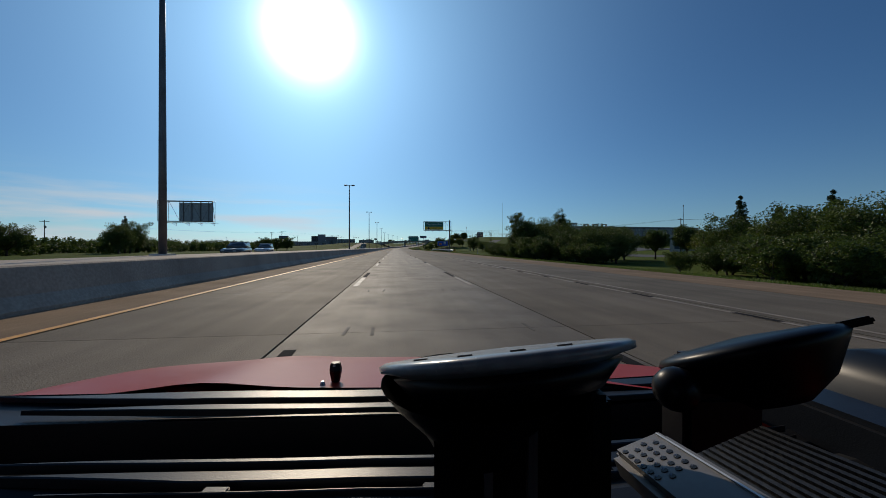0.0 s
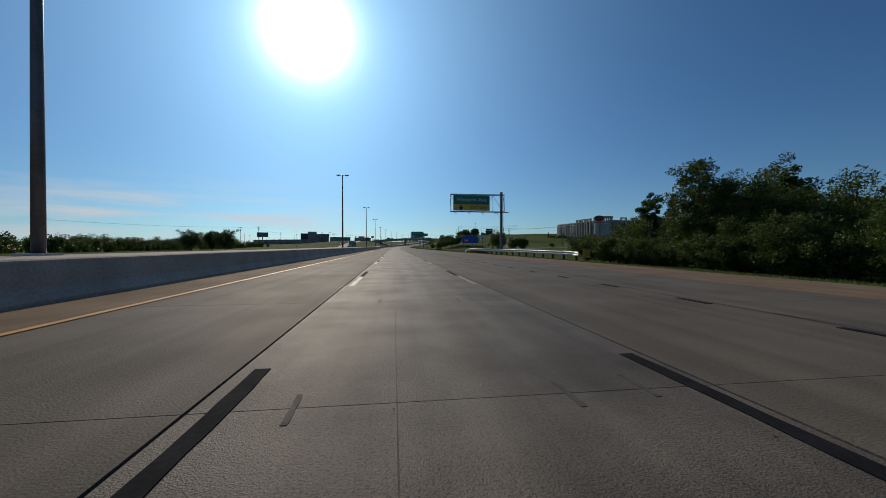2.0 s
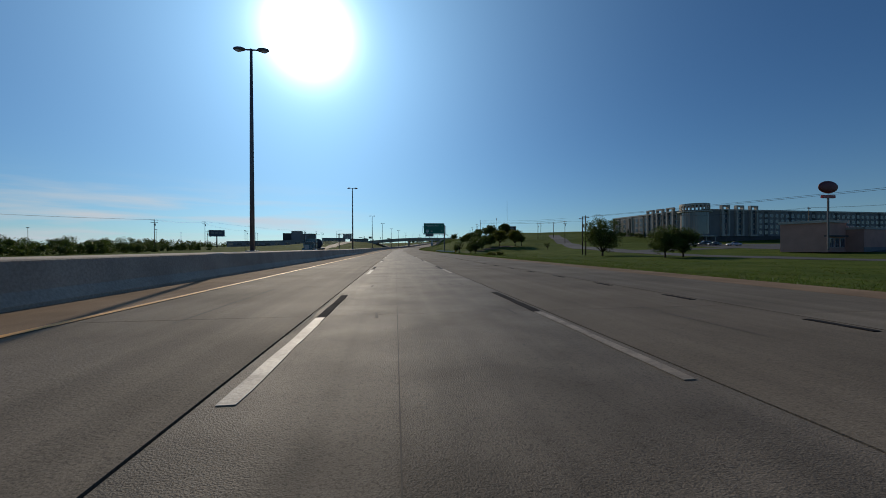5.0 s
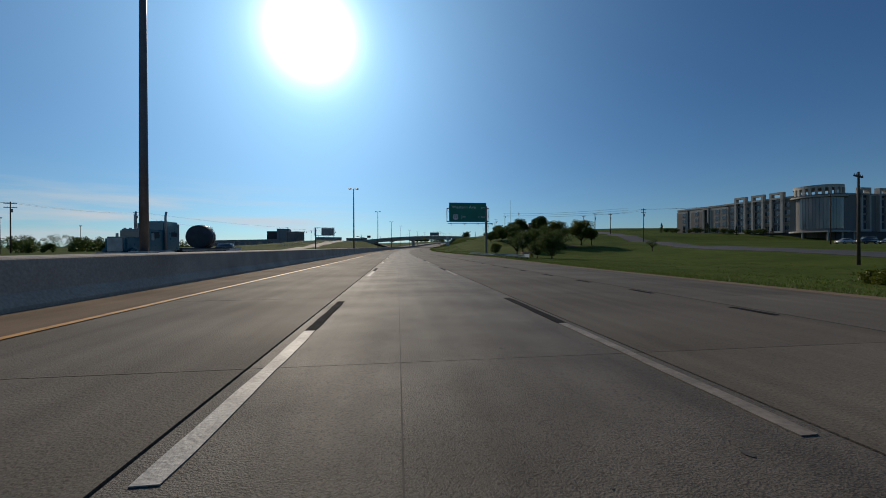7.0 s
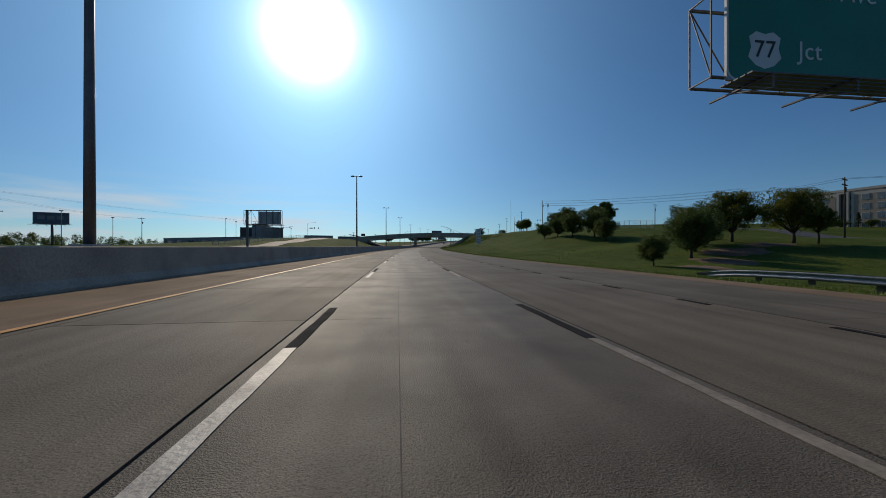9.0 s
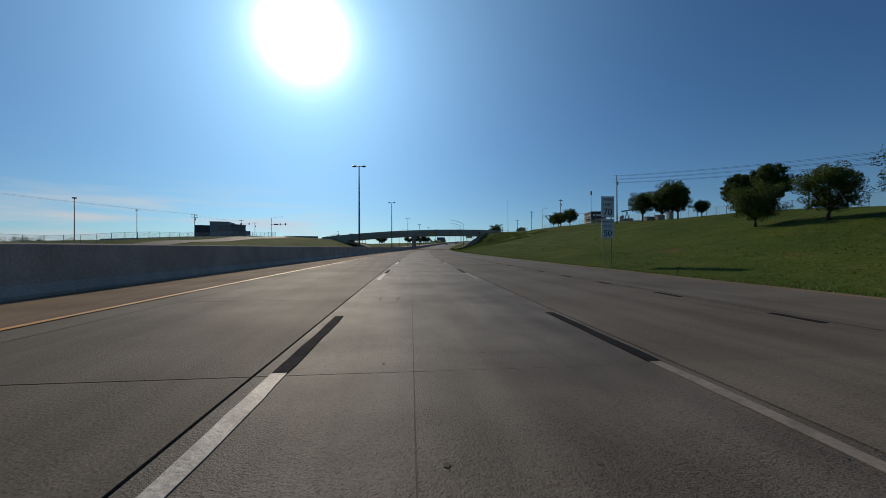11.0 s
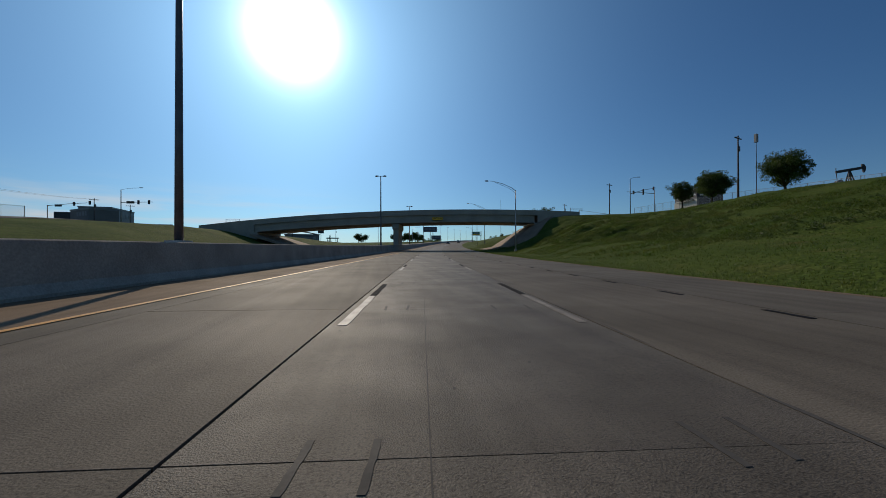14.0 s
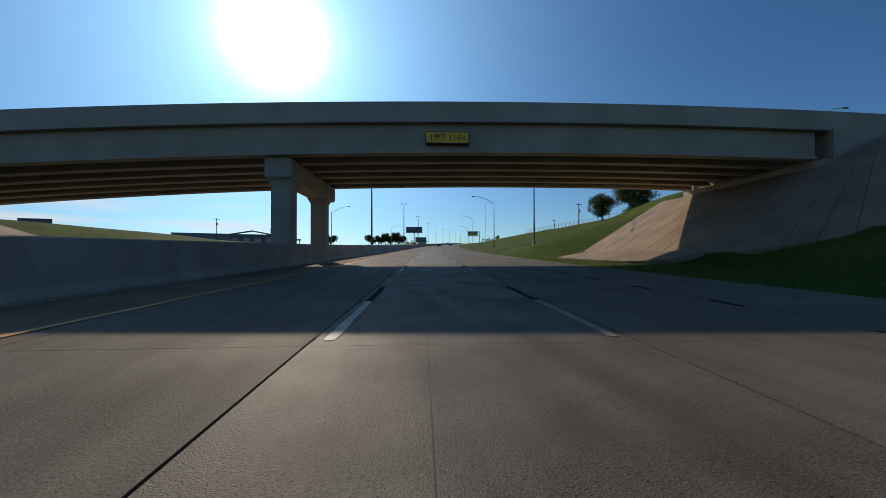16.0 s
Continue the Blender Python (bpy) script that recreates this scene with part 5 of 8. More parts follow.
def bank_grass(s0, s1, o0, o1, n, seed, tall):
    """Longer uncut clumps on the steep bank."""
    rng = random.Random(seed)
    verts, faces = [], []
    for _ in range(n):
        s, o = rng.uniform(s0, s1), rng.uniform(o0, o1)
        if noise.noise((s * 0.22, o * 0.22, 7.0)) < -0.12:
            continue
        if 503 < s and o < 29:
            continue
        x, y = road_xy(s, o)
        z = land_z(s, o)
        for _ in range(4):
            a = rng.random() * 6.283
            h, w = rng.uniform(0.3, 1.0) * tall, rng.uniform(0.02, 0.045)
            px, py = x + rng.uniform(-0.2, 0.2), y + rng.uniform(-0.2, 0.2)
            k = len(verts)
            lx, ly = rng.uniform(-0.25, 0.1), rng.uniform(-0.15, 0.15)
            verts += [(px - w * math.cos(a), py - w * math.sin(a), z - 0.03), (px + w * math.cos(a), py + w * math.sin(a), z - 0.03), (px + lx, py + ly, z + h)]
            faces.append((k, k + 1, k + 2))
    tagged(mesh_ob("grass", verts, faces, M_BLADE), "long uneven green grass clumps on the steep bank", "grass", kind="stuff")


bank_grass(455, 511, 14, 40, 24000, 84, 0.17)
bank_grass(300, 455, 14, 60, 14000, 85, 0.12)
bank_grass(130, 300, 14, 50, 12000, 86, 0.11)


def bank_weeds(n, seed):
    """Leafy weeds that run in uneven streaks down the slumped bank."""
    rng = random.Random(seed)
    clumps = []
    while len(clumps) < n:
        s, o = rng.uniform(452, 506), rng.uniform(19.5, 34)
        if noise.noise((s * 0.42, o * 0.12, 1.0)) + rng.uniform(-0.25, 0.25) < 0.1 or o < 19.5 + max(0, s - 500):
            continue
        x, y = road_xy(s, o)
        r = rng.uniform(0.12, 0.42)
        clumps.append((Vector((x, y, land_z(s, o) + r * 0.35)), r))
    verts, faces = leaf_cloud(rng, clumps, 0.06, 46, 0.75)
    tagged(mesh_ob("weeds", verts, faces, M_LEAF), "dark green leafy weeds on the slumped bank", "weeds", kind="stuff")


bank_weeds(900, 91)


# ---- buildings ----
def facade_box(t, x0, x1, y0, y1, z0, z1, material, name="wall"):
    return part(name, boxed(x0, y0, z0, x1, y1, z1), material, t)


def window_unit(parent, m, w, h):
    """A framed window with two panes, facing -y."""
    f = part("window_frame", boxed(-w / 2 - 0.08, -0.06, -0.08, w / 2 + 0.08, 0.1, h + 0.08), M_WINFRAME, parent)
    f.matrix_local = m
    part("pane", boxed(-w / 2, -0.08, 0, -0.04, -0.055, h), M_GLASS, f)
    part("pane", boxed(0.04, -0.08, 0, w / 2, -0.055, h), M_GLASS, f)
    return f


def shared_window(parent, src, m):
    f = src.copy()
    scene.collection.objects.link(f)
    f.parent = parent
    f.matrix_local = m
    for c in src.children:
        k = c.copy()
        scene.collection.objects.link(k)
        k.parent = f
        k.matrix_local = c.matrix_local
    return f


def build_apartments():
    """A five-storey apartment block: a wing along the road, a glazed round corner and a long wing away from it."""
    t = thing("apartment_building", pose(168, 341, 3.6, 0, 0, 4), "five-storey tan and pale stucco apartment building with glazed round corner", "building")
    H = 18.3
    # local frame: wing A runs along +y at x=0 (facade faces -x), wing B runs along +x at y=0 (facade faces -y)
    LA, LB, D = 70.0, 153.0, 18.0
    facade_box(t, 0, D, 6, LA, 0, H, M_STUCCO, "wing")
    facade_box(t, 6, LB, 0, D, 0, H, M_STUCCO3, "wing")
    part("parapet", boxed(-0.25, 5.9, H, 0.35, LA + 0.1, H + 0.8), M_STUCCO2, t)
    part("parapet", boxed(5.9, -0.25, H, LB + 0.1, 0.35, H + 0.8), M_STUCCO2, t)
    part("ground_floor", boxed(-0.3, 5.9, 0, 0.1, LA + 0.2, 3.7), M_DARK, t)
    part("ground_floor", boxed(5.9, -0.3, 0, LB + 0.2, 0.1, 3.7), M_DARK, t)
    # round corner
    part("corner_drum", rodded((5.5, 5.5, 3.4), (5.5, 5.5, H + 0.2), 7.2, seg=40), M_STUCCO3, t, smooth=False)
    g = bmesh.new()
    for k in range(15):
        a = radians(180 - 12 + k * (114 / 14))
        b = radians(180 - 12 + (k + 0.93) * (114 / 14))
        lo, hi = 4.8, H - 1.2
        pts = [(5.5 + 7.35 * math.cos(q), 5.5 + 7.35 * math.sin(q)) for q in (a, b)]
        bm = bmesh.new()
        v = [bm.verts.new((pts[0][0], pts[0][1], lo)), bm.verts.new((pts[1][0], pts[1][1], lo)), bm.verts.new((pts[1][0], pts[1][1], hi)), bm.verts.new((pts[0][0], pts[0][1], hi))]
        f = bm.faces.new(v)
        ex = bmesh.ops.extrude_face_region(bm, geom=[f])
        c = (Vector((5.5, 5.5, 0)) - Vector((*pts[0], 0))).normalized() * 0.12
        bmesh.ops.translate(bm, vec=c, verts=[q for q in ex["geom"] if isinstance(q, bmesh.types.BMVert)])
        part("glass_panel", bm, M_GLASS, t)
    g.free()
    for z0, z1, r in ((3.2, 3.9, 9.0), (H - 1.0, H - 0.4, 8.6), (H + 2.7, H + 3.9, 7.5)):
        part("ring_cornice", rodded((5.5, 5.5, z0), (5.5, 5.5, z1), r, seg=40), M_STUCCO2, t)
    for k in range(11):
        a = radians(150 + k * 15)
        part("crown_pier", boxed(-0.45, -0.3, H + 0.2, 0.45, 0.3, H + 2.8, m=Matrix.Translation((5.5 + 7.3 * math.cos(a), 5.5 + 7.3 * math.sin(a), 0)) @ Matrix.Rotation(a + 1.57, 4, "Z")), M_STUCCO2, t)
    # framed towers
    def tower(m, hh):
        """A pale projecting frame, open to the sky above the roof, with glazed bays inside."""
        k = part("bay_tower", boxed(-2.7, -1.3, 3.6, -1.75, 0.4, hh), M_STUCCO2, t)
        k.matrix_local = m
        part("pier", boxed(1.75, -1.3, 3.6, 2.7, 0.4, hh), M_STUCCO2, k)
        part("top_beam", boxed(-1.76, -1.3, hh - 0.9, 1.76, 0.4, hh), M_STUCCO2, k)
        part("roof_beam", boxed(-1.76, -1.3, hh - 3.0, 1.76, 0.4, hh - 2.3), M_STUCCO2, k)
        part("foot_beam", boxed(-1.76, -1.3, 3.6, 1.76, 0.4, 4.5), M_STUCCO2, k)
        part("dark_recess", boxed(-1.75, -0.2, 4.5, 1.75, -0.02, hh - 3.0), M_GLASS, k)
        for j in range(4):
            part("spandrel", boxed(-1.75, -0.45, 7.2 + j * 3.1, 1.75, -0.19, 8.0 + j * 3.1), M_STUCCO3, k)
            part("mullion", boxed(-0.08, -0.3, 4.5 + j * 3.1, 0.08, -0.19, 7.3 + j * 3.1), M_WINFRAME, k)
    west = lambda y: Matrix.Translation((0, y, 0)) @ Matrix.Rotation(radians(-90), 4, "Z")
    south = lambda x: Matrix.Translation((x, 0, 0))
    for y in (16.5, 24.5, 32.5):
        tower(west(y), H + 3.0)
    for x in (20, 30, 40):
        tower(south(x), H + 3.0)
    # pale framed bays
    for m, w in ((west(44), 5.0), (west(57), 4.2), (west(66.5), 3.6)):
        k = part("framed_bay", boxed(-w, -0.55, 3.6, w, 0.2, H - 0.6), M_STUCCO2, t)
        k.matrix_local = m
        part("bay_field", boxed(-w + 0.8, -0.62, 4.4, w - 0.8, -0.5, H - 1.5), M_STUCCO, k)
    k = part("framed_slot", boxed(-1.7, -1.0, 3.6, -1.1, 0.2, H - 0.3), M_STUCCO2, t)
    k.matrix_local = west(51.2)
    part("pier", boxed(1.1, -1.0, 3.6, 1.7, 0.2, H - 0.3), M_STUCCO2, k)
    part("top_beam", boxed(-1.1, -1.0, H - 0.9, 1.1, 0.2, H - 0.3), M_STUCCO2, k)
    part("foot_beam", boxed(-1.1, -1.0, 3.6, 1.1, 0.2, 4.2), M_STUCCO2, k)
    part("dark_recess", boxed(-1.1, -0.1, 4.2, 1.1, -0.02, H - 0.9), M_DARK, k)
    for y in (40, 63):
        k = part("dark_strip", boxed(-0.8, -0.08, 3.7, 0.8, 0.05, H - 0.2), M_DARK, t)
        k.matrix_local = west(y)
    src = None
    for m0, lo, hi, skip in ((west, 13, 69, (14, 19, 22, 27, 30, 35)), (south, 46, 150, ())):
        q = lo
        while q < hi:
            near_tower = any(abs(q - c) < 2.6 for c in (16.5, 24.5, 32.5)) if m0 is west else False
            if not near_tower:
                for f in range(4):
                    out = 0.64 if (m0 is west and any(abs(q - c) < w0 for c, w0 in ((44, 4.0), (57, 3.3), (66.5, 2.8)))) else 0.0
                    m = m0(q) @ Matrix.Translation((0, -out - 0.02, 4.9 + f * 3.3))
                    src = window_unit(t, m, 2.0, 1.9) if src is None else shared_window(t, src, m)
            q += 4.0
    # flat dark strips on the wall: shade of recesses put in as colour
    for x in (50, 68, 86, 104, 122, 140):
        k = part("recess", boxed(x - 1.4, -0.05, 3.7, x + 1.4, 0.05, H), M_DARK, t)
    part("canopy", boxed(-4.0, -4.0, 3.3, 11, 6, 3.7), M_STUCCO2, t)
    for x, y in ((-3.4, -3.4), (-3.4, 5), (4, -3.4), (10, -3.4)):
        part("canopy_column", rodded((x, y, -1.2), (x, y, 3.4), 0.25), M_STUCCO2, t)


build_apartments()


def build_restaurant():
    t = thing("restaurant", pose(108, 226, 0.3, 0, 0, 14), "low salmon-painted restaurant building with flat roof", "building")
    part("wall", boxed(0, 0, -0.6, 26, 14, 4.9), M_PINK, t)
    part("parapet", boxed(-0.2, -0.2, 4.7, 26.2, 0.3, 5.2), M_STUCCO2, t)
    part("parapet", boxed(-0.2, -0.2, 4.7, 0.3, 14.2, 5.2), M_STUCCO2, t)
    part("service_door", boxed(22.0, -0.06, -0.2, 23.2, 0.02, 2.1), M_DARK, t)
    part("plinth", boxed(-0.05, -0.08, -0.6, 26.05, 0.0, 0.5), M_STUCCO3, t)
    part("entrance_block", boxed(-8, 3, -0.6, 0.2, 12, 6.6), M_PINK, t)
    part("entrance_cornice", boxed(-8.4, 2.6, 6.3, 0.4, 12.2, 6.9), M_STUCCO2, t)
    part("awning", boxed(-9.6, 2.0, 3.0, -1.5, 3.0, 3.3), M_DARK, t)
    for i in range(3):
        window_unit(t, Matrix.Translation((-6.6 + i * 2.4, 2.95, 0.6)), 1.6, 2.0)
    part("roof_unit", boxed(9, 6, 4.8, 11.5, 8.5, 6.0), M_GREY, t)
    part("roof_unit", boxed(14, 7, 4.8, 16, 9, 5.8), M_GREY, t)
    # a pole sign in front: a bowed red-topped board
    p = thing("pole_sign", pose(97.2, 225.2, 0.2), "red and pale shaped sign board on a dark pole", "sign")
    part("pole", rodded((0, 0, 0), (0, 0, 12.5), 0.2), M_POLE, p)
    bm = bmesh.new()
    bmesh.ops.create_uvsphere(bm, u_segments=20, v_segments=10, radius=1, matrix=Matrix.Translation((0, 0, 14.2)) @ Matrix.Diagonal((2.6, 0.5, 1.4, 1)))
    part("board", bm, mat("dark_red_board", (0.16, 0.03, 0.03), rough=0.5, vary=0.2), p, smooth=True)
    part("lower_board", boxed(-1.7, -0.3, 11.7, 1.7, 0.3, 12.4), M_REDLAMP, p, bevel=0.1)


build_restaurant()


def build_monument():
    t = thing("monument_sign", on_land(190.3, 100.3, turn=-45), "tall pale stone arch monument sign on two brick legs", "sign")
    t.scale = (0.5, 0.7, 1.1)
    for x in (-1.9, 1.9):
        part("plinth", boxed(x - 0.95, -0.95, -0.3, x + 0.95, 0.95, 2.2), M_STUCCO3, t, bevel=0.05)
        part("leg", boxed(x - 0.8, -0.8, 2.2, x + 0.8, 0.8, 6.3), M_STUCCO2, t, bevel=0.05)
    part("ledge", boxed(-3.0, -0.95, 6.1, 3.0, 0.95, 6.7), M_STUCCO2, t, bevel=0.05)
    bm = bmesh.new()
    outer, inner = [], []
    for k in range(13):
        a = math.pi * k / 12
        outer.append((2.75 * math.cos(a), 9.2 + 2.6 * math.sin(a)))
        inner.append((1.6 * math.cos(a), 9.0 + 1.5 * math.sin(a)))
    outer = [(2.75, 6.7)] + outer + [(-2.75, 6.7)]
    inner = [(1.6, 6.7)] + inner + [(-1.6, 6.7)]
    vo = [bm.verts.new((x, -0.8, z)) for x, z in outer]
    vi = [bm.verts.new((x, -0.8, z)) for x, z in inner]
    fs = [bm.faces.new((vo[i], vo[i + 1], vi[i + 1], vi[i])) for i in range(len(outer) - 1)]
    ex = bmesh.ops.extrude_face_region(bm, geom=fs)
    bmesh.ops.translate(bm, vec=(0, 1.6, 0), verts=[v for v in ex["geom"] if isinstance(v, bmesh.types.BMVert)])
    part("arch", bm, M_STUCCO2, t)
    part("sign_board", boxed(-1.6, -0.4, 6.7, 1.6, 0.4, 10.4), M_BOARD, t)
    for i in range(3):
        part("legend_bar", boxed(-1.2, -0.46, 7.1 + i * 0.8, 1.2, -0.41, 7.45 + i * 0.8), M_SIGNWHITE, t)


build_monument()


def block_building(name, m, w, d, h, material, label, windows=0, category="building", band=True):
    t = thing(name, m, label, category)
    part("wall", boxed(-w / 2, 0, -1.5, w / 2, d, h), material, t)
    part("parapet", boxed(-w / 2 - 0.15, -0.15, h - 0.5, w / 2 + 0.15, d + 0.15, h + 0.12), M_GREY if band else material, t)
    part("door", boxed(-w * 0.05, -0.05, -0.2, w * 0.05, 0.02, 2.3), M_DARK, t)
    for i in range(windows):
        window_unit(t, Matrix.Translation((-w / 2 + w * (i + 0.5) / windows, -0.02, h * 0.35)), w / windows * 0.5, h * 0.35)
    return t


# left side, beyond the opposite lanes
b = block_building("warehouse", pose(-153.5, 611, 3.0, 0, 0, -29.7), 121, 18, 7.8, M_GREY, "long low dark warehouse on the rise", 8)
b = block_building("store", pose(-118.9, 626, 5.0, 0, 0, 10), 12, 24, 17.9, M_GREY, "tall grey flat-roofed store with pale sign bars", 0)
for _k in range(5):
    part("sign_bar", boxed(6.0, 14.0 + _k * 1.8, 13.6, 6.12, 15.2 + _k * 1.8, 15.6), M_GREY, b)
part("low_wing", boxed(-16.0, 3.0, -1.5, -6.01, 16.0, 15.4), M_DARK, b)
b = block_building("shop", pose(-101, 591.7, 6.0, 0, 0, -36), 15.3, 9, 12.3, M_STUCCO3, "grey flat-roofed shop with a pale sign beyond the ramp", 0)
for _k in range(4):
    part("sign_bar", boxed(-2.0 + _k * 2.2, -0.1, 9.6, -0.6 + _k * 2.2, 0.02, 11.2), M_GREY, b)
block_building("shop", pose(-102, 806, 8.0, 0, 0, 19.7), 37, 16, 11.5, M_GREY, "wide grey flat-roofed shop seen under the bridge", 6)
b = block_building("shop", pose(-56, 769, 8.4, 0, 0, 14), 28, 16, 8.6, M_STUCCO3, "grey gabled shop seen under the bridge", 4)
part("gable_roof", lofted([[(-14.6, y, 8.6), (0, y, 11.4), (14.6, y, 8.6), (14.6, y, 8.3), (-14.6, y, 8.3)] for y in (-0.5, 16.5)], close=True), M_ROOF, b)
b = thing("fuel_canopy", pose(-33, 790, 9.6, 0, 0, 12), "white flat fuel station canopy on thin posts", "canopy")
part("roof", boxed(-5.5, 0, 4.4, 5.5, 8, 5.3), M_SIGNWHITE, b, bevel=0.05)
for post_x, post_y in ((-4.5, 1.5), (4.5, 1.5), (-4.5, 6.5), (4.5, 6.5)):
    part("post", rodded((post_x, post_y, -1.0), (post_x, post_y, 4.45), 0.15, seg=8), M_POST, b)
b = thing("pole_sign", pose(-38, 752, 8.6, 0, 0, 12), "square dark sign board on a steel pole beyond the bridge", "sign")
part("pole", rodded((0, 0, -1.0), (0, 0, 8.4), 0.2, seg=8), M_POLE, b)
part("board", boxed(-2.4, -0.2, 8.4, 2.4, 0.2, 11.6), M_DARK, b, bevel=0.05)


block_building("store", pose(121, 114, -2.5, 0, 0, -49), 44, 30, 9.2, M_STUCCO2, "long pale flat-roofed store behind the roadside wood", 7)


def build_hall():
    """The dark hall on the hill with its lettered front and logo on its end."""
    t = thing("sports_hall", pose(128.5, 563, 18.0, 0, 0, -104.5), "low dark hall with white lettering on the hill", "building")
    part("wall", boxed(0, 0, -7.5, 14.8, 9.0, 6.6), M_DARK, t)
    part("plinth", boxed(-0.1, -0.12, -7.5, 14.9, 0, 2.9), M_STUCCO2, t)
    part("entrance_canopy", boxed(3, -1.4, 2.6, 13, -0.1, 3.0), M_STUCCO2, t)
    part("cornice", boxed(-0.2, -0.2, 6.5, 15.0, 9.2, 6.9), M_GREY, t)
    flat_text("INDOOR SKYDIVING", 1.5, M_SIGNWHITE, t, 7.2, 4.7, y=-0.16)
    part("logo_bar", boxed(14.82, 1.0, 4.0, 14.95, 2.4, 5.3), M_SIGNWHITE, t)
    part("logo_bar", boxed(14.82, 2.9, 4.0, 14.95, 6.6, 5.2), M_SIGNWHITE, t)


build_hall()


# ---- concrete boxes under the trees on the hill ----
def concrete_box(s, o, w, d, h):
    t = thing("utility_box", on_land(s, o, 8), "low weathered concrete utility box under the hill trees", "utility box")
    part("box_body", boxed(-w / 2, -d / 2, -0.4, w / 2, d / 2, h), M_BRIDGE, t, bevel=0.03)
    part("lid", boxed(-w / 2 - 0.06, -d / 2 - 0.06, h, w / 2 + 0.06, d / 2 + 0.06, h + 0.1), M_STUCCO3, t, bevel=0.02)


concrete_box(432.0, 58.6, 2.6, 1.2, 0.95)
concrete_box(429.6, 59.8, 2.0, 1.1, 1.15)
concrete_box(425.2, 59.6, 1.0, 0.8, 1.7)


# ---- billboards ----
def billboard(m, w, h, z, label):
    t = thing("billboard", m, label, "billboard")
    part("post", rodded((0, 0.6, -0.8), (0, 0.6, z), 0.42, 0.36, seg=14), M_POLE, t, smooth=True)
    part("cross_beam", rodded((-w * 0.4, 0.6, z - 0.1), (w * 0.4, 0.6, z - 0.1), 0.2, seg=8), M_POLE, t)
    part("panel", boxed(-w / 2, -0.15, z, w / 2, 0.15, z + h), M_BOARD, t)
    part("frame", boxed(-w / 2 - 0.2, -0.2, z - 0.25, w / 2 + 0.2, 0.2, z), M_POLE, t)
    part("catwalk", boxed(-w / 2 - 1.0, -1.3, z - 0.5, w / 2 + 1.0, -0.3, z - 0.4), M_POLE, t)
    for i in range(4):
        x = -w / 2 + w * (i + 0.5) / 4
        part("truss", rodded((x, -1.2, z - 0.45), (x, 0.5, z - 0.9), 0.06, seg=6), M_POLE, t)
    for i in range(3):
        part("legend_bar", boxed(-w * 0.38 + i * w * 0.27, -0.2, z + h * 0.35, -w * 0.38 + i * w * 0.27 + w * 0.2, -0.14, z + h * 0.7), M_GREY, t)
    return t


billboard(pose(-122.5, 429, 3.2, 0, 0, 20), 9.6, 4.0, 7.2, "blue-grey billboard with catwalk on one steel post")
billboard(pose(-130, 700, 8, 0, 0, 10), 12.0, 4.0, 8, "distant billboard on one steel post")
billboard(pose(64.1, 824.9, ground_at(64.1, 824.9), 0, 0, -8), 14.6, 5.0, 23.0 - ground_at(64.1, 824.9), "dark billboard beside the far lanes")
billboard(pose(75.5, 858.4, ground_at(75.5, 858.4), 0, 0, -9), 11.0, 4.3, 15.9 - ground_at(75.5, 858.4), "low dark billboard beside the far lanes")


# ---- poles and wires ----
def utility_pole(m, h, label="weathered wooden utility pole with cross-arm", arms=1):
    t = thing("utility_pole", m, label, "utility pole", group="utility poles")
    part("pole", rodded((0, 0, -0.5), (0, 0, h), 0.17, 0.11, 10), M_WOOD, t, smooth=True)
    for i in range(arms):
        z = h - 0.5 - i * 1.1
        part("cross_arm", boxed(-1.3, -0.07, z - 0.08, 1.3, 0.07, z + 0.08), M_WOOD, t)
        for x in (-1.2, -0.6, 0.6, 1.2):
            part("insulator", rodded((x, 0, z + 0.08), (x, 0, z + 0.25), 0.05, seg=6), M_STEEL, t)
    part("transformer", rodded((0.3, 0, h - 2.9), (0.3, 0, h - 2.0), 0.22, seg=10), M_GREY, t, smooth=True)
    return t


POLES = ((93.6, 109.8, 11.0, 1), (106, 84, 11.0, 1), (*road_xy(252, 52), 9.6, 1), (*road_xy(246.5, 50), 9.6, 1), (90.7, 340.7, 15.5, 2), (85.1, 364.1, 16.1, 1), (76.6, 490.5, 23.5, 1), (82.6, 538.4, 23.4, 1), (67.4, 436.8, 22.9, 0), (115, 300, 15.0, 1), (140, 262, 14.5, 1), (150, 215, 14, 1),
         (-115.4, 398.0, 18.4, 2), (-85.7, 523.3, 18.7, 2), (-117.4, 405, 13.0, 1), (-104.4, 331.3, 14.5, 2), (-150, 240, 13, 1), (-85.1, 575.2, 20.3, 1), (-81.5, 587.4, 19.7, 1), (-118, 470, 16, 1), (-125, 150, 11, 1),
         (-40, 660, 18, 1), (-20, 700, 18, 1), (83, 594, 18.5, 1), (88.4, 578, 22, 1), (106, 650, 18.2, 1), (110, 420, 20, 1), (102, 380, 17.5, 1))


for x, y, zt, arms in POLES:
    zg = ground_at(x, y)
    utility_pole(pose(x, y, zg, 0, 0, 20), max(6.0, zt - zg), arms=arms)


def wire(name, a, b, sag, label):
    pts = []
    for i in range(13):
        f = i / 12
        q = Vector(a).lerp(Vector(b), f)
        q.z -= sag * 4 * f * (1 - f)
        pts.append(q)
    ob = part(name, tube(pts, 0.022, 4), M_WIRE, None)
    return tagged(ob, label, "wire", group="overhead wires")


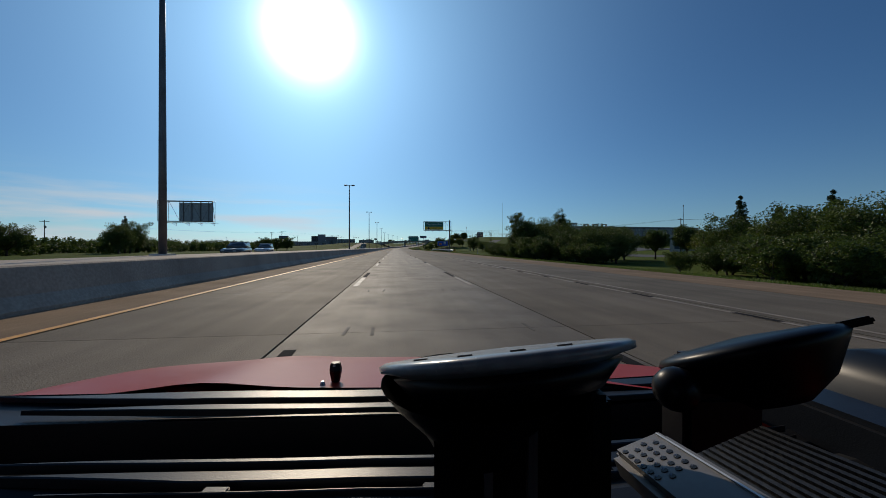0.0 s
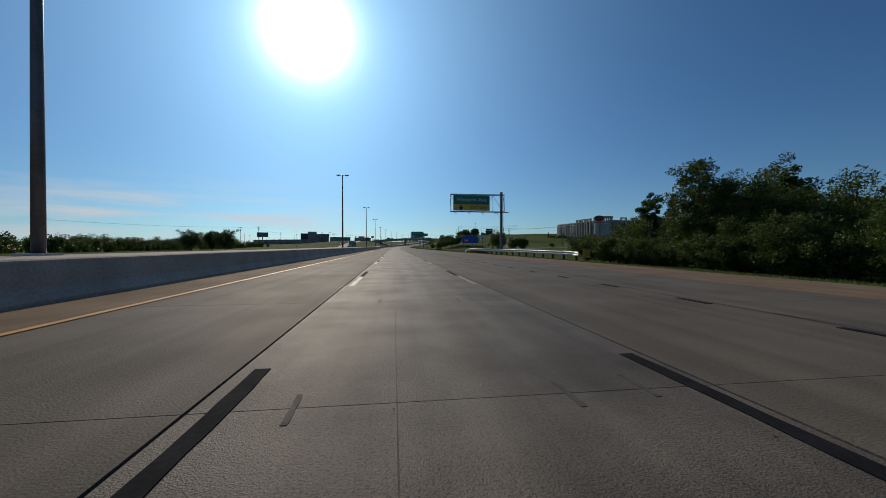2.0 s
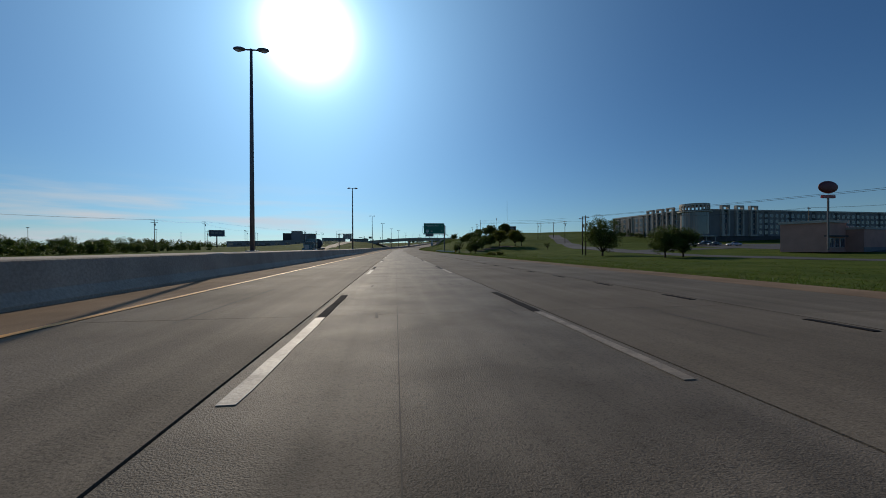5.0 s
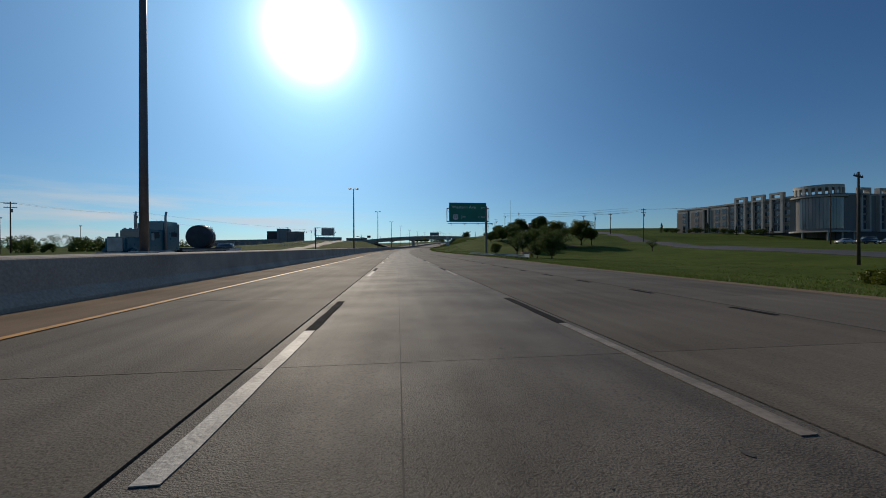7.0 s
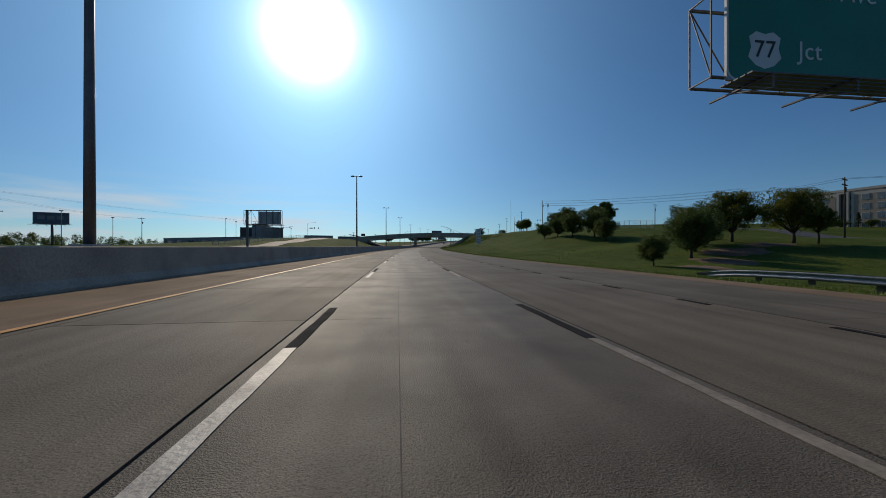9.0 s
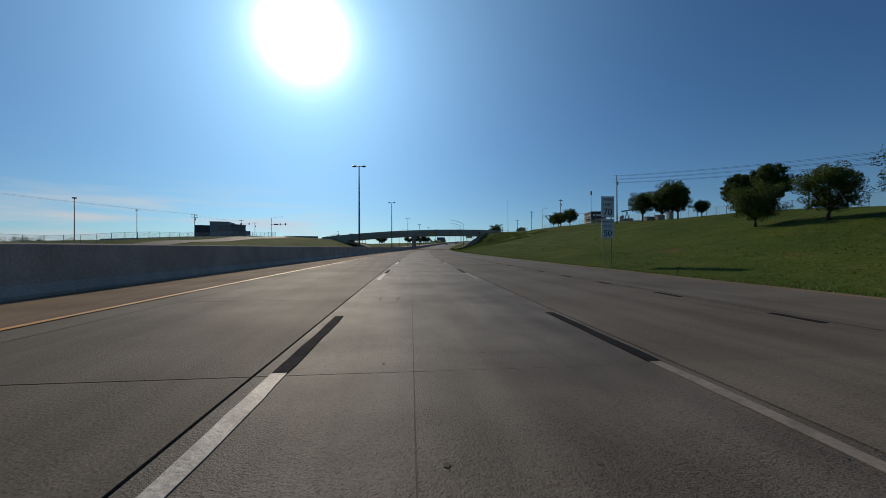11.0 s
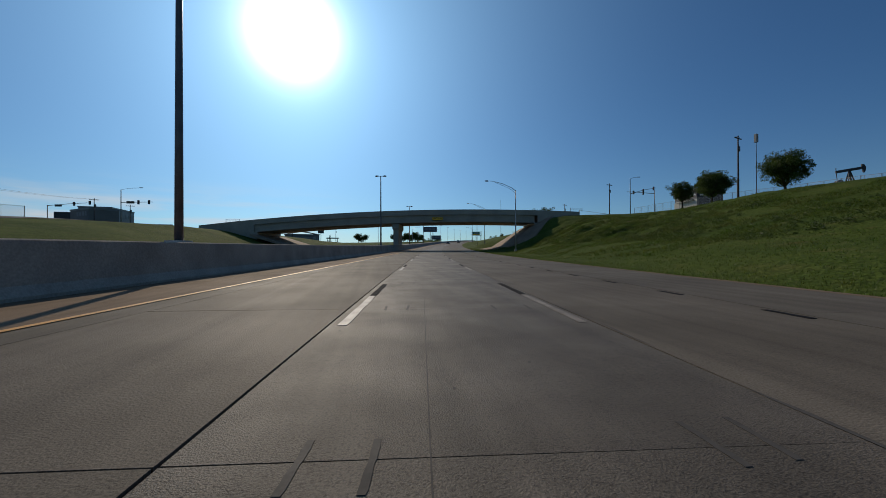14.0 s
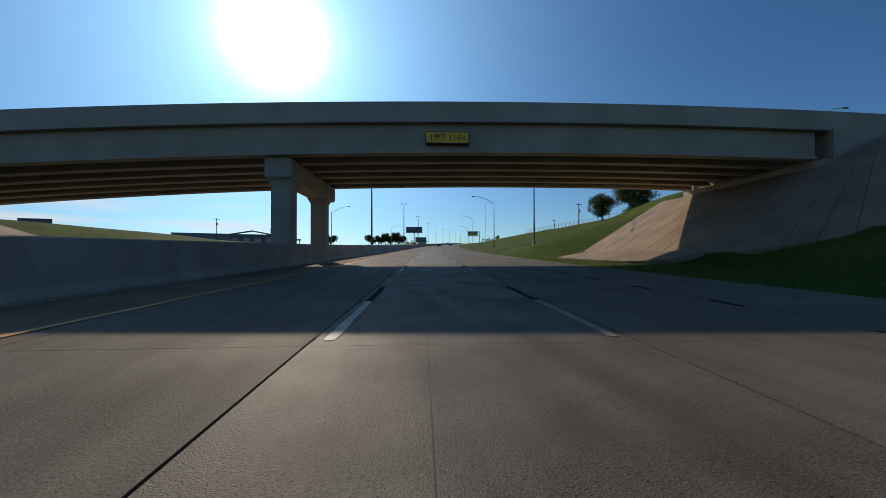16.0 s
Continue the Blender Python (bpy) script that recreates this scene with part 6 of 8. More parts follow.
for (x1, y1, z1), (x2, y2, z2) in (((93.6, 109.8, 10.6), (106, 84, 10.6)), ((93.6, 109.8, 10.6), (*road_xy(246.5, 50), 9.2)), ((-115.4, 398, 18.2), (-85.7, 523.3, 18.4)), ((-104.4, 331.3, 14.3), (-115.4, 398, 17.8)), ((-150, 240, 12.8), (-104.4, 331.3, 14.2)), ((-85.7, 523.3, 18.4), (-85.1, 575.2, 20.0)),
                                   ((90.7, 340.7, 15.2), (85.1, 364.1, 15.8)), ((115, 300, 14.8), (90.7, 340.7, 15.2)), ((140, 262, 14.2), (115, 300, 14.8)), ((150, 215, 13.8), (140, 262, 14.2)), ((67.4, 436.8, 22.599999999999998), (110, 380, 20)),
                                   ((67.4, 436.8, 21.599999999999998), (110, 380, 19)), ((67.4, 436.8, 20.599999999999998), (110, 380, 18)), ((-118, 470, 15.5), (-115.4, 398, 16.5))):
    for dx in (-1.1, 1.1):
        wire("overhead_wire", (x1 + dx, y1, z1), (x2 + dx, y2, z2), 0.9, "thin black overhead wire between utility poles")


def mast(m, h, label, r=0.12):
    t = thing("mast", m, label, "mast")
    part("shaft", rodded((0, 0, -0.3), (0, 0, h), r, r * 0.5, 8), M_POLE, t)
    part("antenna", boxed(-0.3, -0.3, h - 2.2, 0.3, 0.3, h - 0.2), M_GREY, t)
    return t


mast(pose(100.5, 507, ground_at(100.5, 507)), 30.4 - ground_at(100.5, 507), "slim grey cellular mast on the hill")
mast(pose(1071, 3560, -20), 470, "very tall thin radio mast on the horizon", 1.6)
mast(pose(284, 330, 4), 40, "tall floodlight mast beyond the car park", 0.35)


# ---- traffic signals on the crossing street ----
def signal_head(parent, x, y, z):
    k = part("signal_head", boxed(x - 0.2, y - 0.2, z - 0.55, x + 0.2, y + 0.2, z + 0.55), M_SIGNYEL if False else M_DARK, parent, bevel=0.03)
    for j, mm in ((0.34, M_REDLAMP), (0, M_SIGNYEL), (-0.34, M_GREEN)):
        part("signal_lens", rodded((x, y - 0.2, z + j), (x, y - 0.27, z + j), 0.13, seg=12), M_DARK if j < 0.3 else mm, k)


def signal_mast(m, h, arm, heads, label, lamp=True, lo=0.62, hi=0.68, reach=2.4, plate=False):
    t = thing("traffic_signal", m, label, "traffic signal", group="traffic signals")
    part("pole", rodded((0, 0, -0.5), (0, 0, h), 0.14, 0.1, 10), M_POST, t, smooth=True)
    part("mast_arm", tube([(0, 0, h * lo), (arm * 0.5, 0, h * (lo * 0.4 + hi * 0.6)), (arm, 0, h * hi)], [0.09, 0.075, 0.05], 8), M_POST, t)
    for f in heads:
        signal_head(t, arm * f, -0.1, h * (lo + (hi - lo) * f) - 0.05)
    if plate:
        part("street_name_plate", boxed(arm * 0.17, -0.04, h * lo - 0.3, arm * 0.17 + 2.1, 0.04, h * lo + 0.35), M_DARK, t, bevel=0.01)
    if lamp:
        part("lamp_arm", tube([(0, 0, h - 0.05), (reach * 0.4, 0, h + 0.35), (reach, 0, h + 0.5)], 0.04, 6), M_POST, t)
        part("lamp_head", boxed(reach - 0.2, -0.15, h + 0.42, reach + 0.7, 0.15, h + 0.6), M_POLE, t, bevel=0.04)


signal_mast(pose(87.4, 535, 12.6, 0, 0, -10), 11.8, 8.0, (0.5, 0.9), "grey traffic signal mast with dark heads and lamp", lo=0.6, hi=0.76)
signal_mast(pose(98.2, 537.7, 13.2, 0, 0, 170), 8.4, 9.0, (0.4, 0.75), "grey traffic signal mast arm with dark heads", lamp=False, lo=0.86, hi=0.94)
signal_mast(pose(112, 522, 14.2, 0, 0, 144), 8.4, 12.4, (0.82, 0.98), "grey traffic signal mast arm with dark heads", lamp=False, lo=0.82, hi=0.86)
signal_mast(pose(-59.2, 546, ground_at(-59.2, 546), 0, 0, -8), 19.1 - ground_at(-59.2, 546), 8.6, (0.55, 0.88), "grey traffic signal mast with dark heads and lamp", lo=0.7, hi=0.71, reach=5.2, plate=True)
signal_mast(pose(-86.8, 559.6, ground_at(-86.8, 559.6), 0, 0, -10), 16.1 - ground_at(-86.8, 559.6), 13.0, (0.62, 0.98), "grey traffic signal mast arm with dark heads", lamp=False, lo=0.98, hi=1.06, plate=True)


# ---- pumpjack on the hill ----
def build_pumpjack():
    zg = ground_at(112.2, 496.5)
    t = thing("pumpjack", pose(112.2, 496.5, zg, 0, 0, -30), "dark steel oil pumpjack on the hill", "pumpjack")
    t.scale = (0.9, 0.9, 1.08)
    t.location.z += 0.5
    part("foundation", boxed(-3.4, -1.0, -1.2, 2.8, 1.0, 0.0), M_DIRT, t)
    part("skid", boxed(-3.2, -0.7, 0, 2.6, 0.7, 0.35), M_DARK, t)
    for y in (-0.7, 0.7):
        part("samson_leg", rodded((0.9, y, 0.3), (0, 0.15 * y, 3.6), 0.15, seg=6), M_DARK, t)
        part("samson_leg", rodded((-0.7, y, 0.3), (0, 0.15 * y, 3.6), 0.15, seg=6), M_DARK, t)
    tilt = Matrix.Translation((0, 0, 3.75)) @ Matrix.Rotation(radians(-7), 4, "Y")
    part("walking_beam", boxed(-2.6, -0.2, -0.26, 2.4, 0.2, 0.26, m=tilt), M_DARK, t)
    bm = bmesh.new()
    pts = [(2.3, 0.75), (2.75, 0.6), (2.95, 0.1), (2.85, -0.6), (2.6, -1.0), (2.4, -0.9), (2.3, 0.0)]
    f = bm.faces.new([bm.verts.new((a, -0.2, c)) for a, c in pts])
    ex = bmesh.ops.extrude_face_region(bm, geom=[f])
    bmesh.ops.translate(bm, vec=(0, 0.4, 0), verts=[v for v in ex["geom"] if isinstance(v, bmesh.types.BMVert)])
    bmesh.ops.transform(bm, matrix=tilt, verts=bm.verts[:])
    part("horse_head", bm, M_DARK, t)
    part("crank_weight", rodded((-2.0, -0.6, 1.1), (-2.0, 0.6, 1.1), 0.7, seg=14), M_DARK, t)
    part("pitman_arm", rodded((-2.0, 0.5, 1.2), (-2.4, 0.3, 4.3), 0.07, seg=6), M_DARK, t)
    part("motor_box", boxed(-3.4, -0.5, 0.35, -2.7, 0.5, 1.3), M_DARK, t)
    part("polished_rod", rodded((2.75, 0, 0), (2.75, 0, 2.5), 0.04, seg=6), M_STEEL, t)


build_pumpjack()


# ---- chain-link fence along the crest ----
def build_fence(name, pts, label, height=1.8, step=3.0):
    t = thing(name, pose(0, 0, 0), label, "fence")
    path = []
    for (s0, o0), (s1, o1) in zip(pts, pts[1:]):
        n = max(1, int(math.hypot(s1 - s0, o1 - o0) / step))
        for i in range(n):
            path.append((s0 + (s1 - s0) * i / n, o0 + (o1 - o0) * i / n))
    path.append(pts[-1])
    tops = []
    post_me = None
    for s, o in path:
        x, y = road_xy(s, o)
        z = land_z(s, o)
        tops.append((x, y, z))
        if post_me is None:
            ob = part("fence_post", rodded((0, 0, -0.3), (0, 0, height), 0.05, seg=6), M_POST, t)
            post_me = ob.data
        else:
            ob = new("fence_post", post_me)
            ob.parent = t
        ob.location = (x, y, z)
    for h, r in ((height - 0.02, 0.022), (0.1, 0.01)):
        part("fence_rail", tube([(x, y, z + h) for x, y, z in tops], r, 5), M_POST, t)
    verts, faces = [], []
    for (xa, ya, za), (xb, yb, zb) in zip(tops, tops[1:]):
        a, b = Vector((xa, ya, za)), Vector((xb, yb, zb))
        n = 10
        for k in range(-6, n):
            for flip in (0, 1):
                f0, f1 = k / n, (k + 6) / n
                h0, h1 = 0.1, height - 0.05
                if f0 < 0:
                    h0 += (h1 - h0) * (-f0) / (f1 - f0)
                    f0 = 0
                if f1 > 1:
                    h1 -= (h1 - h0) * (f1 - 1) / (f1 - f0)
                    f1 = 1
                if flip:
                    f0, f1 = 1 - f0, 1 - f1
                p, q = a.lerp(b, f0) + Vector((0, 0, h0)), a.lerp(b, f1) + Vector((0, 0, h1))
                j = len(verts)
                w = Vector((0, 0, 0.013))
                verts += [p - w, q - w, q + w, p + w]
                faces.append((j, j + 1, j + 2, j + 3))
    mesh_ob("chain_link", verts, faces, M_STEEL, t)


build_fence("chain_link_fence", ((385, 72), (440, 70), (500, 70), (548, 62)), "grey chain-link fence along the crest of the bank", 2.5)
build_fence("chain_link_fence", ((546, 52), (600, 46), (660, 40)), "grey chain-link fence on the bank beyond the bridge", 2.0)
build_fence("chain_link_fence", ((395, -62), (440, -60), (490, -62)), "grey chain-link fence along the ramp")


# ---- roadside signs ----
def blue_sign():
    t = thing("service_sign", on_land(163, 21.1), "wide blue motorist service sign on two posts", "road sign")
    z = 1.06 - on_land(163, 21.1).translation.z
    for x in (-1.5, 1.5):
        part("post", boxed(x - 0.06, 0.03, -0.4, x + 0.06, 0.15, 4.3), M_POLE, t)
    p = part("panel", boxed(-2.3, -0.03, 2.4, 2.3, 0.03, 4.5), M_BACK, t)
    flat_panel("border", M_SIGNWHITE, p, -2.3, 2.4, 2.3, 4.5, y=-0.036, radius=0.12)
    flat_panel("blue_field", M_BLUE, p, -2.26, 2.44, 2.26, 4.46, y=-0.042, radius=0.1)
    flat_panel("orange_panel", M_ORANGE, p, -1.65, 2.85, -0.4, 3.65, y=-0.048)
    flat_panel("legend_bar", M_SIGNWHITE, p, -1.5, 3.15, -0.55, 3.35, y=-0.054)


def east_sign():
    up = 0.75
    t = thing("route_sign", on_land(138.6, 18.75), "green direction plate above a white route marker on one post", "road sign")
    part("post", boxed(-0.028, 0.03, -0.4, 0.028, 0.09, 3.7 + up), M_POST, t)
    p = part("direction_plate", boxed(-0.36, -0.02, 3.22 + up, 0.36, 0.02, 3.75 + up), M_GREEN, t)
    flat_text("EAST", 0.26, M_SIGNWHITE, p, 0, 3.48 + up, y=-0.03)
    q = part("route_plate", boxed(-0.36, -0.02, 2.2 + up, 0.36, 0.02, 3.18 + up), M_SIGNWHITE, t)
    bm = bmesh.new()
    bm.faces.new([bm.verts.new((a, -0.024, c)) for a, c in ((-0.1, 3.1), (0.1, 3.1), (0.1, 3.3), (0, 3.45), (-0.1, 3.3))])
    part("route_mark", bm, M_SIGNBLACK, q)


def speed_sign():
    t = thing("speed_limit_sign", on_land(372, 17.5, sink=-0.45), "white speed limit sign over a minimum speed sign on two posts", "road sign")
    for x in (-0.36, 0.36):
        part("post", boxed(x - 0.03, 0.02, -0.9, x + 0.03, 0.08, 5.95), M_POST, t)
    p = part("upper_plate", boxed(-0.61, -0.015, 4.15, 0.61, 0.015, 6.05), M_SIGNWHITE, t)
    flat_text("SPEED", 0.36, M_SIGNBLACK, p, 0, 5.72, y=-0.02, space=1.0)
    flat_text("LIMIT", 0.36, M_SIGNBLACK, p, 0, 5.28, y=-0.02, space=1.0)
    flat_text("70", 0.85, M_SIGNBLACK, p, 0, 4.62, y=-0.02, space=1.0)
    q = part("lower_plate", boxed(-0.58, -0.015, 2.25, 0.58, 0.015, 4.0), M_SIGNWHITE, t)
    flat_text("MINIMUM", 0.24, M_SIGNBLACK, q, 0, 3.75, y=-0.02, space=1.0)
    flat_text("SPEED", 0.32, M_SIGNBLACK, q, 0, 3.35, y=-0.02, space=1.0)
    flat_text("50", 0.8, M_SIGNBLACK, q, 0, 2.68, y=-0.02, space=1.0)


blue_sign()
east_sign()
speed_sign()


# ---- frontage road and car park on the right ----
def land_band(name, pts, w0, w1, material, label, lift=0.06):
    """A strip of paving laid on the land along (s, o) points."""
    verts, faces = [], []
    path = []
    for (s0, o0), (s1, o1) in zip(pts, pts[1:]):
        n = max(1, int(math.hypot(s1 - s0, o1 - o0) / 4))
        path += [(s0 + (s1 - s0) * i / n, o0 + (o1 - o0) * i / n) for i in range(n)]
    path.append(pts[-1])
    for i, (s, o) in enumerate(path):
        a, b = path[max(0, i - 1)], path[min(len(path) - 1, i + 1)]
        d = Vector((b[0] - a[0], b[1] - a[1])).normalized()
        for j in range(7):
            w = w0 + (w1 - w0) * j / 6
            q = (s - d.y * w, o + d.x * w)
            x, y = road_xy(*q)
            verts.append((x, y, land_z(*q) + lift))
    for i in range(len(path) - 1):
        for j in range(6):
            k = i * 7 + j
            faces.append((k, k + 1, k + 8, k + 7))
    ob = mesh_ob(name, verts, faces, material)
    m = ob.modifiers.new("thickness", "SOLIDIFY")
    m.thickness, m.offset = 0.25, -1
    return tagged(ob, label, "paving", kind="structure")


land_band("frontage_road", ((90, 80), (150, 72), (220, 66), (290, 72), (330, 84), (380, 96), (430, 110)), -4, 4, M_ASPHALT, "grey asphalt frontage road behind the grass verge")
land_band("car_park", ((165, 130), (300, 130)), -20, 22, M_ASPHALT, "wide asphalt car park in front of the buildings")
land_band("side_road", ((255, 68), (262, 100), (270, 140)), -3.5, 3.5, M_ASPHALT, "short asphalt side road to the car park")
land_band("ramp_road", ((250, -44), (330, -42), (420, -52), (500, -60)), -3.5, 3.5, M_LANE, "concrete exit ramp rising on the far bank")


# ---- cars ----
def car(m, paint, label, tall=False, name="car"):
    """A parked car: body, glasshouse, wheels, lamps. Nose towards +y."""
    t = thing(name, m, label, "car", group="cars")
    L, W, H = (4.9, 1.95, 1.85) if tall else (4.6, 1.82, 1.46)
    zb, zs = (0.35, 1.05) if tall else (0.28, 0.92)
    side = [(-L / 2, zb + 0.15), (-L / 2 + 0.05, zs), (-L / 2 + 0.5, zs + 0.03), (L * 0.2, zs), (L / 2 - 0.25, zs - 0.12), (L / 2, zs - 0.32), (L / 2, zb + 0.1), (L / 2 - 0.2, zb), (-L / 2 + 0.2, zb)]
    bm = bmesh.new()
    f = bm.faces.new([bm.verts.new((-W / 2, y, z)) for y, z in side])
    ex = bmesh.ops.extrude_face_region(bm, geom=[f])
    bmesh.ops.translate(bm, vec=(W, 0, 0), verts=[v for v in ex["geom"] if isinstance(v, bmesh.types.BMVert)])
    part("body", bm, paint, t, bevel=0.07, smooth=True)
    back = -L / 2 + (0.15 if tall else 0.75)
    cab = [(back, zs), (back + (0.25 if tall else 0.55), H), (L * 0.02, H), (L * 0.21, zs)]
    bm = bmesh.new()
    rows = []
    for k, inset in ((-1, 0.0), (1, 0.0)):
        rows.append([bm.verts.new((k * (W / 2 - (0.06 if z == zs else 0.22)), y, z - 0.01)) for y, z in cab])
    for i in range(4):
        bm.faces.new((rows[0][i], rows[0][(i + 1) % 4], rows[1][(i + 1) % 4], rows[1][i]))
    bm.faces.new(rows[0])
    bm.faces.new(rows[1][::-1])
    part("glasshouse", bm, M_GLASS, t, bevel=0.04, smooth=True)
    part("roof", boxed(-W / 2 + 0.2, back + (0.3 if tall else 0.6), H - 0.03, W / 2 - 0.2, L * 0.02, H + 0.03), paint, t, bevel=0.02)
    for x in (-W / 2 + 0.1, W / 2 - 0.1):
        for y in (-L * 0.31, L * 0.31):
            w = part("wheel", rodded((x - 0.11, y, 0.33), (x + 0.11, y, 0.33), 0.33, seg=16), M_TYRE, t)
            part("rim", rodded((x - 0.12, y, 0.33), (x + 0.12, y, 0.33), 0.19, seg=12), M_STEEL, w)
    for x in (-W / 2 + 0.3, W / 2 - 0.3):
        part("headlight", boxed(x - 0.18, L / 2 - 0.06, zs - 0.4, x + 0.18, L / 2 + 0.012, zs - 0.26), M_LAMPGLASS, t)
        part("tail_light", boxed(x - 0.16, -L / 2 - 0.012, zs - 0.28, x + 0.16, -L / 2 + 0.06, zs - 0.06), M_REDLAMP, t)
    return t


white_suv = car(at_road(72, -24, 0.0, 180), M_CARWHITE, "white sport utility car on the opposite lanes", tall=True)
dark_suv = car(at_road(50, -20, 0.0, 180), M_CARGREY, "dark sport utility car on the opposite lanes", tall=True)
grey_car = car(at_road(660, 0.5), M_CARGREY, "dark saloon car ahead on the highway")
copy_thing(grey_car, at_road(720, 4.2))
copy_thing(white_suv, at_road(800, -2.8))["label"] = "white sport utility car ahead on the highway"
white_car = car(on_land(272, 120, 75), M_CARWHITE, "white saloon car in the car park")
_r = random.Random(9)
for i in range(22):
    src = (white_car, grey_car, dark_suv)[i % 3]
    s, o = (205 + (i % 11) * 3.1, 128 + (i // 11) * 9) if i < 16 else (278 + (i - 16) * 5.0, 118)
    c = copy_thing(src, on_land(s, o, 90 + _r.uniform(-4, 4)) @ Matrix.Translation((0, 0, 0.06)))
    c["label"] = ("white saloon car in the car park", "dark saloon car in the car park", "dark sport utility car in the car park")[i % 3]


# ---- lorry with a flatbed and a covered round load, and a pickup, on the opposite lanes ----
def build_truck(m):
    t = thing("truck", m, "teal lorry tractor with twin steel stacks and flatbed trailer", "truck")
    part("bonnet", boxed(-0.8, 1.6, 0.9, 0.8, 3.7, 2.05), M_TEAL, t, bevel=0.14)
    part("cab", boxed(-1.1, -0.4, 0.8, 1.1, 1.7, 2.75), M_TEAL, t, bevel=0.12)
    part("sleeper", boxed(-1.2, -2.6, 0.8, 1.2, -0.4, 3.55), M_TEAL, t, bevel=0.18)
    part("windscreen", boxed(-0.95, 1.69, 2.0, 0.95, 1.74, 2.62), M_GLASS, t)
    part("grille", boxed(-0.55, 3.68, 0.9, 0.55, 3.76, 1.95), M_STEEL, t, bevel=0.03)
    part("bumper", boxed(-1.2, 3.65, 0.4, 1.2, 3.95, 0.85), M_STEEL, t, bevel=0.05)
    for x in (-1.0, 1.0):
        part("fender", boxed(x - 0.25, 2.0, 0.75, x + 0.25, 3.4, 1.2), M_TEAL, t, bevel=0.12)
        part("door_window", boxed(x * 1.1 - 0.01, 0.3, 2.0, x * 1.1 + 0.01, 1.35, 2.55), M_GLASS, t)
        part("sleeper_window", boxed(x * 1.2 - 0.01, -2.1, 2.2, x * 1.2 + 0.01, -1.2, 2.6), M_GLASS, t)
        part("fuel_tank", rodded((x, -1.6, 0.7), (x, 0.8, 0.7), 0.32, seg=16), M_STEEL, t, smooth=True)
        part("exhaust_stack", tube([(x * 1.22, -0.35, 1.0), (x * 1.22, -0.35, 4.0), (x * 1.22, -0.5, 4.35)], 0.09, 10), M_STEEL, t, smooth=True)
        part("mirror", boxed(x * 1.35 - 0.1, 1.5, 1.8, x * 1.35 + 0.1, 1.6, 2.4), M_STEEL, t, bevel=0.03)
    for i in range(5):
        part("roof_lamp", boxed(-0.9 + i * 0.42, 1.35, 2.74, -0.78 + i * 0.42, 1.5, 2.84), M_LAMPGLASS, t)
    part("trailer_deck", boxed(-1.28, -12.6, 1.0, 1.28, -2.75, 1.2), M_DARK, t, bevel=0.03)
    for x in (-1.28, 1.28):
        part("rub_rail", boxed(x - 0.03, -12.5, 0.92, x + 0.03, -2.8, 1.02), M_STEEL, t)
    part("chassis", boxed(-0.5, -12.3, 0.7, 0.5, 3.3, 1.0), M_DARK, t)
    part("landing_leg", boxed(-0.6, -5.0, 0.3, -0.45, -4.85, 1.0), M_STEEL, t)
    part("landing_leg", boxed(0.45, -5.0, 0.3, 0.6, -4.85, 1.0), M_STEEL, t)
    for y in (2.7, -1.5, -2.7, -10.4, -11.6):
        for x in (-1.0, 1.0):
            w = part("wheel", rodded((x - 0.2, y, 0.5), (x + 0.2, y, 0.5), 0.5, seg=20), M_TYRE, t)
            part("rim", rodded((x - 0.21, y, 0.5), (x + 0.21, y, 0.5), 0.28, seg=12), M_STEEL, w)
    # the covered load: a drum under a tarpaulin gathered behind
    load = thing("covered_load", m, "round load under a dark wrinkled tarpaulin on a flatbed", "load")
    rng = random.Random(31)
    rings = ((-8.0, 1.18, 2.42), (-8.03, 1.25, 2.42), (-8.5, 1.27, 2.42), (-9.1, 1.25, 2.41), (-9.5, 1.12, 2.3), (-9.9, 0.9, 2.1), (-10.4, 0.62, 1.83))
    bm = bmesh.new()
    rows, seg = [], 36
    for k, (y, r, z) in enumerate(rings):
        row = []
        for j in range(seg):
            a = 2 * math.pi * j / seg
            q = r * (1 + (0.0 if k < 2 else 0.05 if k > 3 else 0.012) * math.sin(j * 2.7 + k * 0.6) + rng.uniform(-0.008, 0.008))
            row.append(bm.verts.new((q * math.cos(a), y + (0.08 * math.sin(j * 1.9) if k > 4 else 0), max(1.205, z + q * math.sin(a)))))
        rows.append(row)
    for r0, r1 in zip(rows, rows[1:]):
        for j in range(seg):
            bm.faces.new((r0[j], r0[(j + 1) % seg], r1[(j + 1) % seg], r1[j]))
    bm.faces.new(rows[0])
    bm.faces.new(rows[-1][::-1])
    part("tarpaulin", bm, M_TARP, load, smooth=True)
    for y in (-8.6, -9.1):
        part("strap", tube([(1.3 * math.cos(a), y, 2.42 + 1.3 * math.sin(a)) for a in np.linspace(-1.15, math.pi + 1.15, 26)], 0.025, 5), M_STEEL, load)


build_truck(at_road(251.0, -21.5, 0.0, 180))


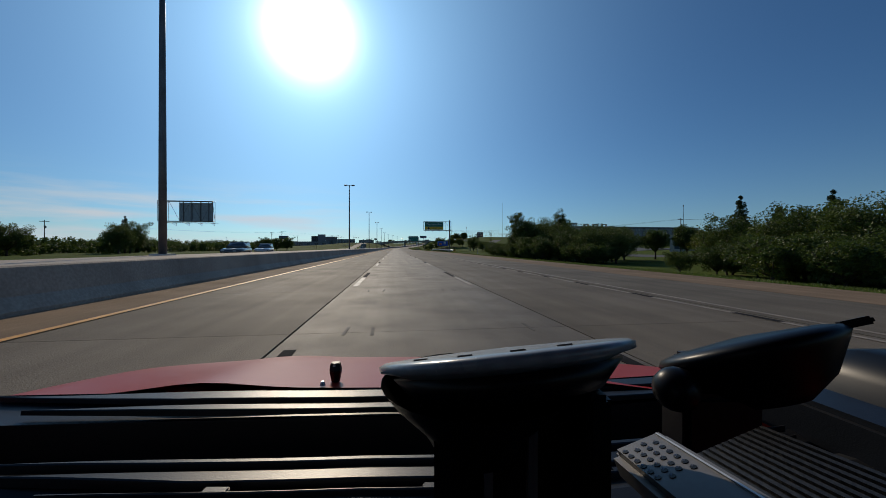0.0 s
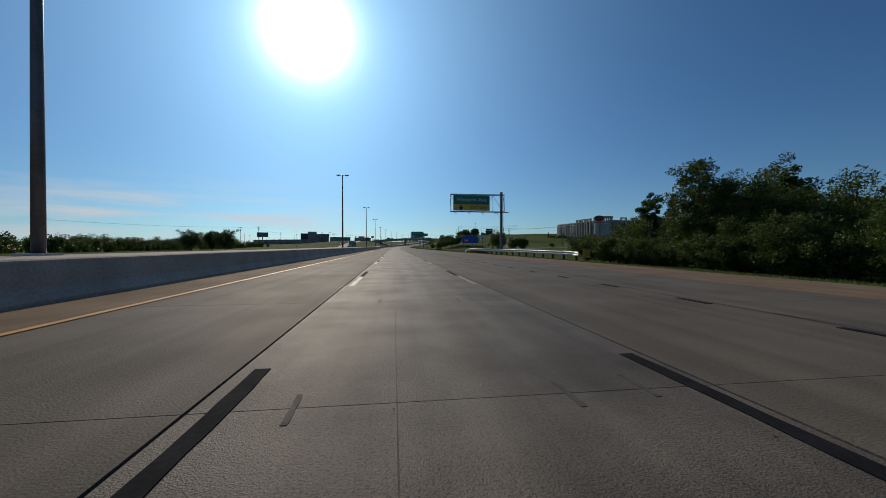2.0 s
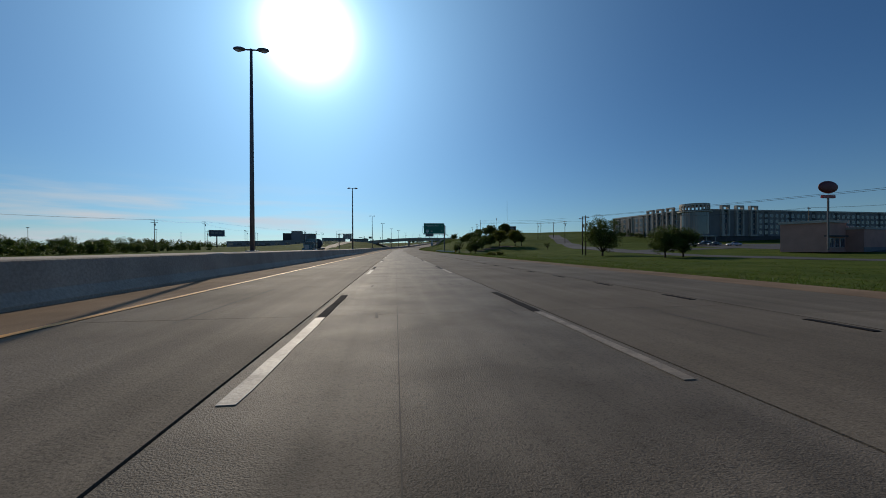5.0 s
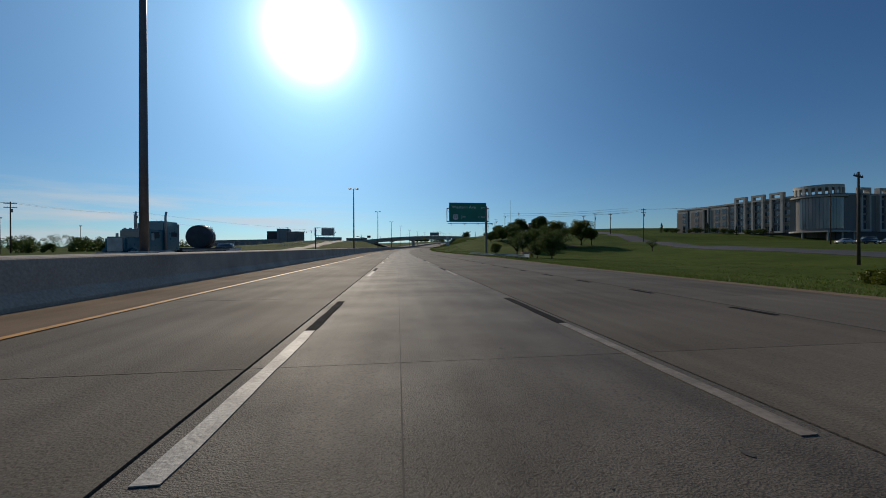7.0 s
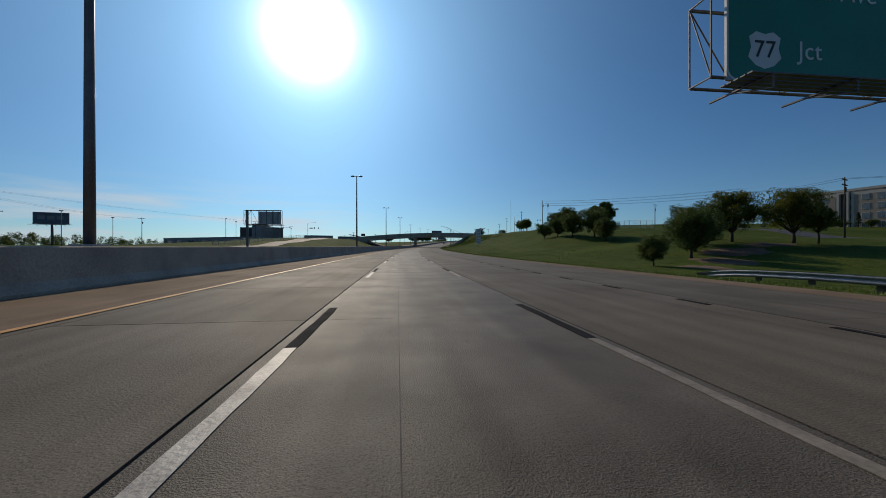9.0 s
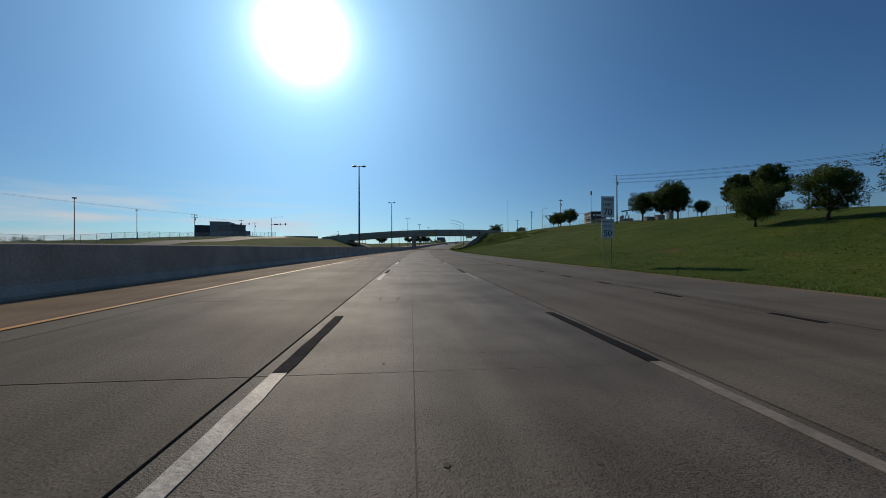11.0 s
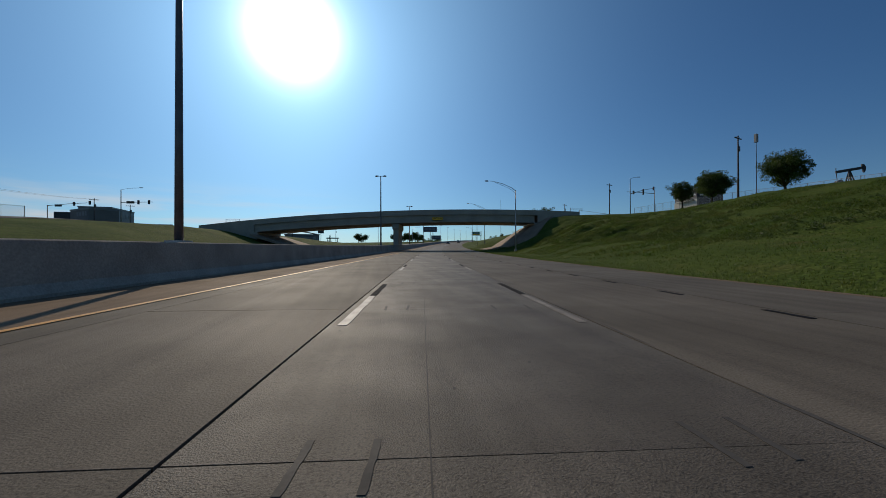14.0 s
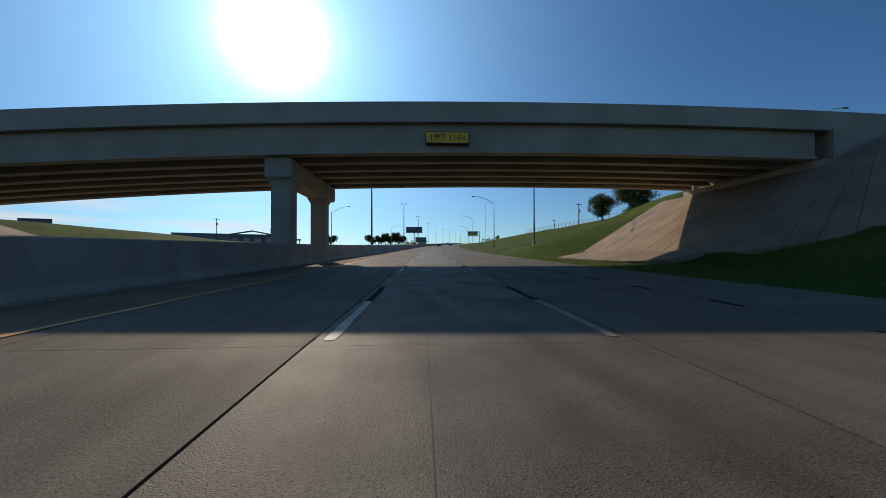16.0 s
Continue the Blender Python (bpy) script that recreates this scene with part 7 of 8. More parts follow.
def pickup(m, paint, label):
    t = thing("pickup_truck", m, label, "pickup truck")
    part("body", boxed(-0.98, -2.9, 0.5, 0.98, 2.75, 1.08), paint, t, bevel=0.1)
    part("bonnet", boxed(-0.92, 1.2, 1.0, 0.92, 2.7, 1.22), paint, t, bevel=0.09)
    bm = bmesh.new()
    rows = [[bm.verts.new((k * w, y, z)) for y, z, w in ((-0.95, 1.1, 0.93), (-0.8, 1.85, 0.76), (0.55, 1.88, 0.76), (1.3, 1.2, 0.9))] for k in (-1, 1)]
    for i in range(4):
        bm.faces.new((rows[0][i], rows[0][(i + 1) % 4], rows[1][(i + 1) % 4], rows[1][i]))
    bm.faces.new(rows[0])
    bm.faces.new(rows[1][::-1])
    part("glasshouse", bm, M_GLASS, t, bevel=0.03, smooth=True)
    part("roof", boxed(-0.76, -0.82, 1.83, 0.76, 0.56, 1.92), paint, t, bevel=0.04)
    for x in (-0.94, 0.94):
        part("bed_side", boxed(x - 0.05, -2.88, 1.05, x + 0.05, -1.0, 1.38), paint, t, bevel=0.03)
        part("door_pillar", boxed(x * 0.9 - 0.05, -0.25, 1.05, x * 0.9 + 0.05, -0.12, 1.84), paint, t, bevel=0.02)
        part("headlight", boxed(x * 0.8 - 0.15, 2.7, 0.88, x * 0.8 + 0.15, 2.77, 1.05), M_LAMPGLASS, t)
        for y in (-1.9, 1.75):
            w = part("wheel", rodded((x - 0.14, y, 0.4), (x + 0.14, y, 0.4), 0.4, seg=18), M_TYRE, t)
            part("rim", rodded((x - 0.15, y, 0.4), (x + 0.15, y, 0.4), 0.24, seg=12), M_STEEL, w)
    part("tailgate", boxed(-0.9, -2.93, 1.0, 0.9, -2.83, 1.38), paint, t, bevel=0.03)
    part("grille", boxed(-0.5, 2.72, 0.75, 0.5, 2.79, 1.05), M_STEEL, t)
    return t


pickup(at_road(273, -24.8, 0.0, 180), M_CARWHITE, "white four-door pickup truck on the opposite lanes")


# ---- car park lamps on the far side ----
def park_lamp(m):
    t = thing("park_lamp", m, "thin dark car park lamp with a box head", "street lamp", group="car park lamps")
    part("pole", rodded((0, 0, -0.3), (0, 0, 9), 0.09, 0.07, 8), M_POLE, t, smooth=True)
    part("lamp_head", boxed(-0.35, -0.2, 8.9, 0.35, 0.2, 9.15), M_POLE, t, bevel=0.03)
    return t


park_a = park_lamp(on_land(318, -100))
for s, o in ((300, -130), (330, -70), (352, -112), (372, -84), (400, -96), (420, -72), (455, -88), (205, 112), (232, 150), (262, 150), (300, 142)):
    copy_thing(park_a, on_land(s, o, 30))


# ---- bare soil on the banks ----
def soil_patch(s, o, rs, ro, seed):
    """A thin uneven spread of bare soil with a ragged outline."""
    verts, faces = [], []
    n = 40
    rings = 4
    for r in range(rings + 1):
        for k in range(n):
            a = 2 * math.pi * k / n
            f = (r / rings) * (1 + 0.38 * noise.noise((math.cos(a) * 1.7, math.sin(a) * 1.7, seed)) + 0.16 * noise.noise((math.cos(a) * 5, math.sin(a) * 5, seed)))
            q = (s + rs * f * math.sin(a), o + ro * f * math.cos(a))
            x, y = road_xy(*q)
            verts.append((x, y, land_z(*q) + (0.05 if r < rings else -0.04)))
    for r in range(rings):
        for k in range(n):
            k2 = (k + 1) % n
            faces.append((r * n + k, r * n + k2, (r + 1) * n + k2, (r + 1) * n + k))
    return tagged(mesh_ob("soil_patch", verts, faces, M_DIRT, smooth=True), "patch of bare brown soil in the grass bank", "soil", kind="structure")


# the last, far patch stands in for brown slope paving down the road
for s, o, rs, ro, sd in ((316, 36, 4.0, 3.2, 1), (322, 43, 3.4, 4.5, 2), (311, 29, 2.5, 2.2, 3), (325, 50, 2.2, 4.0, 4), (484, 30.5, 1.3, 1.0, 5), (486.5, 29.5, 0.9, 0.8, 6), (700, 24, 26, 4.5, 7)):
    soil_patch(s, o, rs, ro, sd)


# ---- thin marker post by the edge ----
def marker_post(s, o):
    t = thing("marker_post", on_land(s, o), "thin white plastic marker post with reflector in the grass", "marker post")
    part("post", boxed(-0.03, -0.012, -0.2, 0.03, 0.012, 1.25), M_GREY, t, bevel=0.004)
    part("reflector", boxed(-0.03, -0.018, 1.0, 0.03, -0.011, 1.18), M_SIGNYEL, t)


marker_post(430.5, 11.6)
marker_post(59, 13.5)


# ---- the red car in which the drive begins, standing at its start ----
CABIN = pose(0.0, 0.0, 1.1, 0, 0, -7.53)


def bend(x):
    """How far the moulded ridges of the dashboard run forward to either side."""
    return -0.055 * max(0.0, -x - 0.12) + 0.17 * max(0.0, x - 0.05)


def ridge(parent, name, y0, y1, z, x0, x1, deep=0.012, label=""):
    """A raised grained ledge across the dashboard, tapering at its ends, with a rounded near edge."""
    rows = []
    n = 36
    for i in range(n + 1):
        x = x0 + (x1 - x0) * i / n
        f = min(1.0, 4.5 * i / n, 9.0 * (n - i) / n)
        ya, yb = y1 + bend(x), y1 + (y0 - y1) * f + bend(x)
        w = 0.002 * math.sin(x * 9.0)
        rows.append([(x, ya + 0.004, z - deep), (x, ya, z + w), (x, yb + 0.002, z + w), (x, yb, z + w - 0.0015), (x, yb - 0.001, z - deep)])
    return part(name, lofted(rows), M_PLASTIC, parent, label, smooth=False)


def build_car_front():
    t = thing("red_car", CABIN, "glossy red car with black grained dashboard standing in its lane", "car")
    # bonnet: a long crowned sheet, its edges turned down
    rows = []
    for i in range(23):
        f = i / 22
        y = 0.845 + 0.955 * f
        w = 1.13 - 0.12 * f ** 3
        z = -0.333 - 0.162 * f - 0.06 * f ** 4
        row = []
        for j in range(41):
            g = -1 + 2 * j / 40
            bulge = 0.018 * math.exp(-((abs(g + 0.05) - 0.40) / 0.13) ** 2) * (1 - 0.5 * f)
            row.append((g * w - 0.06 - 0.10 * f, y - 0.05 * (g * w) ** 2 + 0.03, z - 0.030 * abs(g) ** 3 - 0.14 * max(0, abs(g) - 0.93) / 0.07 + bulge))
        rows.append(row)
    rows.append([(x, y + 0.03, z - 0.25) for x, y, z in rows[-1]])
    part("bonnet", lofted(rows), M_RED, t, smooth=True)
    hexa = bmesh.new()
    bmesh.ops.create_cone(hexa, cap_ends=True, segments=6, radius1=0.011, radius2=0.017, depth=0.03, matrix=Matrix.Translation((-0.276, 0.945, -0.330)))
    bmesh.ops.create_cone(hexa, cap_ends=True, segments=6, radius1=0.017, radius2=0.013, depth=0.02, matrix=Matrix.Translation((-0.276, 0.945, -0.305)))
    nozzle = part("wiper_nozzle", hexa, M_GLOSSBLACK, t, "black washer nozzle", bevel=0.0015)
    part("jet", rodded((-0.276, 0.933, -0.300), (-0.276, 0.928, -0.299), 0.003, seg=8), M_STEEL, nozzle)
    part("washer_bead", rodded((-0.290, 0.885, -0.332), (-0.290, 0.885, -0.322), 0.007, 0.004, seg=12), M_STEEL, t)
    # dashboard: deep dark trough between the cowl and the near shelf
    rows = []
    for k in range(45):
        x = -1.02 + 2.04 * k / 44
        b = bend(x)
        rows.append([(x, y + b, z) for y, z in ((0.875, -0.46), (0.872, -0.334), (0.866, -0.3305), (0.862, -0.345), (0.766, -0.352), (0.762, -0.47), (0.60, -0.475), (0.562, -0.33), (0.557, -0.323), (0.528, -0.33), (0.505, -0.345), (0.497, -0.36), (0.487, -0.36), (0.484, -0.326), (0.46, -0.322), (0.40, -0.33), (0.30, -0.42), (0.24, -0.56))])
    part("dashboard", lofted(rows), M_PLASTIC, t, smooth=False)
    ridge(t, "cowl_ledge", 0.818, 0.858, -0.3290, -0.98, 0.86)
    ridge(t, "inner_ledge", 0.764, 0.788, -0.3300, -0.86, 0.80)
    ridge(t, "shelf_lip", 0.541, 0.550, -0.3100, -0.70, 0.60)
    ridge(t, "shelf_ledge", 0.506, 0.529, -0.3155, -0.62, 0.60)
    ridge(t, "near_lip", 0.484, 0.487, -0.3170, -0.52, 0.55)
    for x in (-0.30, -0.01, 0.26):
        part("vent_clip", boxed(x - 0.017, 0.486 + bend(x), -0.327, x + 0.017, 0.500 + bend(x), -0.3185), M_PLASTIC, t, bevel=0.002)
    # black padded end of the dashboard by the passenger's door
    rows = [[(0.78, y, -0.42), (0.815, y, z - 0.05), (0.86, y, z), (0.99, y, z + 0.004), (1.02, y, -0.46)] for y, z in ((0.97, -0.29), (0.88, -0.245), (0.76, -0.212), (0.6, -0.205), (0.42, -0.22), (0.30, -0.27))]
    part("dashboard_end", lofted(rows), M_GLOSSBLACK, t, smooth=True)
    # the car's body, in line with its lane
    m = pose(-0.12, 0, 0, 0, 0, 7.53)
    W = 0.92
    for k in (-1, 1):
        side = [(0.86, -0.46), (0.80, -0.34), (-0.98, -0.31), (-1.9, -0.32), (-2.55, -0.36), (-2.6, -0.62), (-2.3, -0.80), (-2.2, -0.62), (-1.95, -0.50), (-1.7, -0.62), (-1.6, -0.82), (0.62, -0.84), (0.72, -0.62), (0.86, -0.55)]
        bm = bmesh.new()
        f = bm.faces.new([bm.verts.new((k * W, y, z)) for y, z in side])
        ex = bmesh.ops.extrude_face_region(bm, geom=[f])
        bmesh.ops.translate(bm, vec=(-k * 0.07, 0, 0), verts=[v for v in ex["geom"] if isinstance(v, bmesh.types.BMVert)])
        bmesh.ops.transform(bm, matrix=m, verts=bm.verts[:])
        panel = part("side_panel", bm, M_RED, t)
        part("window_sill", boxed(k * W - 0.10, -1.9, -0.34, k * W + 0.004, 0.84, -0.262, m=m), M_PLASTIC, t, "black padded door top", bevel=0.01)
        part("door_handle", boxed(k * W - 0.02, -0.62, -0.42, k * W + 0.02, -0.46, -0.39, m=m), M_STEEL, panel, bevel=0.006)
        part("front_fender", boxed(k * W - 0.16, 0.88, -0.74, k * W - 0.06, 1.60, -0.60, m=m), M_RED, t, bevel=0.03)
        bm = rodded((k * 0.66, 0.10, 0.20), (k * 0.66, -1.15, 0.20), 0.035, seg=8)
        rod(bm, (k * 0.66, -1.15, 0.20), (k * 0.86, -2.0, -0.30), 0.04, seg=8)
        rod(bm, (k * 0.70, -0.45, 0.19), (k * 0.88, -0.52, -0.29), 0.035, seg=8)
        bmesh.ops.transform(bm, matrix=m, verts=bm.verts[:])
        part("roof_rail", bm, M_RED, t)
        part("mirror", boxed(k * (W + 0.12) - 0.1, 0.28, -0.30, k * (W + 0.12) + 0.1, 0.40, -0.16, m=m), M_GLOSSBLACK, t, bevel=0.03)
        part("headlight", boxed(k * 0.60 - 0.18, 1.62, -0.76, k * 0.60 + 0.18, 1.76, -0.64, m=m), M_LAMPGLASS, t, bevel=0.03)
        part("tail_light", boxed(k * 0.70 - 0.16, -2.64, -0.55, k * 0.70 + 0.16, -2.56, -0.40, m=m), M_REDLAMP, t, bevel=0.02)
        for y in (1.25, -1.95):
            c = bmesh.new()
            rod(c, (k * 0.80 - 0.1, y, -0.78), (k * 0.80 + 0.1, y, -0.78), 0.32, seg=24)
            bmesh.ops.transform(c, matrix=m, verts=c.verts[:])
            wheel = part("wheel", c, M_TYRE, t)
            c = bmesh.new()
            rod(c, (k * 0.80 - 0.11, y, -0.78), (k * 0.80 + 0.11, y, -0.78), 0.2, seg=14)
            bmesh.ops.transform(c, matrix=m, verts=c.verts[:])
            part("rim", c, M_STEEL, wheel)
    roof = lofted([[(-0.68, 0.12 - 1.3 * f, 0.20), (-0.3, 0.16 - 1.3 * f, 0.25 + 0.04 * math.sin(math.pi * f)), (0.3, 0.16 - 1.3 * f, 0.25 + 0.04 * math.sin(math.pi * f)), (0.68, 0.12 - 1.3 * f, 0.20)] for f in (0.0, 0.25, 0.5, 0.75, 1.0)])
    bmesh.ops.transform(roof, matrix=m, verts=roof.verts[:])
    part("roof", roof, M_RED, t, smooth=True)
    rear = lofted([[(-0.64, -1.15, 0.20), (0.64, -1.15, 0.20)], [(-0.84, -2.0, -0.29), (0.84, -2.0, -0.29)]])
    bmesh.ops.transform(rear, matrix=m, verts=rear.verts[:])
    part("rear_window", rear, M_GLASS, t)
    part("boot_lid", boxed(-W + 0.05, -2.58, -0.36, W - 0.05, -1.98, -0.29, m=m), M_RED, t, bevel=0.03)
    part("rear_bumper", boxed(-W, -2.66, -0.84, W, -2.54, -0.56, m=m), M_RED, t, bevel=0.04)
    part("front_bumper", boxed(-W + 0.04, 1.70, -0.88, W - 0.04, 1.88, -0.62, m=m), M_RED, t, bevel=0.05)
    part("cabin_floor", boxed(-0.88, -2.5, -0.9, 0.88, 1.7, -0.84, m=m), M_PLASTIC, t)
    part("firewall", boxed(-0.86, 0.96, -0.86, 0.86, 1.0, -0.42, m=m), M_GLOSSBLACK, t)
    for k in (-0.42, 0.42):
        seat = part("seat", boxed(k - 0.26, -0.95, -0.72, k + 0.26, -0.40, -0.52, m=m), M_PLASTIC, t, bevel=0.05)
        part("backrest", boxed(k - 0.25, -1.12, -0.55, k + 0.25, -0.95, 0.05, m=m), M_PLASTIC, seat, bevel=0.05)


def disc_turn(center, slope, opening):
    """Turns a round cup at a place in the cabin so that it leans by slope and shows a little of its top."""
    v = Vector(center).normalized()
    r = v.cross(Vector((0, 0, 1))).normalized()
    u = r.cross(v)
    e = r * math.cos(radians(slope)) + u * math.sin(radians(slope))
    n = (e.cross(v)) * math.cos(radians(opening)) - v * math.sin(radians(opening))
    w = n.cross(e)
    return Matrix((e, w, n)).transposed().to_4x4()


def build_phone_mount():
    """A suction-cup mount: a pale round cup above a black two-armed cradle."""
    t = thing("suction_mount", CABIN @ pose(0.0265, 0.165, -0.047), "black suction-cup mount with pale rubber rim on the dashboard", "mount")
    tilt = disc_turn((0.030, 0.165, -0.052), 8.7, 3.2)
    rows = []
    for r, z in ((0.0, 0.002), (0.042, 0.0012), (0.052, 0.0008), (0.0545, -0.0004), (0.0543, -0.0028), (0.049, -0.0042), (0.030, -0.012), (0.012, -0.014)):
        rows.append([(r * math.cos(2 * math.pi * k / 40), r * math.sin(2 * math.pi * k / 40), z) for k in range(40)])
    bm = lofted(rows, close=True)
    bmesh.ops.transform(bm, matrix=tilt, verts=bm.verts[:])
    part("suction_cup", bm, M_RUBBER, t, "pale translucent rubber cup", smooth=True)
    bm = rodded((0, 0, -0.016), (0, 0, -0.006), 0.040, 0.049, seg=36)
    bmesh.ops.transform(bm, matrix=tilt, verts=bm.verts[:])
    part("cup_housing", bm, M_GLOSSBLACK, t, smooth=True)
    part("cradle_arm", boxed(-0.030, -0.02, -0.12, -0.020, 0.02, -0.012), M_GLOSSBLACK, t, bevel=0.002)
    part("cradle_arm", boxed(0.031, -0.02, -0.12, 0.041, 0.02, -0.012), M_GLOSSBLACK, t, bevel=0.002)
    part("cradle_back", boxed(-0.022, 0.004, -0.12, 0.034, 0.018, -0.014), M_GLOSSBLACK, t, bevel=0.002)
    # dark translucent cone that joins the cup to the cradle, and small lugs on the cup
    cone = lofted([[(r * math.cos(2 * math.pi * k / 28) - 0.012, r * math.sin(2 * math.pi * k / 28), z) for k in range(28)] for r, z in ((0.042, -0.012), (0.036, -0.020), (0.024, -0.032), (0.016, -0.045))], close=True)
    part("cup_cone", cone, M_GLOSSBLACK, t, smooth=True)
    for x, y in ((-0.030, -0.034), (-0.012, -0.044), (0.006, -0.046), (0.022, -0.040)):
        bm = boxed(x - 0.003, y, 0.0006, x + 0.003, y + 0.003, 0.0016)
        bmesh.ops.transform(bm, matrix=tilt, verts=bm.verts[:])
        part("cup_lug", bm, M_GREYPLASTIC, t, bevel=0.0008)
    part("lever", rodded((-0.034, -0.01, -0.02), (-0.042, 0.0, -0.008), 0.0022, seg=8), M_STEEL, t)
    for x in (-0.008, 0.012):
        part("screw", boxed(x, -0.001, -0.075, x + 0.004, 0.005, -0.035), M_GREYPLASTIC, t)


def build_dash_camera():
    """A second holder beside it: a dark leaning cup on a ball joint and a grey body with a speaker grille."""
    t = thing("dash_camera", CABIN @ pose(0.148, 0.20, -0.081), "grey dash camera with speaker grille on a black cup", "camera")
    tilt = Matrix.Translation((0.024, 0.01, 0.024)) @ disc_turn((0.169, 0.21, -0.066), 23.0, 3.0)
    rows = []
    for r, z in ((0.004, 0.006), (0.034, 0.004), (0.043, 0.002), (0.0455, -0.001), (0.043, -0.005), (0.032, -0.020), (0.018, -0.030), (0.004, -0.031)):
        rows.append([(r * math.cos(2 * math.pi * k / 40), r * math.sin(2 * math.pi * k / 40), z) for k in range(40)])
    bm = lofted(rows, close=True)
    bmesh.ops.transform(bm, matrix=tilt, verts=bm.verts[:])
    part("cup", bm, M_GLOSSBLACK, t, smooth=True)
    bm = boxed(0.041, -0.006, -0.001, 0.054, 0.006, 0.003)
    bmesh.ops.transform(bm, matrix=tilt, verts=bm.verts[:])
    part("pull_tab", bm, M_GLOSSBLACK, t, bevel=0.001)
    bm = bmesh.new()
    bmesh.ops.create_uvsphere(bm, u_segments=20, v_segments=12, radius=0.0115, matrix=Matrix.Translation((-0.024, -0.005, 0.006)))
    part("ball_joint", bm, M_GLOSSBLACK, t, smooth=True)
    part("stem", boxed(-0.022, -0.010, -0.06, 0.020, 0.014, 0.004), M_GLOSSBLACK, t, bevel=0.003)
    bt = Matrix.Translation((-0.0491, -0.0285, -0.004)) @ Euler((radians(19.5), radians(-7.2), radians(-87.4))).to_matrix().to_4x4()
    body = part("body", boxed(0.0, -0.0242, -0.014, 0.085, 0.003, 0.0, m=bt), M_GREYPLASTIC, t, bevel=0.003)
    n = (bt.to_3x3() @ Vector((0, 0, 1))).normalized()
    for i in range(6):
        for j in range(4):
            c = bt @ Vector((0.0075 + i * 0.0046 + (j % 2) * 0.0023, -0.0195 + j * 0.0045, 0.0))
            hole = part("grille_hole", rodded(c - n * 0.001, c + n * 0.0003, 0.0013, seg=10), M_GLOSSBLACK, body)
            # a small steel disc, off centre to one side of the hole
            part("rim", rodded(c + n * 0.0003 - bt.to_3x3() @ Vector((0.0006, 0, 0)), c + n * 0.00045 - bt.to_3x3() @ Vector((0.0006, 0, 0)), 0.0006, seg=6), M_STEEL, hole)
    part("seam", boxed(0.004, -0.0022, 0.0, 0.085, -0.0014, 0.0008, m=bt), M_STEEL, body)
    fins = part("fin_panel", boxed(0.012, 0.0035, -0.020, 0.085, 0.040, -0.008, m=bt), M_GLOSSBLACK, t, bevel=0.002)
    for i in range(11):
        part("rib", boxed(0.016, 0.0055 + i * 0.0031, -0.008, 0.08, 0.0070 + i * 0.0031, -0.0066, m=bt), M_PLASTIC, fins)


build_car_front()
build_phone_mount()
build_dash_camera()


# ---- the pieces of the road: slabs and lane marks ----
def slab_mesh(name, width, length, material):
    bm = boxed(0, 0, -0.1, width, length - 0.009, 0.0)
    me = bpy.data.meshes.new(name)
    bm.to_mesh(me)
    bm.free()
    me.materials.append(material)
    return me


for _o0, _o1 in ((-4.6, SEAM_L - 0.014), (SEAM_L + 0.014, SEAM_R - 0.014), (SEAM_R + 0.014, SEAM_3 - 0.022)):
    _me = slab_mesh("slab", _o1 - _o0, 4.57, M_ROUGH if _o0 > SEAM_L and _o0 < 0 else M_SLAB)
    for i in range(100):
        s = 0.3 + i * 4.57 + 0.004
        ob = new("slab", _me)
        ob.parent = road
        x, y = road_xy(s, _o0)
        g = math.degrees(math.atan2(road_z(s + 4.57) - road_z(s), 4.57))
        ob.matrix_local = pose(x, y, road_z(s), g, 0, -math.degrees(heading(s + 2.3)))


def dash_mesh(name, w, l, material, ragged=0.008):
    bm = bmesh.new()
    rng = random.Random(4)
    pts = []
    n = 12
    for i in range(n + 1):
        pts.append((-w / 2 + rng.uniform(-ragged, ragged), l * i / n))
    for i in range(n, -1, -1):
        pts.append((w / 2 + rng.uniform(-ragged, ragged), l * i / n))
    f = bm.faces.new([bm.verts.new((x, y, 0)) for x, y in pts])
    ex = bmesh.ops.extrude_face_region(bm, geom=[f])
    bmesh.ops.translate(bm, vec=(0, 0, -0.006), verts=[v for v in ex["geom"] if isinstance(v, bmesh.types.BMVert)])
    bmesh.ops.recalc_face_normals(bm, faces=bm.faces[:])
    me = bpy.data.meshes.new(name)
    bm.to_mesh(me)
    bm.free()
    me.materials.append(material)
    return me


_worn = dash_mesh("lane_dash", 0.11, 3.05, M_FADED)
_dash, _black = dash_mesh("lane_dash", 0.13, 3.05, M_WHITE), dash_mesh("contrast_mark", 0.13, 2.6, M_BLACKPAINT)
for off, first, last, _white in ((SEAM_L + 0.2, -4, 60, _dash), (SEAM_R - 0.16, -4, 60, _worn)):
    for k in range(first, last):
        s_far = 221.1 + 12.2 * (k - 17)
        for nm, me, s in (("lane_dash", _white, s_far - 3.05), ("contrast_mark", _black, s_far)):
            ob = new(nm, me)
            ob.parent = road
            x, y = road_xy(s, off)
            g = math.degrees(math.atan2(road_z(s + 3) - road_z(s), 3))
            ob.matrix_local = pose(x, y, road_z(s) + 0.008, g, 0, -math.degrees(heading(s + 1.5)))


# short dark dotted marks along the outer lane line
_dot = dash_mesh("contrast_mark", 0.12, 0.78, M_BLACKPAINT)
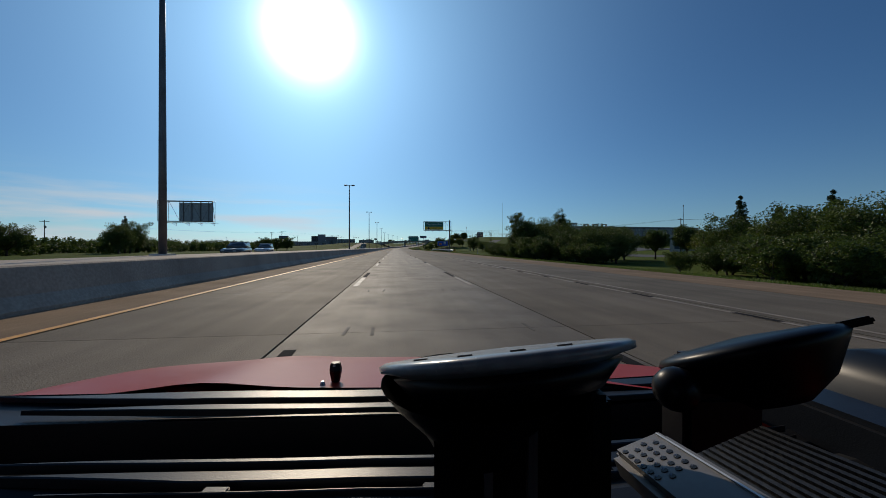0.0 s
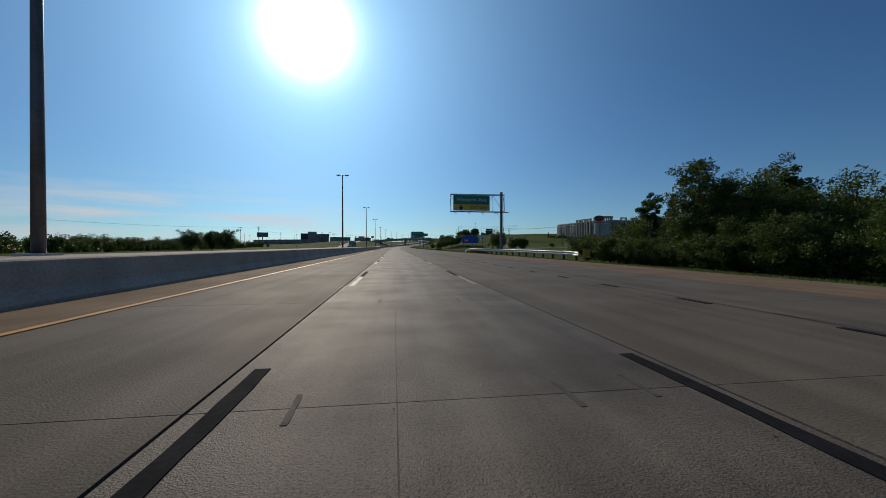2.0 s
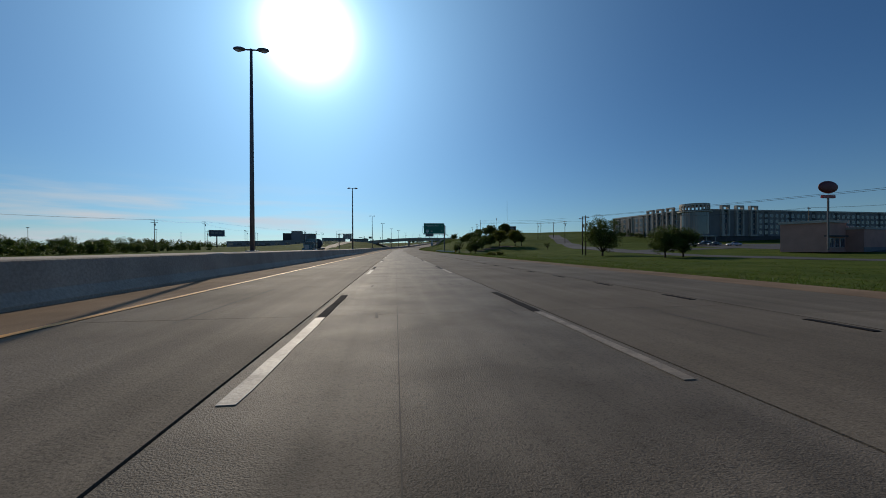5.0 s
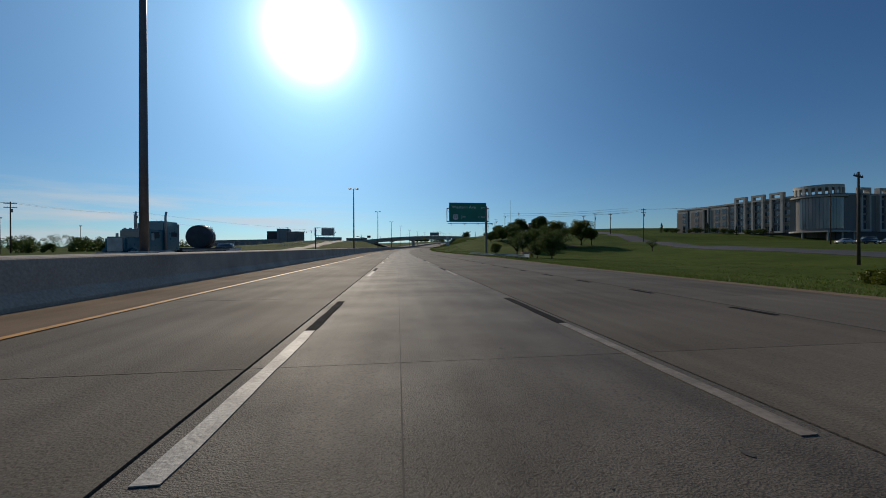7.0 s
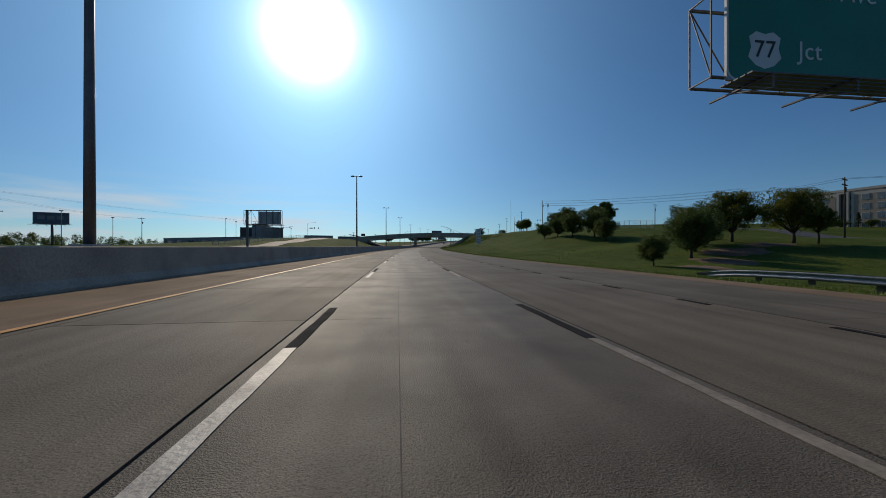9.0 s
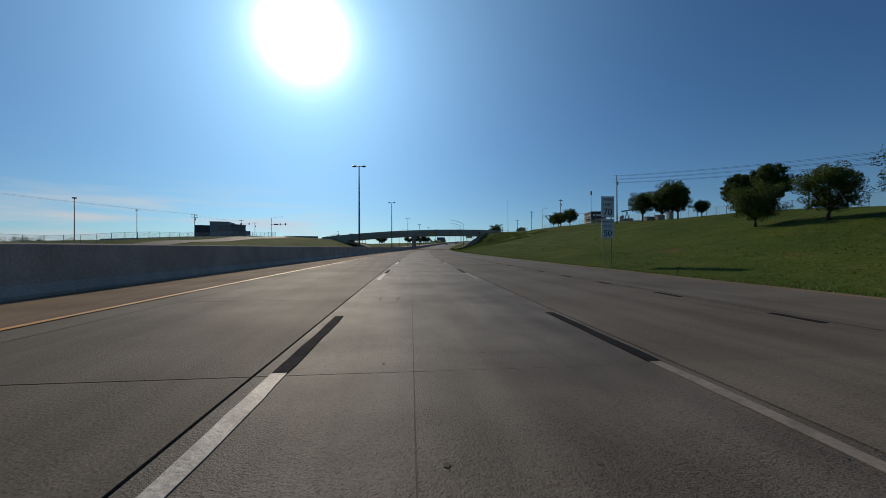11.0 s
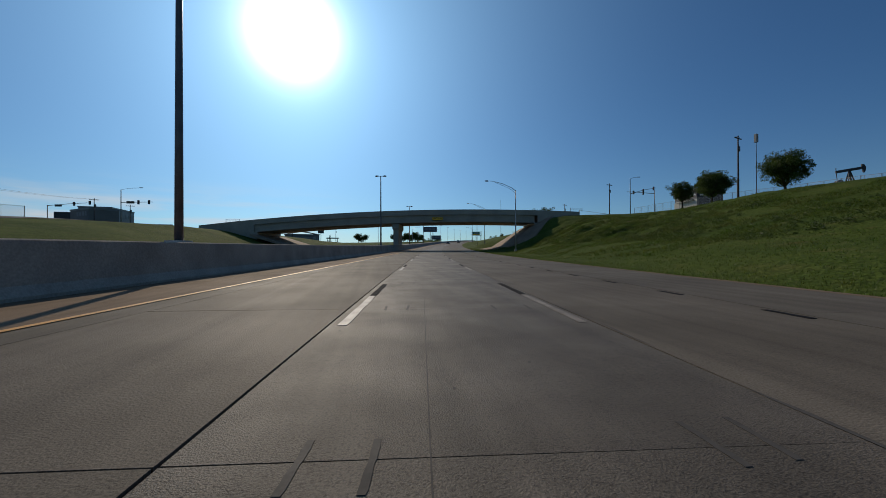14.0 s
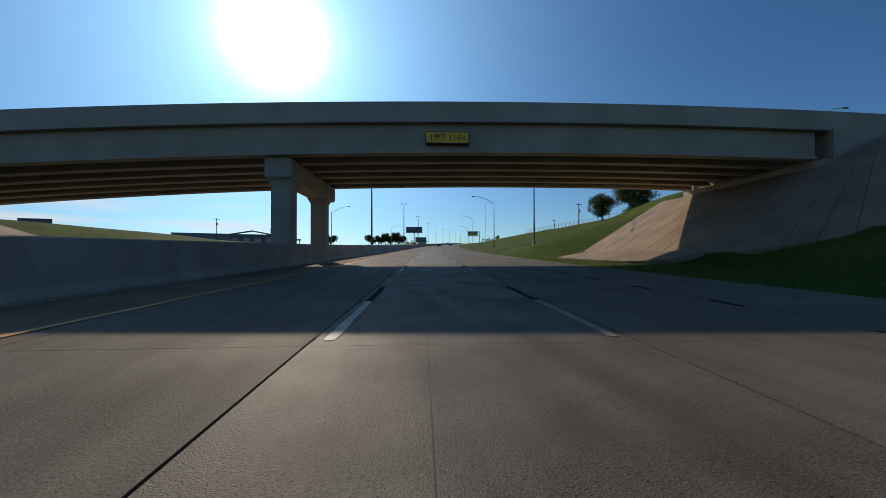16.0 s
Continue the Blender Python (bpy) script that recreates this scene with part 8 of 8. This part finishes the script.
for k in range(190):
    s = 2.0 + 2.74 * k
    ob = new("contrast_mark", _dot)
    ob.parent = road
    x, y = road_xy(s, SEAM_3 - 0.2)
    g = math.degrees(math.atan2(road_z(s + 3) - road_z(s), 3))
    ob.matrix_local = pose(x, y, road_z(s) + 0.008, g, 0, -math.degrees(heading(s + 0.4)))


# dowel slots cut across the joints and filled dark
_slot = dash_mesh("dowel_slot", 0.04, 0.46, M_SLOT, 0.004)
_rs = random.Random(17)
for i in range(100):
    s = 0.3 + i * 4.57 - 0.23
    if s < 2 or 165 < s < 345 or _rs.random() < 0.2:
        continue
    for off in (-0.64, -0.28, 1.24, 1.54, 1.84):
        if _rs.random() < 0.25:
            continue
        ob = new("dowel_slot", _slot)
        ob.parent = road
        q = s + _rs.uniform(-0.1, 0.1)
        x, y = road_xy(q, off)
        g = math.degrees(math.atan2(road_z(q + 3) - road_z(q), 3))
        ob.matrix_local = pose(x, y, road_z(q) + 0.004, g, 0, -math.degrees(heading(q)) + _rs.uniform(-4, 4))


# sealed cracks beside the lane seams and small spalls in the lanes
def crack_strip(s0, length, offset, seed, width):
    rng = random.Random(seed)
    verts, faces = [], []
    n = max(3, int(length / 0.35))
    o = offset
    for i in range(n + 1):
        q = s0 + length * i / n
        o += rng.uniform(-0.022, 0.022)
        w = width * rng.uniform(0.4, 1.3) * (0.3 if i in (0, n) else 1.0)
        for d in (-w / 2, w / 2):
            x, y = road_xy(q, o + d)
            verts.append((x, y, road_z(q) + 0.0035))
    for i in range(n):
        k = 2 * i
        faces.append((k, k + 1, k + 3, k + 2))
    return verts, faces


def joined_marks(name, pieces, material):
    verts, faces = [], []
    for v, f in pieces:
        k = len(verts)
        verts += v
        faces += [tuple(q + k for q in g) for g in f]
    ob = mesh_ob(name, verts, faces, material, road)
    ob["kind"] = "stuff"


_rc = random.Random(23)
_strips = []
for k in range(150):
    base = _rc.choice((SEAM_R, SEAM_R, SEAM_3, SEAM_3, SEAM_L, SEAM_4, 4.2, 7.6, -3.0))
    _strips.append(crack_strip(_rc.uniform(5, 530), _rc.uniform(0.8, 4.5), base + _rc.uniform(-0.06, 0.10), k, _rc.uniform(0.02, 0.06)))
joined_marks("sealed_crack", _strips, M_SLOT)


def spall(s, o, r, seed):
    rng = random.Random(seed)
    verts = []
    for k in range(9):
        a = 2 * math.pi * k / 9
        f = r * rng.uniform(0.5, 1.2)
        x, y = road_xy(s + f * 1.6 * math.sin(a), o + f * math.cos(a))
        verts.append((x, y, road_z(s) + 0.0045))
    return verts, [tuple(range(9))]


joined_marks("spalled_spot", [spall(_rc.uniform(4, 520), _rc.choice((_rc.uniform(-1.1, 2.2), _rc.uniform(-1.1, 2.2), _rc.uniform(-4.3, 9.0))), 0.006 + 0.016 * _rc.random() ** 2, k) for k in range(1400)], M_SLOT)
